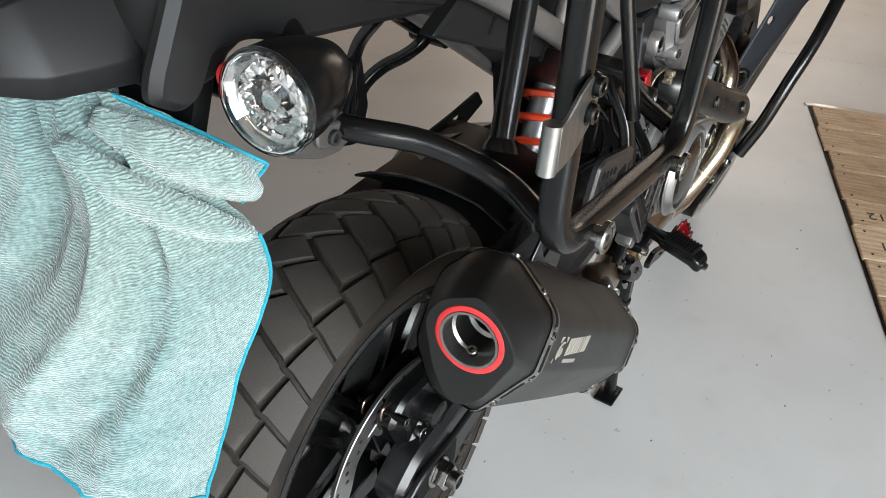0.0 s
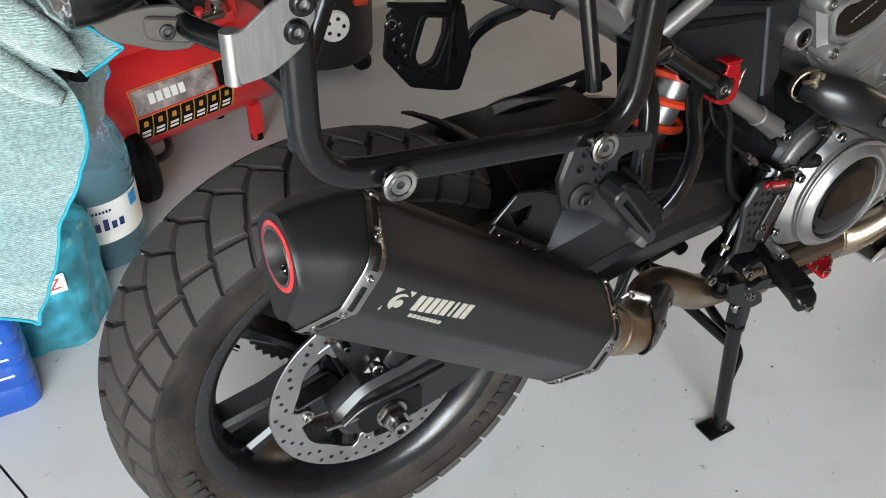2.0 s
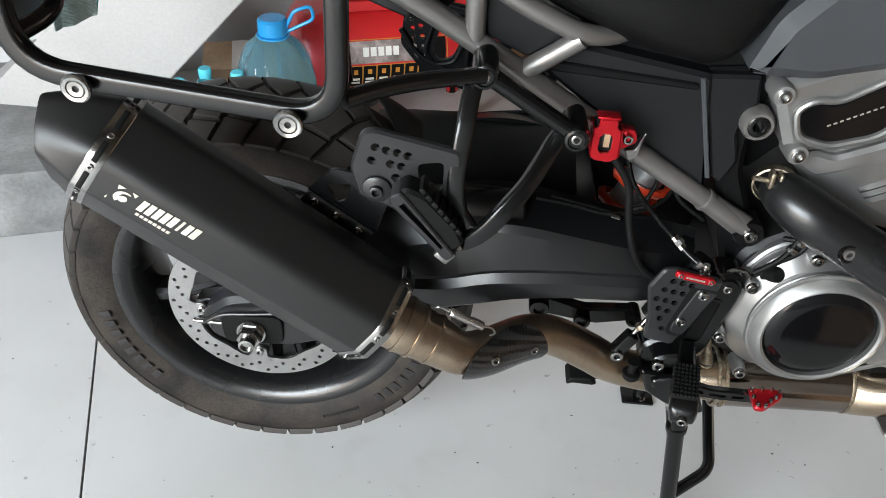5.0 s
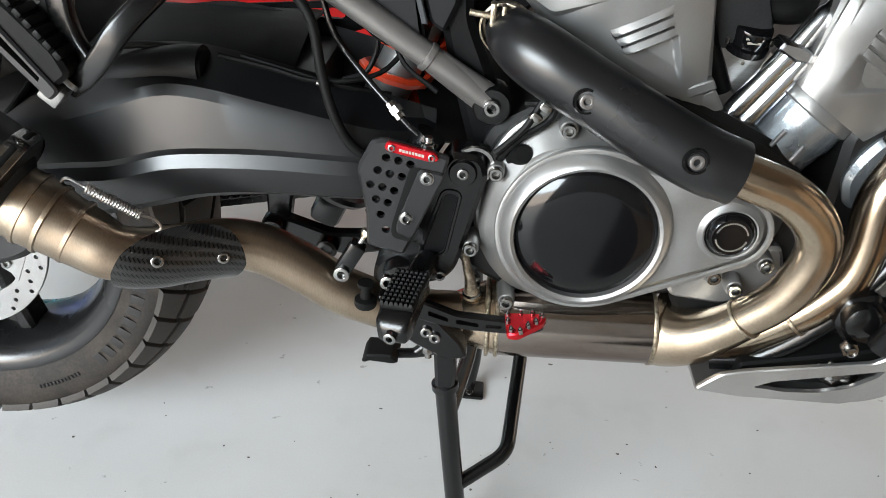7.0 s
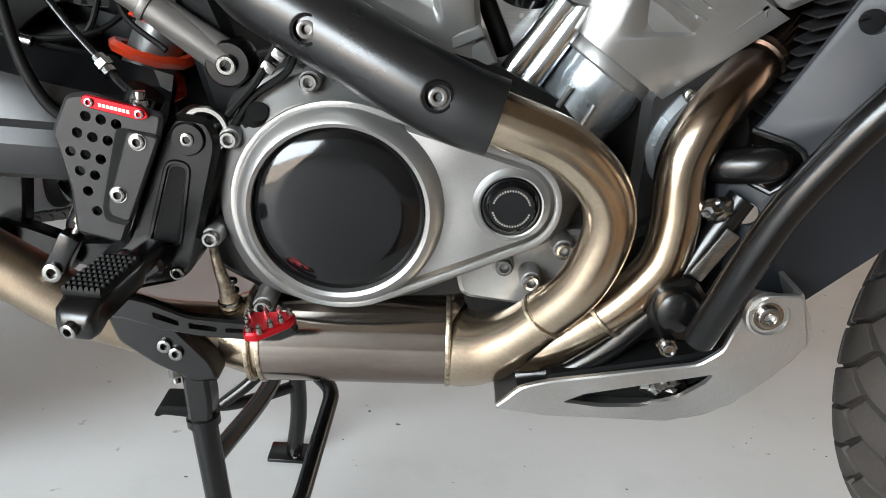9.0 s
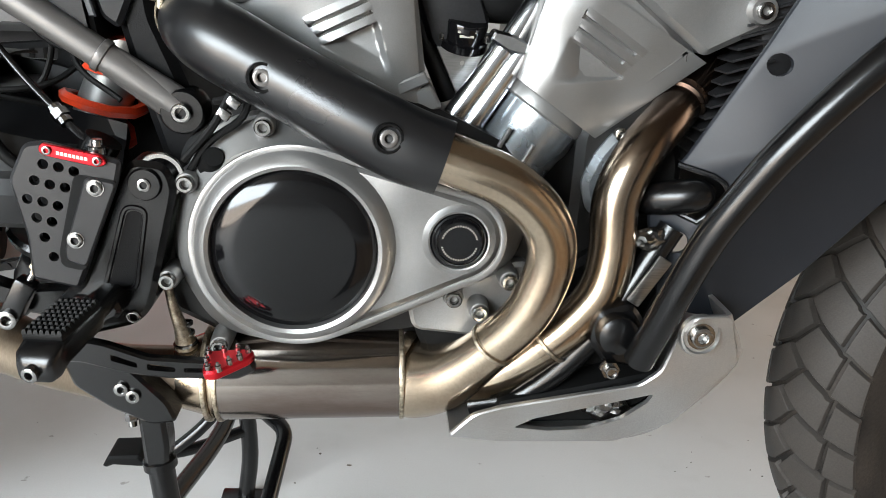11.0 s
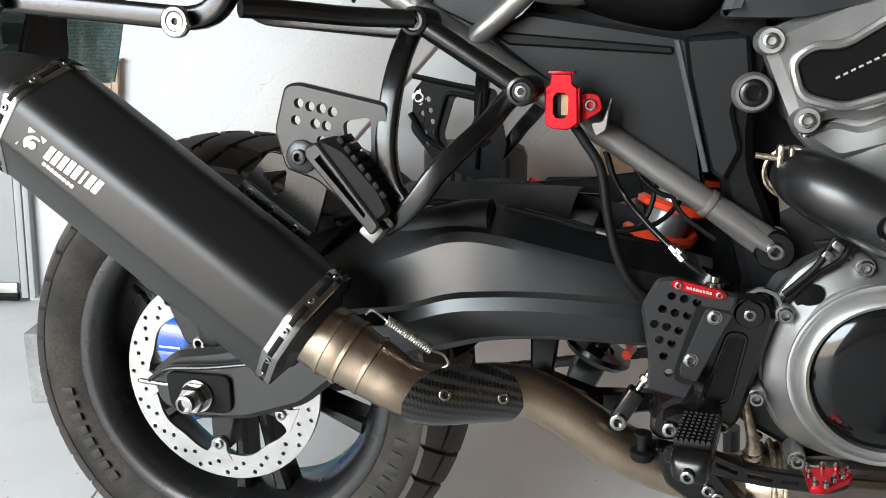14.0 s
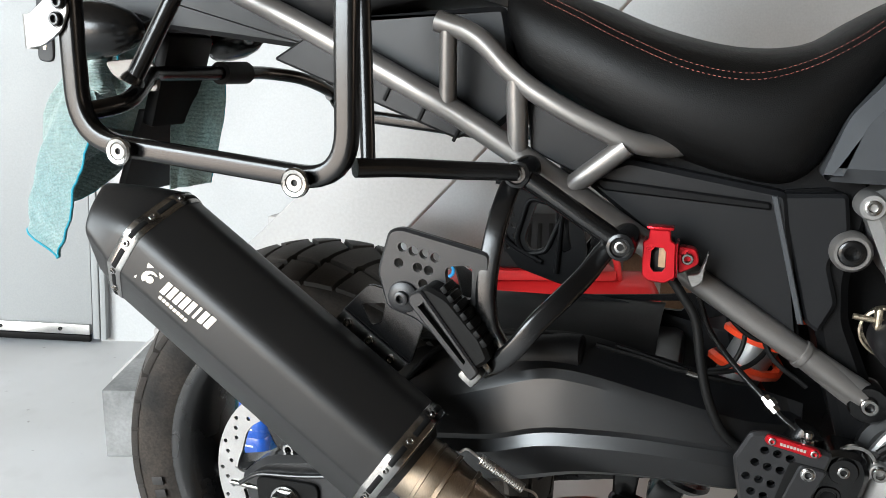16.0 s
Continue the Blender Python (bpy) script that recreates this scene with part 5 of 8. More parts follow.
part("cylinder_head", slab(rounded([(0.985, 0.760), (1.031, 0.731), (1.119, 0.6695), (1.145, 0.683), (1.178, 0.70), (1.17, 0.80), (1.0, 0.85)], 0.006), -0.121, 0.09, c=0.006), M_CAST, front_cyl)
part("rocker_edge", slab(rounded([(1.045, 0.760), (1.110, 0.728), (1.132, 0.720), (1.165, 0.733), (1.17, 0.80), (1.05, 0.82)], 0.012), -0.128, 0.06, c=0.008), M_CAST, front_cyl)
part("screw_boss", lathe([(0, 0.03), (0.0115, 0.03), (0.013, 0.027), (0.014, 0)], V(1.162, -0.100, 0.713), (0, -1, 0), 20), M_CASTLIGHT, front_cyl)
bolt((1.162, -0.130, 0.713), (0, -1, 0), 0.0075, front_cyl, M_STEEL, h=0.004)
FRONT_FACE = ((0.954, 0.640), (1.030, 0.590), (1.124, 0.664), (0.979, 0.742), -0.113, 0.012, 0.34)
part("cylinder_face", rounded_face(FRONT_FACE, ((0.994, 0.681), (1.046, 0.647), (0.979, 0.638)), 0.011, ((1.006, 0.704), (1.059, 0.673), (1.039, 0.656), (0.999, 0.681))), M_CAST, front_cyl)
louvres(FRONT_FACE, (1.007, 0.709), (1.069, 0.672), (1.043, 0.648), (0.995, 0.678), front_cyl)
barrel = (-0.54, 0, -0.84)
part("cylinder_skirt", lathe([(0.0, 0.0), (0.0435, 0.0), (0.0435, 0.030), (0.0415, 0.038), (0.0400, 0.062), (0.0, 0.062)], V(0.9900, -0.0745, 0.6140), barrel, 48), M_SKIRT, front_cyl, "smooth blue-grey cylinder foot")
part("skirt_band", lathe([(0.040, -0.004), (0.0465, -0.003), (0.0475, -0.001), (0.0475, 0.0085), (0.0460, 0.0105), (0.0430, 0.011)], V(0.9895, -0.0735, 0.6135), barrel, 48), M_CAST, front_cyl)
for p, q in (((0.950, 0.596), (0.941, 0.578)), ((0.972, 0.582), (0.964, 0.564))):
    part("foot_rib", tube([(p[0], -0.1165, p[1]), (q[0], -0.1140, q[1])], 0.0024, 8), M_CASTLIGHT, front_cyl)
# pushrod tubes between the cylinders
for a, c in (((0.893, 0.590), (0.941, 0.664)), ((0.915, 0.592), (0.958, 0.663))):
    part("pushrod_tube", tube([(a[0], -0.092, a[1]), (c[0], -0.092, c[1])], 0.0112, 22), M_TUBE, eng, "polished pushrod tube")
    part("tube_collar", tube([(c[0] - 0.004, -0.092, c[1] - 0.006), (c[0], -0.092, c[1])], 0.0122, 22), M_TUBE, eng)
part("tube_bracket", slab(rounded([(0.926, 0.672), (0.931, 0.681), (0.947, 0.678), (0.965, 0.670), (0.961, 0.660), (0.944, 0.662)], 0.003), -0.106, -0.078, c=0.0025), M_TUBE, eng)
part("upper_tube", tube([(0.945, -0.090, 0.668), (0.958, -0.088, 0.690), (0.968, -0.086, 0.706), (0.972, -0.085, 0.713), (0.978, -0.084, 0.724)], [0.0112, 0.0108, 0.0105, 0.0075, 0.0065], 20), M_TUBE, eng)
part("breather_rod", tube([(0.858, -0.055, 0.694), (0.868, -0.055, 0.672), (0.897, -0.055, 0.611)], 0.0095, 14), M_CASE, eng)
part("pump_cover", slab(rounded([(1.048, 0.600), (1.030, 0.575), (1.020, 0.548), (1.030, 0.518), (1.055, 0.515), (1.072, 0.585)], 0.010), -0.122, -0.06, c=0.006), M_SKIRT, eng)
bolt((1.051, -0.123, 0.597), (0, -1, 0), 0.0062, eng, M_STEEL, h=0.004)
part("induction", box(0.885, -0.03, 0.72, 0.06, 0.10, 0.12, 0.015, turn_y(-20)), M_DARK, eng)

# ---- frame ----
FR = [(-0.060, -0.118, 1.006), (0.048, -0.125, 0.958), (0.198, -0.128, 0.884), (0.285, -0.128, 0.834), (0.407, -0.124, 0.757), (0.584, -0.112, 0.644), (0.655, -0.106, 0.597)]
fr = part("subframe", tube(FR, 0.0135, 18, 4), M_FRAME, bike, "warm grey metallic tubular subframe")
part("subframe_tube", tube([(x, -y, z) for x, y, z in FR], 0.0135, 18, 4), M_FRAME, fr)
part("subframe_tube", tube(corners([(0.195, -0.138, 0.972), (0.240, -0.138, 0.958), (0.284, -0.138, 0.912), (0.340, -0.140, 0.880), (0.404, -0.137, 0.852), (0.440, -0.116, 0.846), (0.475, -0.085, 0.852)], 0.03), 0.0115, 16, smooth=False), M_FRAME, fr)
part("subframe_tube", tube([(0.284, -0.138, 0.912), (0.286, -0.130, 0.838)], 0.0115, 16), M_FRAME, fr)
part("subframe_tube", tube([(0.402, -0.138, 0.849), (0.346, -0.128, 0.803)], 0.0115, 16), M_FRAME, fr)
part("subframe_tube", tube([(0.208, -0.138, 0.962), (0.206, -0.130, 0.882)], 0.0095, 16), M_FRAME, fr)
part("tube_end", tube([(0.598, -0.111, 0.635), (0.625, -0.109, 0.617), (0.648, -0.107, 0.602), (0.664, -0.105, 0.591)], [0.0142, 0.0155, 0.0165, 0.014], 18, flat=0.72, up=(0, 1, 0)), M_FRAME, fr)
part("tube_ring", lathe([(0.0132, -0.004), (0.0152, -0.003), (0.0156, 0.0), (0.0152, 0.003), (0.0132, 0.004)], (0.590, -0.1116, 0.640), (0.84, 0.06, -0.54), 24), M_FRAME, fr)
part("end_boss", lathe([(0, 0.012), (0.018, 0.012), (0.020, 0.009), (0.020, -0.02), (0, -0.02)], (0.657, -0.106, 0.595), (0, -1, 0), 28), M_SATIN, fr)
bolt((0.657, -0.118, 0.595), (0, -1, 0), 0.0088, fr, M_STEEL, h=0.006)
part("main_casting", slab(rounded([(0.553, 0.806), (0.608, 0.812), (0.630, 0.740), (0.628, 0.715), (0.632, 0.675), (0.665, 0.60), (0.70, 0.54), (0.66, 0.50), (0.640, 0.53), (0.618, 0.60), (0.602, 0.66), (0.585, 0.72)], 0.010), -0.098, 0.098, c=0.008), M_PLASTIC, fr)
part("washer_ring", lathe([(0.0135, 0.0), (0.0135, 0.006), (0.0165, 0.006), (0.0195, 0.002), (0.020, -0.016)], (0.623, -0.118, 0.752), (0, -1, 0), 32), M_FRAME, fr)
bolt((0.623, -0.116, 0.752), (0, -1, 0), 0.013, fr, M_SATIN, h=0.008)

# side covers
pan = part("side_cover", slab(rounded([(0.352, 0.808), (0.400, 0.832), (0.56, 0.806), (0.588, 0.645), (0.50, 0.70)], 0.008), -0.112, 0.112, c=0.005), M_SEMI, bike, "charcoal plastic side cover")
part("inner_panel", slab(rounded([(0.36, 0.80), (0.43, 0.875), (0.62, 0.905), (0.640, 0.80), (0.628, 0.70), (0.600, 0.668), (0.555, 0.700), (0.50, 0.725)], 0.01), -0.085, 0.085, c=0.004), M_PLASTIC, pan)
# Added dark filler: keeps the gap between side cover and main casting black.
part("far_gap_filler", slab(rounded([(0.49, 0.74), (0.66, 0.74), (0.69, 0.56), (0.66, 0.47), (0.56, 0.47), (0.53, 0.56)], 0.01), 0.070, 0.100, c=0.004), M_PLASTIC, pan)
# Added dark filler behind the gap between main casting and rear cylinder.
part("upper_gap_filler", slab(rounded([(0.60, 0.86), (0.70, 0.88), (0.71, 0.70), (0.66, 0.64), (0.605, 0.66)], 0.01), -0.03, 0.06, c=0.004), M_PLASTIC, pan)
part("cover_step", slab(rounded([(0.362, 0.812), (0.545, 0.796), (0.546, 0.788), (0.378, 0.798)], 0.003), -0.116, -0.11, c=0.002), M_PLASTIC, pan)
# Paler strip paints the highlight along the cover's chamfered edge.
part("edge_highlight", slab([(0.545, 0.803), (0.551, 0.803), (0.588, 0.672), (0.582, 0.672)], -0.1145, -0.106, c=0.0012), M_TANK, pan)
part("rear_panel", slab(rounded([(0.552, 0.804), (0.616, 0.808), (0.622, 0.770), (0.606, 0.735), (0.618, 0.695), (0.604, 0.662), (0.589, 0.672)], 0.006), -0.108, -0.06, c=0.004), M_SEMI, pan)
part("window_panel", slab(rounded([(0.292, 0.894), (0.392, 0.846), (0.346, 0.816), (0.298, 0.838)], 0.005), -0.122, -0.10, c=0.002), M_SEMI, pan)
part("tray", slab(rounded([(0.02, 0.975), (0.26, 0.99), (0.28, 0.88), (0.24, 0.845), (0.20, 0.87)], 0.01), -0.10, 0.10, c=0.006), M_SEMI, pan)

# seat
sec_seat = [(0.262, 0.945, 1.02, 0.10), (0.290, 0.900, 1.015, 0.125), (0.35, 0.868, 0.998, 0.142), (0.42, 0.838, 0.970, 0.150), (0.50, 0.812, 0.951, 0.150), (0.565, 0.806, 0.953, 0.142), (0.605, 0.850, 0.975, 0.125), (0.640, 0.915, 0.995, 0.105), (0.67, 0.96, 1.005, 0.09)]
rings = []
for x, lo, hi, w in [tuple(p) for p in spline(sec_seat, 4)]:
    rg = []
    for k in range(24):
        a = 2 * math.pi * k / 24
        ca, sa = math.cos(a), math.sin(a)
        rg.append(V(x, w * math.copysign(abs(ca) ** 0.75, ca), (lo + hi) / 2 + (hi - lo) / 2 * math.copysign(abs(sa) ** 0.8, sa)))
    rings.append(rg)
seat = part("seat", loft(rings), M_LEATHER, bike, "black leather saddle with red double stitching", sharp=60)
tank = part("tank_panel", slab(rounded([(0.585, 0.823), (0.605, 0.885), (0.66, 0.95), (0.80, 0.99), (0.95, 0.97), (0.86, 0.89), (0.78, 0.852), (0.66, 0.822)], 0.012), -0.150, 0.15, c=0.015), M_TANK, bike, "slate grey fuel tank side panel")

# ---- pannier rack ----
LY = -0.297
loop = corners([(-0.141, LY + 0.004, 1.13), (-0.143, LY, 0.98), (-0.142, LY, 0.845), (0.163, LY, 0.816), (0.164, LY, 0.98), (0.168, LY + 0.004, 1.14)], 0.052, 8)
rack = part("pannier_rack", bar(loop, 0.0215, 0.020, 0.0065, (0, -1, 0)), M_SATIN, bike, "satin black tubular pannier rack")
for x, z in ((-0.078, 0.837), (0.119, 0.817)):
    part("ring_stem", lathe([(0, 0.006), (0.008, 0.006), (0.008, -0.004), (0, -0.004)], V(x, LY - 0.010, z), (0, -1, 0), 20), M_STEEL, rack)
    part("mount_ring", lathe([(0.0088, -0.001), (0.0092, 0.0028), (0.0125, 0.0035), (0.0142, 0.002), (0.0142, -0.002), (0.0088, -0.002)], V(x, LY - 0.020, z), (0, -1, 0), 32), M_STEEL, rack, "polished mounting ring")
    part("ring_core", lathe([(0.0034, -0.004), (0.0034, 0.0022), (0.0078, 0.0026), (0.0089, 0.0012), (0.0089, -0.003)], V(x, LY - 0.020, z), (0, -1, 0), 24), M_BRUSHED, rack)
    part("ring_socket", lathe([(0, -0.0005), (0.0034, -0.0005), (0.0034, -0.003)], V(x, LY - 0.020, z), (0, -1, 0), 16), M_DARK, rack)


def mark_bar(c, along, up, w, h, out, parent, mat, name="printed_bar", t=0.0006):
    """A flat printed bar centred at c."""
    along, up, out = Vector(along).normalized(), Vector(up).normalized(), Vector(out).normalized()
    b = bmesh.new()
    vs = [[c + along * (sx * w / 2) + up * (sy * h / 2) + out * z for sx, sy in ((-1, -1), (1, -1), (1, 1), (-1, 1))] for z in (0, t)]
    loft(vs, b)
    return part(name, b, mat, parent)


# printed mark on the silencer: an emblem, a row of tall bars, a row of low bars
FN = O


def face_o(u):
    """How far out the printed side of the can lies at the height u."""
    return O * 0.0636


for k, (w, h) in enumerate(((0.0075, 0.017), (0.0072, 0.017), (0.0074, 0.017), (0.0076, 0.017), (0.0074, 0.017), (0.0035, 0.017), (0.0074, 0.017), (0.0078, 0.017))):
    d = 0.3065 - 0.0086 * k
    mark_bar(A0 + D * d + U * (0.004 + 0.0006 * k) + face_o(0.004 + 0.0006 * k), -D + U * 0.03, U - D * 0.18, w * 0.86, h, FN, muff, M_WHITE)
for k in range(8):
    mark_bar(A0 + D * (0.307 - 0.0052 * k) + U * -0.0095 + face_o(-0.0095), -D, U - D * 0.15, 0.0038, 0.0038, FN, muff, M_WHITE)
ctr = A0 + D * 0.329 + U * 0.001 + face_o(0.001)


def emblem(pts):
    ring = [ctr - D * (a + 0.25 * b) + U * b for a, b in pts]
    part("printed_emblem", loft([ring, [p + FN * 0.0006 for p in ring]]), M_WHITE, muff)


def arc(cx, cz, r, a0, a1, n=12):
    return [(cx + r * math.cos(radians(a0 + (a1 - a0) * k / n)), cz + r * math.sin(radians(a0 + (a1 - a0) * k / n))) for k in range(n + 1)]


emblem(arc(0.001, -0.001, 0.0092, 60, 250) + arc(0.003, 0.0, 0.0060, 235, 75))
emblem(arc(0.002, -0.0025, 0.0045, 0, 360, 18)[:-1])
emblem([(-0.0125, 0.0125), (-0.004, 0.0125), (-0.0095, 0.0065)])
emblem([(0.0105, 0.0125), (0.0035, 0.0125), (0.0095, 0.007)])
emblem([(-0.0125, -0.0125), (-0.0105, -0.0125), (-0.0115, -0.008)])

# hanger strip on top of the silencer
tdir = V(0.052, 0, -0.037).normalized()
sc, su = V(0.137, -0.185, 0.6225), V(0.58, 0, 0.815)
b = bmesh.new()
q = [sc + tdir * a + su * c for a, c in ((-0.047, -0.010), (0.047, -0.010), (0.049, 0.009), (-0.045, 0.009))]
loft([[p + V(0, -0.003, 0) for p in q], q], b)
hang = part("silencer_hanger", b, M_BRUSHED, muff, "steel hanger strip with three screws")
for p in ((0.111, -0.188, 0.641), (0.137, -0.188, 0.623), (0.163, -0.188, 0.604)):
    bolt(p, (0, -1, 0.1), 0.0052, hang, M_STEEL, h=0.0035)
hole = rounded([(0.125, 0.664), (0.155, 0.668), (0.150, 0.645), (0.138, 0.640)], 0.004)
part("hanger_plate", slab(rounded([(0.100, 0.652), (0.135, 0.688), (0.165, 0.682), (0.205, 0.662), (0.185, 0.60), (0.162, 0.590)], 0.006), -0.184, -0.180, [hole], c=0.001), M_SATIN, hang)

# ---- rider's foot controls ----
ctrl = part("footpeg_bracket", slab(rounded([(0.622, 0.560), (0.652, 0.558), (0.660, 0.537), (0.634, 0.424), (0.620, 0.408), (0.585, 0.398), (0.560, 0.392), (0.545, 0.402), (0.548, 0.428), (0.575, 0.445), (0.612, 0.545)], 0.010), -0.160, -0.120, c=0.005), M_SATIN, bike, "black cast rider footpeg bracket")
part("recess", slab(rounded([(0.618, 0.516), (0.631, 0.515), (0.620, 0.446), (0.598, 0.444)], 0.007), -0.1603, -0.155, c=0.0), M_PLASTIC, ctrl)
part("recess_rim", tube([(x, -0.160, z) for x, z in rounded([(0.616, 0.520), (0.634, 0.518), (0.622, 0.442), (0.594, 0.440)], 0.009)], 0.0022, 6, 1, closed=True, smooth=False), M_SATIN, ctrl)
part("pivot_ring", lathe([(0.0155, 0), (0.0165, 0.003), (0.0200, 0.003), (0.0208, 0.0)], (0.645, -0.150, 0.545), (0, -1, 0), 36), M_STEEL, ctrl, "bright pivot ring")
part("pivot_boss", lathe([(0, 0.012), (0.013, 0.012), (0.0145, 0.009), (0.0145, -0.02)], (0.634, -0.152, 0.540), (0, -1, 0), 28), M_SATIN, ctrl)
bolt((0.634, -0.163, 0.540), (0, -1, 0), 0.0058, ctrl, M_STEEL, h=0.003)
for p in ((0.618, -0.159, 0.417), (0.591, -0.160, 0.430)):
    bolt(p, (0, -1, 0), 0.006, ctrl, M_STEEL, h=0.004)
M_GUARDPLATE = material("matt_slate_sheet_metal", (0.0145, 0.0165, 0.0205), 0.42, 0.1, 1200, 0.1, 9, 0.1, 0.06, spec=0.25)
M_GUARD = material("dark_grey_anodised_plate", (0.013, 0.013, 0.014), 0.36, 0.0, 1200, 0.12, 12, 0.1, 0.08, spec=0.36)
hp = [(0.559, 0.558), (0.571, 0.556), (0.583, 0.553), (0.551, 0.544), (0.563, 0.541), (0.575, 0.539), (0.544, 0.528), (0.556, 0.526), (0.568, 0.523), (0.550, 0.512), (0.562, 0.509), (0.555, 0.495), (0.561, 0.478)]
heel = part("heel_guard", slab(rounded([(0.530, 0.544), (0.544, 0.574), (0.559, 0.577), (0.621, 0.563), (0.617, 0.545), (0.580, 0.449), (0.541, 0.457), (0.540, 0.495)], 0.005), -0.179, -0.172, [circle(x, z, 0.0043, 14) for x, z in hp], c=0.003), M_GUARD, bike, "dark grey drilled heel guard plate")
part("channel", slab(rounded([(0.583, 0.551), (0.6175, 0.547), (0.586, 0.466), (0.567, 0.470), (0.566, 0.482)], 0.006), -0.1795, -0.176, c=0.0), M_BLACKHOLE, heel)
part("raised_strip", slab(rounded([(0.592, 0.5495), (0.6175, 0.5455), (0.588, 0.470), (0.572, 0.4755), (0.571, 0.485)], 0.005), -0.1815, -0.175, c=0.0015), M_GUARD, heel)
for p in ((0.600, -0.1818, 0.5405), (0.581, -0.1818, 0.4945)):
    bolt(p, (0, -1, 0), 0.0060, heel, M_STEEL, h=0.003, washer=0.0072)
tag = part("red_tag", slab(rounded([(0.557, 0.570), (0.560, 0.5765), (0.607, 0.568), (0.611, 0.561), (0.604, 0.558), (0.561, 0.566)], 0.0035), -0.1825, -0.178, c=0.0008), M_RED, heel, "red anodised tag with a white mark")
for p in ((0.5645, -0.1828, 0.5705), (0.6035, -0.1828, 0.5635)):
    bolt(p, (0, -1, 0), 0.0037, tag, M_STEEL, h=0.002)
for k in range(8):
    mark_bar(V(0.573 + 0.0031 * k, -0.1826, 0.5686 - 0.00055 * k), (1, 0, -0.17), (0, 0, 1), 0.0023, 0.0028, (0, -1, 0), tag, M_WHITE)
# master cylinder and clevis
mc = part("brake_master_cylinder", tube([(0.600, -0.152, 0.575), (0.575, -0.152, 0.530), (0.548, -0.155, 0.480)], [0.016, 0.016, 0.014], 18), M_SATIN, bike, "black rear brake master cylinder with a clevis")
part("push_rod", tube([(0.548, -0.157, 0.478), (0.530, -0.162, 0.446)], 0.0035), M_STEEL, mc)
hexnut(V(0.540, -0.160, 0.464), (-0.5, -0.1, -0.85), 0.0065, 0.006, mc, M_WELD, "lock_nut", 0.5)
part("clevis", box(0.522, -0.163, 0.432, 0.018, 0.018, 0.040, 0.003, turn_y(28)), M_SATIN, mc)
bolt((0.514, -0.172, 0.4155), (0, -1, 0), 0.0085, mc, M_STEEL, "clevis_pin", h=0.004)
part("banjo", lathe([(0, 0.011), (0.0042, 0.011), (0.0048, 0.010), (0.0048, 0.005), (0.0075, 0.0045), (0.0078, -0.001), (0.006, -0.002), (0.006, -0.006)], (0.598, -0.165, 0.567), (0.05, 0, 1), 20), M_STEEL, mc)
# footpeg
pg0, pg1 = V(0.604, -0.170, 0.446), V(0.581, -0.288, 0.434)
pd = (pg1 - pg0).normalized()
pu = V(-0.10, -0.12, 1.0)
pu = (pu - pd * pu.dot(pd)).normalized()
pw = pd.cross(pu)
rings = []
for f, w, h0, h1 in ((0.0, 0.010, -0.010, 0.006), (0.30, 0.012, -0.010, 0.007), (0.40, 0.0165, -0.012, 0.009), (0.84, 0.0175, -0.013, 0.010), (0.93, 0.0175, -0.017, 0.006), (0.98, 0.0145, -0.018, 0.001), (1.0, 0.009, -0.014, -0.006)):
    c = pg0.lerp(pg1, f)
    rings.append([c + pw * a + pu * b2 for a, b2 in rounded([(-w, h0), (w, h0), (w, h1), (-w, h1)], 0.006, 3)])
peg = part("footpeg", loft(rings), M_SATIN, bike, "black rider footpeg with a toothed rubber pad")
pad = box(0, 0, 0, 0.033, 0.056, 0.006, 0.0015)
bmesh.ops.transform(pad, matrix=Matrix.Translation(pg0.lerp(pg1, 0.62) + pu * 0.0108) @ Matrix((pw, pd, pu)).transposed().to_4x4(), verts=pad.verts)
part("rubber_pad", pad, M_GRIP, peg)
tooth = None
for i in range(7):
    for j in range(9):
        c = pg0.lerp(pg1, 0.62) + pu * 0.0135 + pw * (-0.0144 + 0.0048 * i) + pd * (-0.025 + 0.00625 * j)
        m = Matrix.Translation(c) @ Matrix((pw, pd, pu)).transposed().to_4x4()
        if tooth is None:
            tooth = part("tooth", loft([[V(-.0022, -.0026, 0), V(.0022, -.0026, 0), V(.0022, .0026, 0), V(-.0022, .0026, 0)], [V(-.0012, -.0014, .0032), V(.0012, -.0014, .0032), V(.0012, .0014, .0032), V(-.0012, .0014, .0032)]]), M_GRIP, peg)
            tooth.matrix_basis = m
        else:
            again(tooth, m, peg)
bolt(V(0.581, -0.2895, 0.426), pd, 0.0062, peg, M_STEEL, h=0.004)
part("pivot_clamp", slab(rounded([(0.556, 0.428), (0.572, 0.438), (0.612, 0.446), (0.618, 0.430), (0.598, 0.418), (0.565, 0.412)], 0.008), -0.190, -0.158, c=0.004), M_SATIN, peg)
bolt((0.566, -0.191, 0.423), (0, -1, 0), 0.008, peg, M_STEEL, h=0.005)
part("return_stop", lathe([(0, 0.0), (0.011, 0.0), (0.0125, 0.003), (0.012, 0.009), (0.006, 0.011), (0.005, 0.025), (0.009, 0.026), (0.009, 0.030), (0, 0.030)], (0.540, -0.172, 0.377), (0, 0, 1), 24), M_GRIP, peg)
# brake pedal
sl = [rounded([(0.610, 0.401), (0.632, 0.3935), (0.632, 0.3885), (0.610, 0.395)], 0.002), rounded([(0.640, 0.393), (0.664, 0.390), (0.664, 0.3855), (0.640, 0.387)], 0.002), rounded([(0.671, 0.390), (0.688, 0.390), (0.688, 0.386), (0.671, 0.3855)], 0.002)]
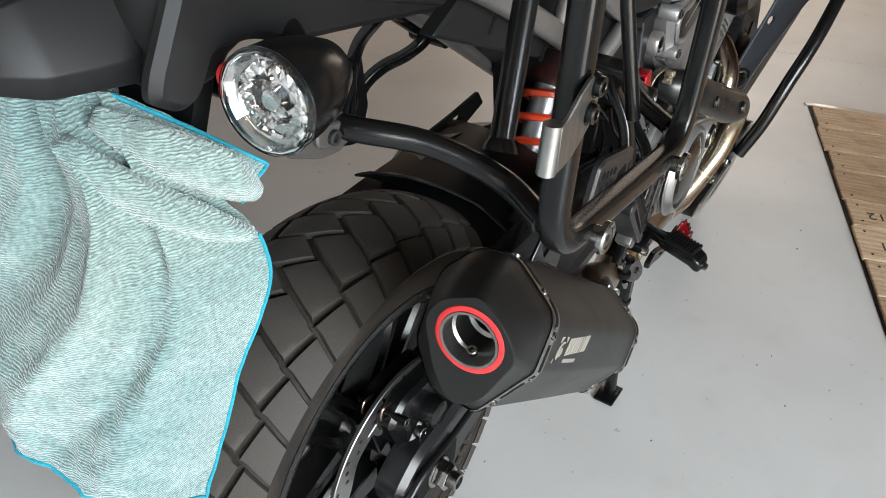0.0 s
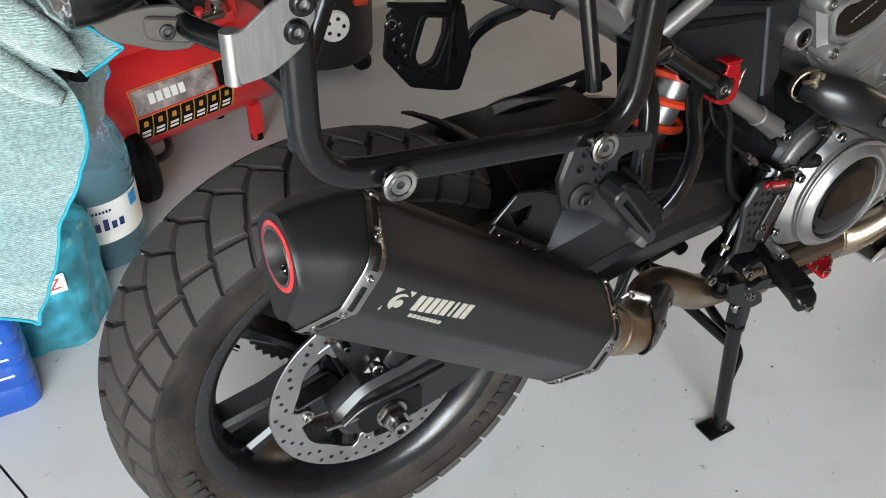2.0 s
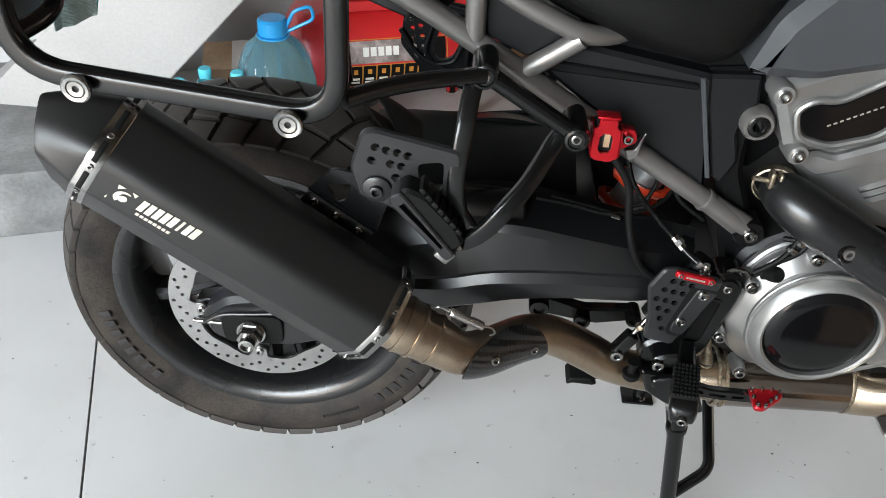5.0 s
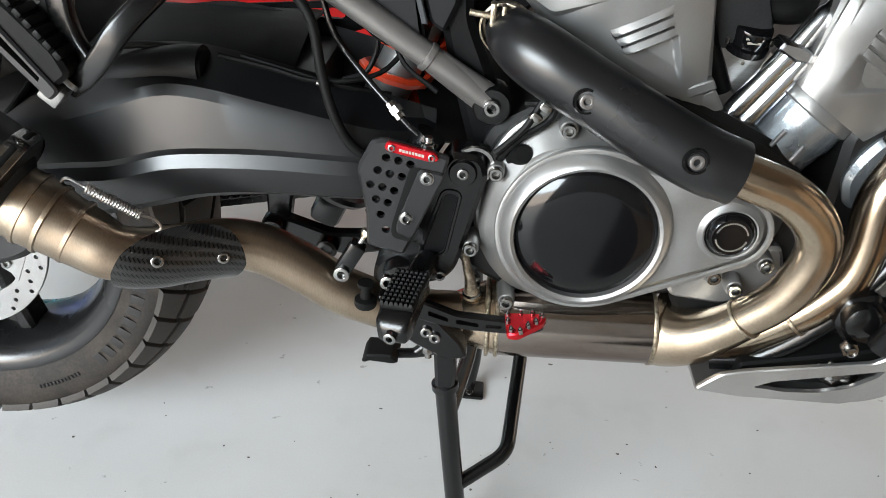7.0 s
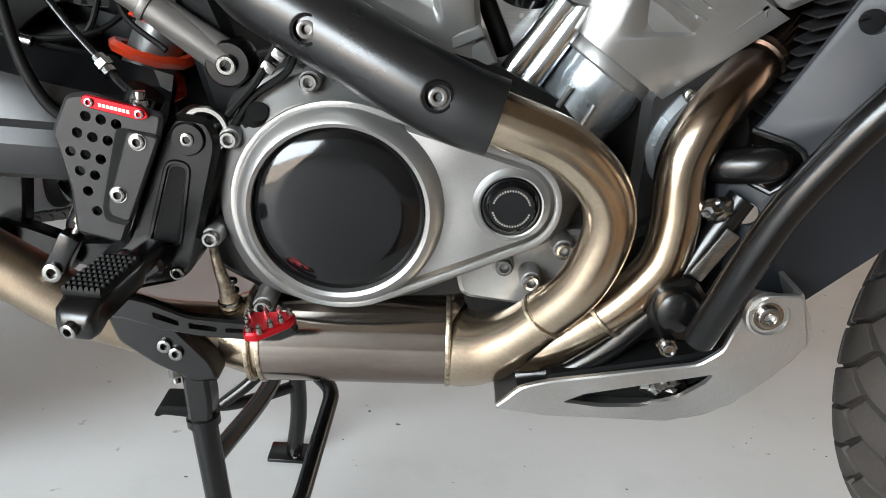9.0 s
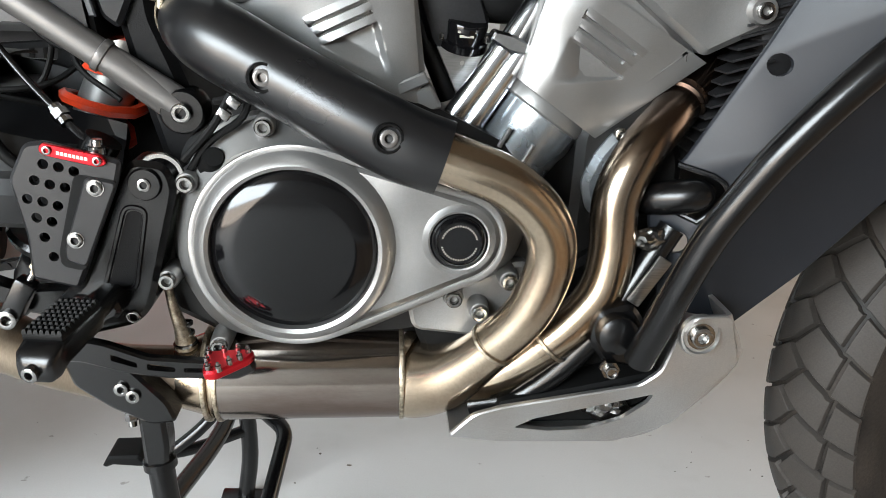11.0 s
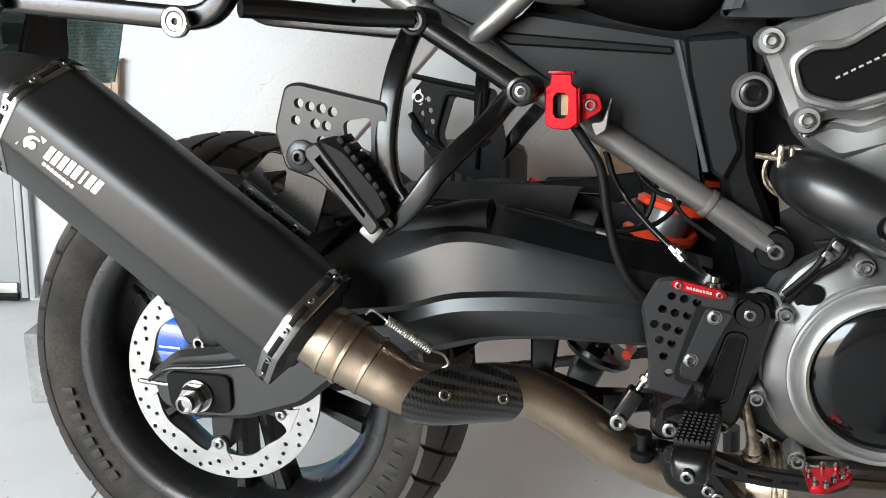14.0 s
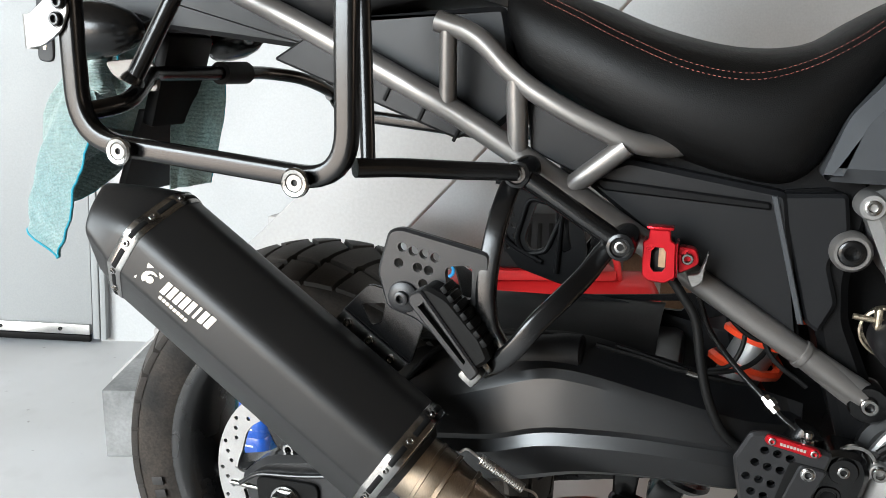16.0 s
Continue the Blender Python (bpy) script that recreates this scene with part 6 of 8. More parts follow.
pedal = part("brake_pedal", slab(rounded([(0.560, 0.405), (0.585, 0.414), (0.606, 0.410), (0.640, 0.398), (0.700, 0.396), (0.728, 0.398), (0.733, 0.388), (0.715, 0.379), (0.655, 0.379), (0.62, 0.383), (0.585, 0.392), (0.562, 0.392)], 0.005), -0.205, -0.196, sl, c=0.002), M_SATIN, bike, "black slotted rear brake pedal with a red spiked tip")
tip = slab(rounded([(-0.021, 0.014), (0.018, 0.010), (0.022, 0.004), (0.018, -0.004), (-0.008, -0.020), (-0.019, -0.018)], 0.004), 0.0045, -0.0045, c=0.0018, m=Matrix(), back=True)
TM = Matrix.Translation((0.711, -0.214, 0.402)) @ turn_y(-9) @ Matrix.Rotation(radians(10), 4, "X")
bmesh.ops.transform(tip, matrix=TM, verts=tip.verts)
tip = part("pedal_tip", tip, M_RED, pedal, "red anodised pedal tip with steel studs")
stud = None
for xx, yy in ((-0.017, 0.009), (-0.004, 0.009), (0.008, 0.008), (0.017, 0.004), (-0.017, -0.002), (-0.014, -0.014), (-0.005, -0.016), (0.003, -0.009), (0.011, -0.004)):
    m = TM @ Matrix.Translation((xx, yy, 0.003))
    if stud is None:
        stud = part("stud", lathe([(0, 0.0085), (0.0013, 0.0085), (0.0015, 0.006), (0.0026, 0.0055), (0.0026, 0.002), (0.003, 0.0)], n=10), M_STEEL, tip)
        stud.matrix_basis = m
    else:
        again(stud, m, tip)
part("oxygen_sensor", tube([(0.655, -0.125, 0.372), (0.652, -0.130, 0.392), (0.646, -0.132, 0.415), (0.640, -0.130, 0.44)], [0.011, 0.007, 0.005, 0.0035], 12), M_WELD, exh)
for z, r in ((0.376, 0.0115), (0.386, 0.009), (0.396, 0.0075)):
    part("sensor_ring", lathe([(r - 0.002, -0.002), (r, -0.001), (r, 0.001), (r - 0.002, 0.002)], (0.6545, -0.126, z), (-0.1, -0.1, 1), 18), M_STEEL, exh)

# ---- brake fluid reservoir in its red cage, hoses ----
octagon = [(0.4385, 0.7275), (0.4465, 0.7275), (0.4500, 0.7320), (0.4500, 0.7480), (0.4465, 0.7525), (0.4385, 0.7525), (0.4350, 0.7480), (0.4350, 0.7320)]
cage = slab(rounded([(0.4265, 0.757), (0.4315, 0.760), (0.4325, 0.7705), (0.4525, 0.7705), (0.4535, 0.760), (0.4585, 0.757), (0.4600, 0.7225), (0.4500, 0.7160), (0.4340, 0.7175), (0.4275, 0.7225)], 0.002), -0.170, -0.1665, [octagon], c=0.0012)
cage = part("reservoir_cage", cage, M_RED, bike, "red anodised brake reservoir guard")
part("side_wall", slab([(0.4585, 0.757), (0.4605, 0.757), (0.4615, 0.7225), (0.4600, 0.7225)], -0.1675, -0.138, c=0.0005), M_RED, cage)
part("side_wall", slab([(0.4265, 0.757), (0.4285, 0.757), (0.4290, 0.7225), (0.4275, 0.7225)], -0.1675, -0.138, c=0.0005), M_RED, cage)
part("bottom_wall", box(0.444, -0.149, 0.7205, 0.030, 0.037, 0.003, 0.001), M_RED, cage)
part("top_tab", box(0.4425, -0.160, 0.7715, 0.026, 0.018, 0.003, 0.001), M_RED, cage)
part("reservoir", box(0.4435, -0.146, 0.741, 0.024, 0.026, 0.036, 0.004), M_DARK, cage, "dark fluid reservoir with an amber sight glass")
part("sight_glass", box(0.4455, -0.1592, 0.740, 0.007, 0.001, 0.020, 0.0004), M_CARD, cage, "amber sight glass")
part("ear", slab(rounded([(0.460, 0.752), (0.478, 0.750), (0.482, 0.735), (0.462, 0.722)], 0.005), -0.152, -0.140, c=0.001), M_RED, cage)
bolt((0.470, -0.153, 0.740), (0, -1, 0), 0.006, cage, M_STEEL, h=0.005)
part("clip", slab(rounded([(0.470, 0.722), (0.482, 0.724), (0.490, 0.748), (0.486, 0.715), (0.476, 0.708)], 0.003), -0.150, -0.138, c=0.001), M_BRUSHED, cage)
part("fluid_hose", tube([(0.452, -0.148, 0.722), (0.466, -0.150, 0.703), (0.483, -0.152, 0.676), (0.492, -0.155, 0.630), (0.503, -0.158, 0.592), (0.520, -0.158, 0.560), (0.545, -0.155, 0.540)], 0.0051, 12), M_GRIP, cage, "black rubber hose")
line = part("brake_line", tube([(0.484, -0.110, 0.690), (0.498, -0.115, 0.655), (0.527, -0.125, 0.622), (0.560, -0.140, 0.594), (0.576, -0.150, 0.582), (0.592, -0.162, 0.574)], 0.0033, 10), M_SATIN, bike, "thin black brake line with a steel fitting")
part("fitting", tube([(0.556, -0.138, 0.598), (0.569, -0.146, 0.586)], 0.0058, 10), M_STEEL, line)
part("fitting_nut", tube([(0.560, -0.1405, 0.5945), (0.565, -0.1435, 0.590)], 0.0075, 6), M_STEEL, line)
for pts in ([(0.500, -0.07, 0.700), (0.520, -0.08, 0.660), (0.552, -0.08, 0.640), (0.585, -0.07, 0.655)], [(0.38, -0.118, 0.626), (0.43, -0.112, 0.615), (0.48, -0.108, 0.604), (0.54, -0.09, 0.612), (0.575, -0.06, 0.650)],
            [(0.40, -0.108, 0.624), (0.46, -0.105, 0.609), (0.50, -0.100, 0.598), (0.55, -0.08, 0.586)], [(0.515, -0.06, 0.700), (0.535, -0.075, 0.650), (0.525, -0.08, 0.610), (0.50, -0.085, 0.600)], [(0.545, -0.05, 0.68), (0.56, -0.09, 0.63), (0.60, -0.10, 0.60)]):
    part("cable", tube(pts, 0.0028, 8), M_GRIP, line)
part("cable_clip", lathe([(0, 0.006), (0.0045, 0.006), (0.0045, -0.006), (0, -0.006)], (0.484, -0.112, 0.603), (1, 0, -0.2), 12), M_STEEL, line)

# ---- rear shock ----
shock = part("rear_shock", tube([(0.598, 0.03, 0.700), (0.503, 0.03, 0.482)], 0.0265, 24), M_CASTLIGHT, bike, "steel shock absorber with a red coil spring")
spring((0.590, 0.03, 0.682), (0.482, 0.03, 0.434), 0.0385, 0.0066, 6.75, M_SPRING, shock, "coil_spring")
part("spring_seat", lathe([(0.021, 0), (0.044, 0), (0.046, 0.006), (0.040, 0.014), (0.021, 0.016)], (0.478, 0.03, 0.424), (-0.42, 0, -0.91), 32), M_SATIN, shock)
part("shock_rod", tube([(0.503, 0.03, 0.482), (0.478, 0.03, 0.424)], 0.012, 16), M_SATIN, shock)
link = part("suspension_link", slab(rounded([(0.395, 0.408), (0.410, 0.420), (0.48, 0.398), (0.56, 0.405), (0.566, 0.385), (0.50, 0.370), (0.42, 0.383), (0.40, 0.390)], 0.008), -0.062, -0.045, c=0.003), M_SATIN, bike, "black suspension linkage")
for p, r in (((0.412, -0.064, 0.402), 0.014), ((0.478, -0.064, 0.384), 0.012), ((0.553, -0.064, 0.394), 0.011)):
    part("link_boss", lathe([(0, 0.008), (r * 0.55, 0.008), (r * 0.6, 0.013), (r, 0.012), (r * 1.08, 0.009), (r * 1.08, -0.02)], p, (0, -1, 0), 24), M_SATIN, link)
part("shock_eye", box(0.466, 0.03, 0.397, 0.04, 0.05, 0.06, 0.01, turn_y(25)), M_SATIN, link)
part("link_arm", slab(rounded([(0.40, 0.50), (0.44, 0.50), (0.428, 0.40), (0.402, 0.39)], 0.008), -0.05, -0.03, c=0.003), M_SATIN, link)

# chain: lower run
chain = tagged(new("chain"), "")
chain.parent = bike
ca, cb = V(-0.02, 0.105, 0.270), V(0.66, 0.105, 0.420)
cd = (cb - ca).normalized()
n = 44
lk = None
for k in range(n):
    p = ca.lerp(cb, (k + 0.5) / n)
    m = Matrix.Translation(p) @ turn_y(-math.degrees(math.atan2(cd.z, cd.x)))
    if lk is None:
        b = slab(rounded([(-0.0095, -0.006), (-0.0095, 0.006), (0.0, 0.0042), (0.0095, 0.006), (0.0095, -0.006), (0.0, -0.0042)], 0.005, 3), -0.009, -0.006, c=0.0004)
        slab(rounded([(-0.0095, -0.006), (-0.0095, 0.006), (0.0, 0.0042), (0.0095, 0.006), (0.0095, -0.006), (0.0, -0.0042)], 0.005, 3), 0.009, 0.006, c=0.0004, bm=b)
        lathe([(0, -0.011), (0.0035, -0.011), (0.0035, 0.011), (0, 0.011)], (-0.0075, 0, 0), (0, 1, 0), 10, b)
        lk = part("chain_link", b, M_CASE, chain)
        lk.matrix_basis = m
    else:
        again(lk, m, chain)
sp = []
for k in range(84):
    r = 0.112 if k % 2 else 0.105
    sp.append((r * math.cos(2 * math.pi * k / 84), r * math.sin(2 * math.pi * k / 84)))
sprocket = part("sprocket", slab(sp, 0.102, 0.108, [circle(0, 0, 0.06, 32)], c=0.0005), M_CASE, bike)
sprocket.location = AX

# ---- passenger footpeg brackets ----
def passenger_bracket(s, body):
    root = new("passenger_peg_bracket")
    root.parent = bike
    root["label"] = "grey cast passenger peg bracket with a folded peg" if s < 0 else "black passenger peg bracket with drilled holes"
    y = lambda v: s * v
    holes = [circle(x, z, 0.0052, 14) for x, z in ((0.188, 0.741), (0.200, 0.738), (0.212, 0.736), (0.224, 0.733), (0.184, 0.724), (0.205, 0.721), (0.217, 0.719), (0.211, 0.704))]
    holes.append(rounded([(0.234, 0.724), (0.264, 0.729), (0.264, 0.690), (0.238, 0.698)], 0.008))
    plate = [(0.159, 0.713), (0.172, 0.758), (0.186, 0.762), (0.282, 0.742), (0.288, 0.64), (0.272, 0.615), (0.247, 0.630), (0.203, 0.664), (0.170, 0.674)]
    if s > 0:
        plate = [(0.170, 0.675), (0.176, 0.735), (0.192, 0.752), (0.300, 0.737), (0.318, 0.655), (0.300, 0.600), (0.277, 0.603), (0.213, 0.622)]
        holes = [circle(x + 0.0032 * r, 0.733 - 0.0165 * r, 0.0045, 12) for r in range(5) for x in (0.186, 0.201)]
        holes = [[(cx - 0.004, cz - 0.012 * (cx > 0.195)) for cx, cz in h] for h in holes]
        holes.append(rounded([(0.238, 0.727), (0.277, 0.717), (0.252, 0.655), (0.230, 0.650), (0.220, 0.668)], 0.010))
        part("window_rim", tube([(x, y(0.207), z) for x, z in rounded([(0.226, 0.732), (0.283, 0.721), (0.255, 0.650), (0.221, 0.645), (0.208, 0.667)], 0.012)], 0.0035, 8, closed=True, smooth=False), M_PLASTIC, root)
    part("plate", slab(rounded(plate, 0.007), y(0.219), y(0.210), holes, c=0.003), body, root)
    part("arm", bar([Vector([float(c) for c in q]) for q in spline([(0.299, y(0.166), 0.822), (0.289, y(0.176), 0.802), (0.283, y(0.203), 0.761), (0.278, y(0.214), 0.706), (0.283, y(0.216), 0.666), (0.297, y(0.220), 0.643)], 5)], 0.021, 0.015, 0.005, (0, 1, 0)), M_SATIN, root)
    part("arm", bar([Vector([float(c) for c in q]) for q in spline([(0.404, y(0.164), 0.757), (0.388, y(0.168), 0.742), (0.375, y(0.186), 0.723), (0.357, y(0.213), 0.703), (0.335, y(0.229), 0.679), (0.316, y(0.232), 0.653), (0.298, y(0.228), 0.634), (0.279, y(0.220), 0.621)], 5)], 0.021, 0.015, 0.005, (0, 1, 0)), M_SATIN, root)
    part("tie_bar", tube([(0.302, y(0.180), 0.819), (0.406, y(0.180), 0.755)], 0.0105, 14), M_SATIN, root)
    for p in ((0.300, 0.820), (0.407, 0.754)):
        part("boss", lathe([(0, 0.010), (0.009, 0.010), (0.0105, 0.012), (0.0135, 0.011), (0.0145, 0.008), (0.0145, -0.05), (0, -0.05)], V(p[0], y(0.182), p[1]), (0, s, 0), 24), M_SATIN, root)
        bolt(V(p[0], y(0.189), p[1]), (0, s, 0), 0.0062, root, M_STEEL, h=0.004)
    if s < 0:
        part("big_washer", lathe([(0, 0.004), (0.012, 0.004), (0.0165, 0.0015), (0.017, 0.0), (0, 0)], V(0.190, y(0.221), 0.688), (0, s, 0), 28), M_GUARD, root)
        bolt(V(0.190, y(0.226), 0.688), (0, s, 0), 0.008, root, M_GUARD, h=0.005)
        # the peg, folded up against the bracket
        a, b = V(0.283, y(0.232), 0.632), V(0.222, y(0.236), 0.706)
        t = (b - a).normalized()
        w = V(t.z, 0, -t.x)
        poly = [tuple((a + t * p + w * q).xz) for p, q in ((0.0, -0.010), (0.0, 0.014), (0.022, 0.020), (0.075, 0.017), (0.098, 0.006), (0.098, -0.008), (0.09, -0.012))]
        part("peg_rubber", slab(rounded(poly, 0.006), y(0.250), y(0.220), c=0.004), M_GRIP, root)
        for k in range(7):
            c = a + t * (0.018 + 0.011 * k) + w * 0.0185
            part("peg_rib", box(c.x, y(0.235), c.z, 0.008, 0.030, 0.006, 0.0015, turn_y(math.degrees(math.atan2(t.x, t.z)) + 90)), M_GRIP, root)
        fr_o = [tuple((a + t * p + w * q).xz) for p, q in ((-0.006, -0.016), (-0.004, -0.002), (0.098, 0.000), (0.101, -0.014), (0.094, -0.020))]
        fr_i = [tuple((a + t * p + w * q).xz) for p, q in ((0.012, -0.010), (0.014, -0.006), (0.086, -0.005), (0.086, -0.013))]
        part("peg_frame", slab(rounded(fr_o, 0.005), y(0.254), y(0.226), [fr_i], c=0.002), M_GUARD, root)
        part("hinge_block", box(0.272, y(0.236), 0.621, 0.020, 0.022, 0.020, 0.003, turn_y(40)), M_PLATE, root)
        part("hinge_pin", lathe([(0, 0.002), (0.011, 0.002), (0.012, 0), (0.012, -0.003), (0, -0.003)], V(0.284, y(0.232), 0.632), (0.75, 0.3, 0.6), 20), M_STEEL, root)
    else:
        bolt(V(0.183, y(0.212), 0.723), (0, -s, 0), 0.009, root, M_STEEL, h=0.003, washer=0.011)
        bolt(V(0.242, y(0.212), 0.637), (0, -s, 0), 0.006, root, M_STEEL, h=0.002)
        for q in ([(0.17, 0.70), (0.20, 0.66), (0.25, 0.635)], [(0.175, 0.755), (0.28, 0.735)], [(0.28, 0.735), (0.272, 0.62)]):
            part("rib", tube([(x, y(0.206), z) for x, z in q], 0.004, 8), M_PLASTIC, root)
    return root


passenger_bracket(-1, M_GUARD)
passenger_bracket(1, M_PLASTIC)

# ---- rack arms, cross bar, lamp plate, left rack ----
part("rack_stay", tube([(0.300, -0.190, 0.822), (0.245, -0.215, 0.824), (0.200, -0.250, 0.828), (0.166, -0.286, 0.830)], [0.009, 0.0095, 0.0095, 0.0095], 14), M_SATIN, rack)
part("rack_strut", tube([(0.162, -0.246, 0.830), (0.150, -0.225, 0.93), (0.135, -0.20, 1.06)], 0.0075, 12), M_SATIN, rack)
part("rack_strut", tube([(-0.119, -0.238, 0.905), (-0.075, -0.222, 0.990), (-0.03, -0.205, 1.08)], 0.0095, 14), M_SATIN, rack)
part("strut_weld", lathe([(0.009, 0.006), (0.0125, 0.0), (0.0135, -0.004)], (-0.119, -0.238, 0.906), (0.4, 0.15, 0.9), 18), M_SATIN, rack)
xbar = [(-0.142, -0.290, 0.872), (-0.124, -0.245, 0.882), (-0.142, -0.190, 0.901), (-0.172, -0.140, 0.909), (-0.180, -0.09, 0.910), (-0.180, 0.0, 0.910), (-0.180, 0.09, 0.910), (-0.172, 0.14, 0.909), (-0.142, 0.19, 0.901), (-0.124, 0.245, 0.882), (-0.142, 0.290, 0.872)]
part("cross_bar", tube(xbar, 0.0098, 16, 5), M_SATIN, rack)
part("bar_sleeve", tube([(-0.180, 0.02, 0.910), (-0.180, 0.085, 0.910)], 0.016, 18), M_GRIP, rack)
lp = bar(loop, 0.0215, 0.020, 0.0065, (0, -1, 0))
bmesh.ops.transform(lp, matrix=Matrix.Diagonal((1, -1, 1, 1)), verts=lp.verts)
part("left_loop", lp, M_SATIN, rack)
part("rack_stay", tube([(0.300, 0.190, 0.822), (0.245, 0.215, 0.824), (0.200, 0.250, 0.828), (0.166, 0.286, 0.830)], 0.0095, 14), M_SATIN, rack)
plate = part("lamp_plate", slab(rounded([(-0.188, 0.970), (-0.180, 0.971), (-0.164, 0.983), (-0.150, 0.990), (-0.136, 0.987), (-0.133, 0.974), (-0.142, 0.955), (-0.153, 0.947), (-0.167, 0.939), (-0.186, 0.936)], 0.004), -0.3115, -0.3085, c=0.0008), M_PLATE, rack, "bent stainless plate with two bolts")
part("rolled_edge", tube([(-0.187, -0.305, 0.970), (-0.187, -0.305, 0.936)], 0.0065, 14), M_PLATE, plate)
for z, x in ((0.982, -0.142), (0.965, -0.147)):
    bolt((x, -0.3115, z), (0, -1, 0), 0.0068, plate, M_SATIN, h=0.005, washer=0.0085)
part("lamp_stay", slab(rounded([(-0.246, 0.924), (-0.234, 0.906), (-0.195, 0.890), (-0.169, 0.888), (-0.166, 0.912), (-0.176, 0.925), (-0.200, 0.928)], 0.008), -0.133, -0.129, c=0.001), M_STAY, rack, "dull bronze-grey lamp stay")
part("stay_plate", slab(rounded([(-0.206, 0.922), (-0.207, 0.903), (-0.170, 0.894), (-0.167, 0.914)], 0.008), -0.138, -0.133, c=0.0015), M_STAY, rack)
bolt((-0.190, -0.139, 0.908), (0, -1, 0), 0.006, rack, M_DARK, h=0.003)

# ---- tail, lamps ----
sec = [(-0.379, 0.974, 1.005, 0.026), (-0.374, 0.970, 1.010, 0.036), (-0.349, 0.963, 1.018, 0.056), (-0.342, 0.962, 1.020, 0.059), (-0.288, 0.957, 1.025, 0.066), (-0.284, 0.960, 1.022, 0.063)]
rings = [[V(x, a * w, lo + (hi - lo) * c) for a, c in round_each([(-0.88, 0.0), (0.88, 0.0), (1, 0.30), (0.62, 1.0), (-0.62, 1.0), (-1, 0.30)], [0.06] * 6, 3)] for x, lo, hi, w in sec]
tail = part("tail_box", loft(rings), M_TAIL, bike, "black grained plastic tail-lamp housing")
sec = [(-0.290, 0.962, 1.08, 0.056), (-0.281, 0.952, 1.10, 0.074), (-0.266, 0.948, 1.10, 0.084), (-0.240, 0.950, 1.10, 0.088), (-0.215, 0.968, 1.10, 0.088), (-0.13, 0.978, 1.10, 0.096), (-0.04, 0.972, 1.10, 0.104), (0.05, 0.965, 1.10, 0.112), (0.12, 0.990, 1.10, 0.118), (0.22, 1.0, 1.10, 0.122)]
rings = [[V(x, a * w, lo + (hi - lo) * c) for a, c in rounded([(-0.9, 0.0), (0.9, 0), (1, 0.3), (1, 1), (-1, 1), (-1, 0.3)], 0.10, 3)] for x, lo, hi, w in [tuple(p) for p in spline(sec, 3)]]
part("tail_fairing", loft(rings), M_TAIL, tail, "dark satin tail fairing")
part("under_tail", slab(rounded([(-0.17, 0.995), (-0.02, 0.955), (0.016, 0.946), (0.06, 0.985), (0.12, 1.02), (-0.1, 1.03)], 0.006), -0.10, -0.085, c=0.003), M_TAIL, tail)
part("under_tail", slab(rounded([(-0.17, 0.995), (-0.02, 0.955), (0.016, 0.946), (0.06, 0.985), (0.12, 1.02), (-0.1, 1.03)], 0.006), 0.10, 0.085, c=0.003), M_TAIL, tail)
for s2 in (-1, 1):
    wing2 = [(-0.306, 0.975), (-0.309, 0.960), (-0.285, 0.946), (-0.268, 0.952), (-0.254, 0.979), (-0.219, 0.978), (-0.183, 0.965), (-0.094, 0.955), (0.028, 0.940), (0.07, 0.985), (0.05, 1.05), (-0.27, 1.05)]
    part("tail_wing", slab(rounded(wing2, 0.008), s2 * 0.098, s2 * 0.080, c=0.006, back=True), M_TAIL, tail, "dark tail side panel with a lamp recess")
part("plate_hanger", box(-0.235, 0, 0.90, 0.02, 0.10, 0.13, 0.006, turn_y(18)), M_PLASTIC, tail)
part("plate_hanger", box(-0.285, 0.03, 0.80, 0.012, 0.16, 0.13, 0.004, turn_y(22)), M_DARK, tail)
part("plate_edge", box(-0.314, -0.02, 0.813, 0.056, 0.004, 0.030, 0.002, turn_y(4)), M_BRUSHED, tail, "bare metal edge of the plate holder")
part("tray_ledge", slab(rounded([(-0.02, 0.93), (0.21, 0.845), (0.235, 0.855), (0.22, 0.885), (0.04, 0.965)], 0.006), -0.112, -0.095, c=0.003), M_TAIL, tail)
for k in range(4):
    part("tray_slot", box(0.085 + 0.042 * k, -0.1125, 0.915 - 0.0215 * k, 0.004, 0.004, 0.018, 0.001, turn_y(26)), M_BLACKHOLE, tail)


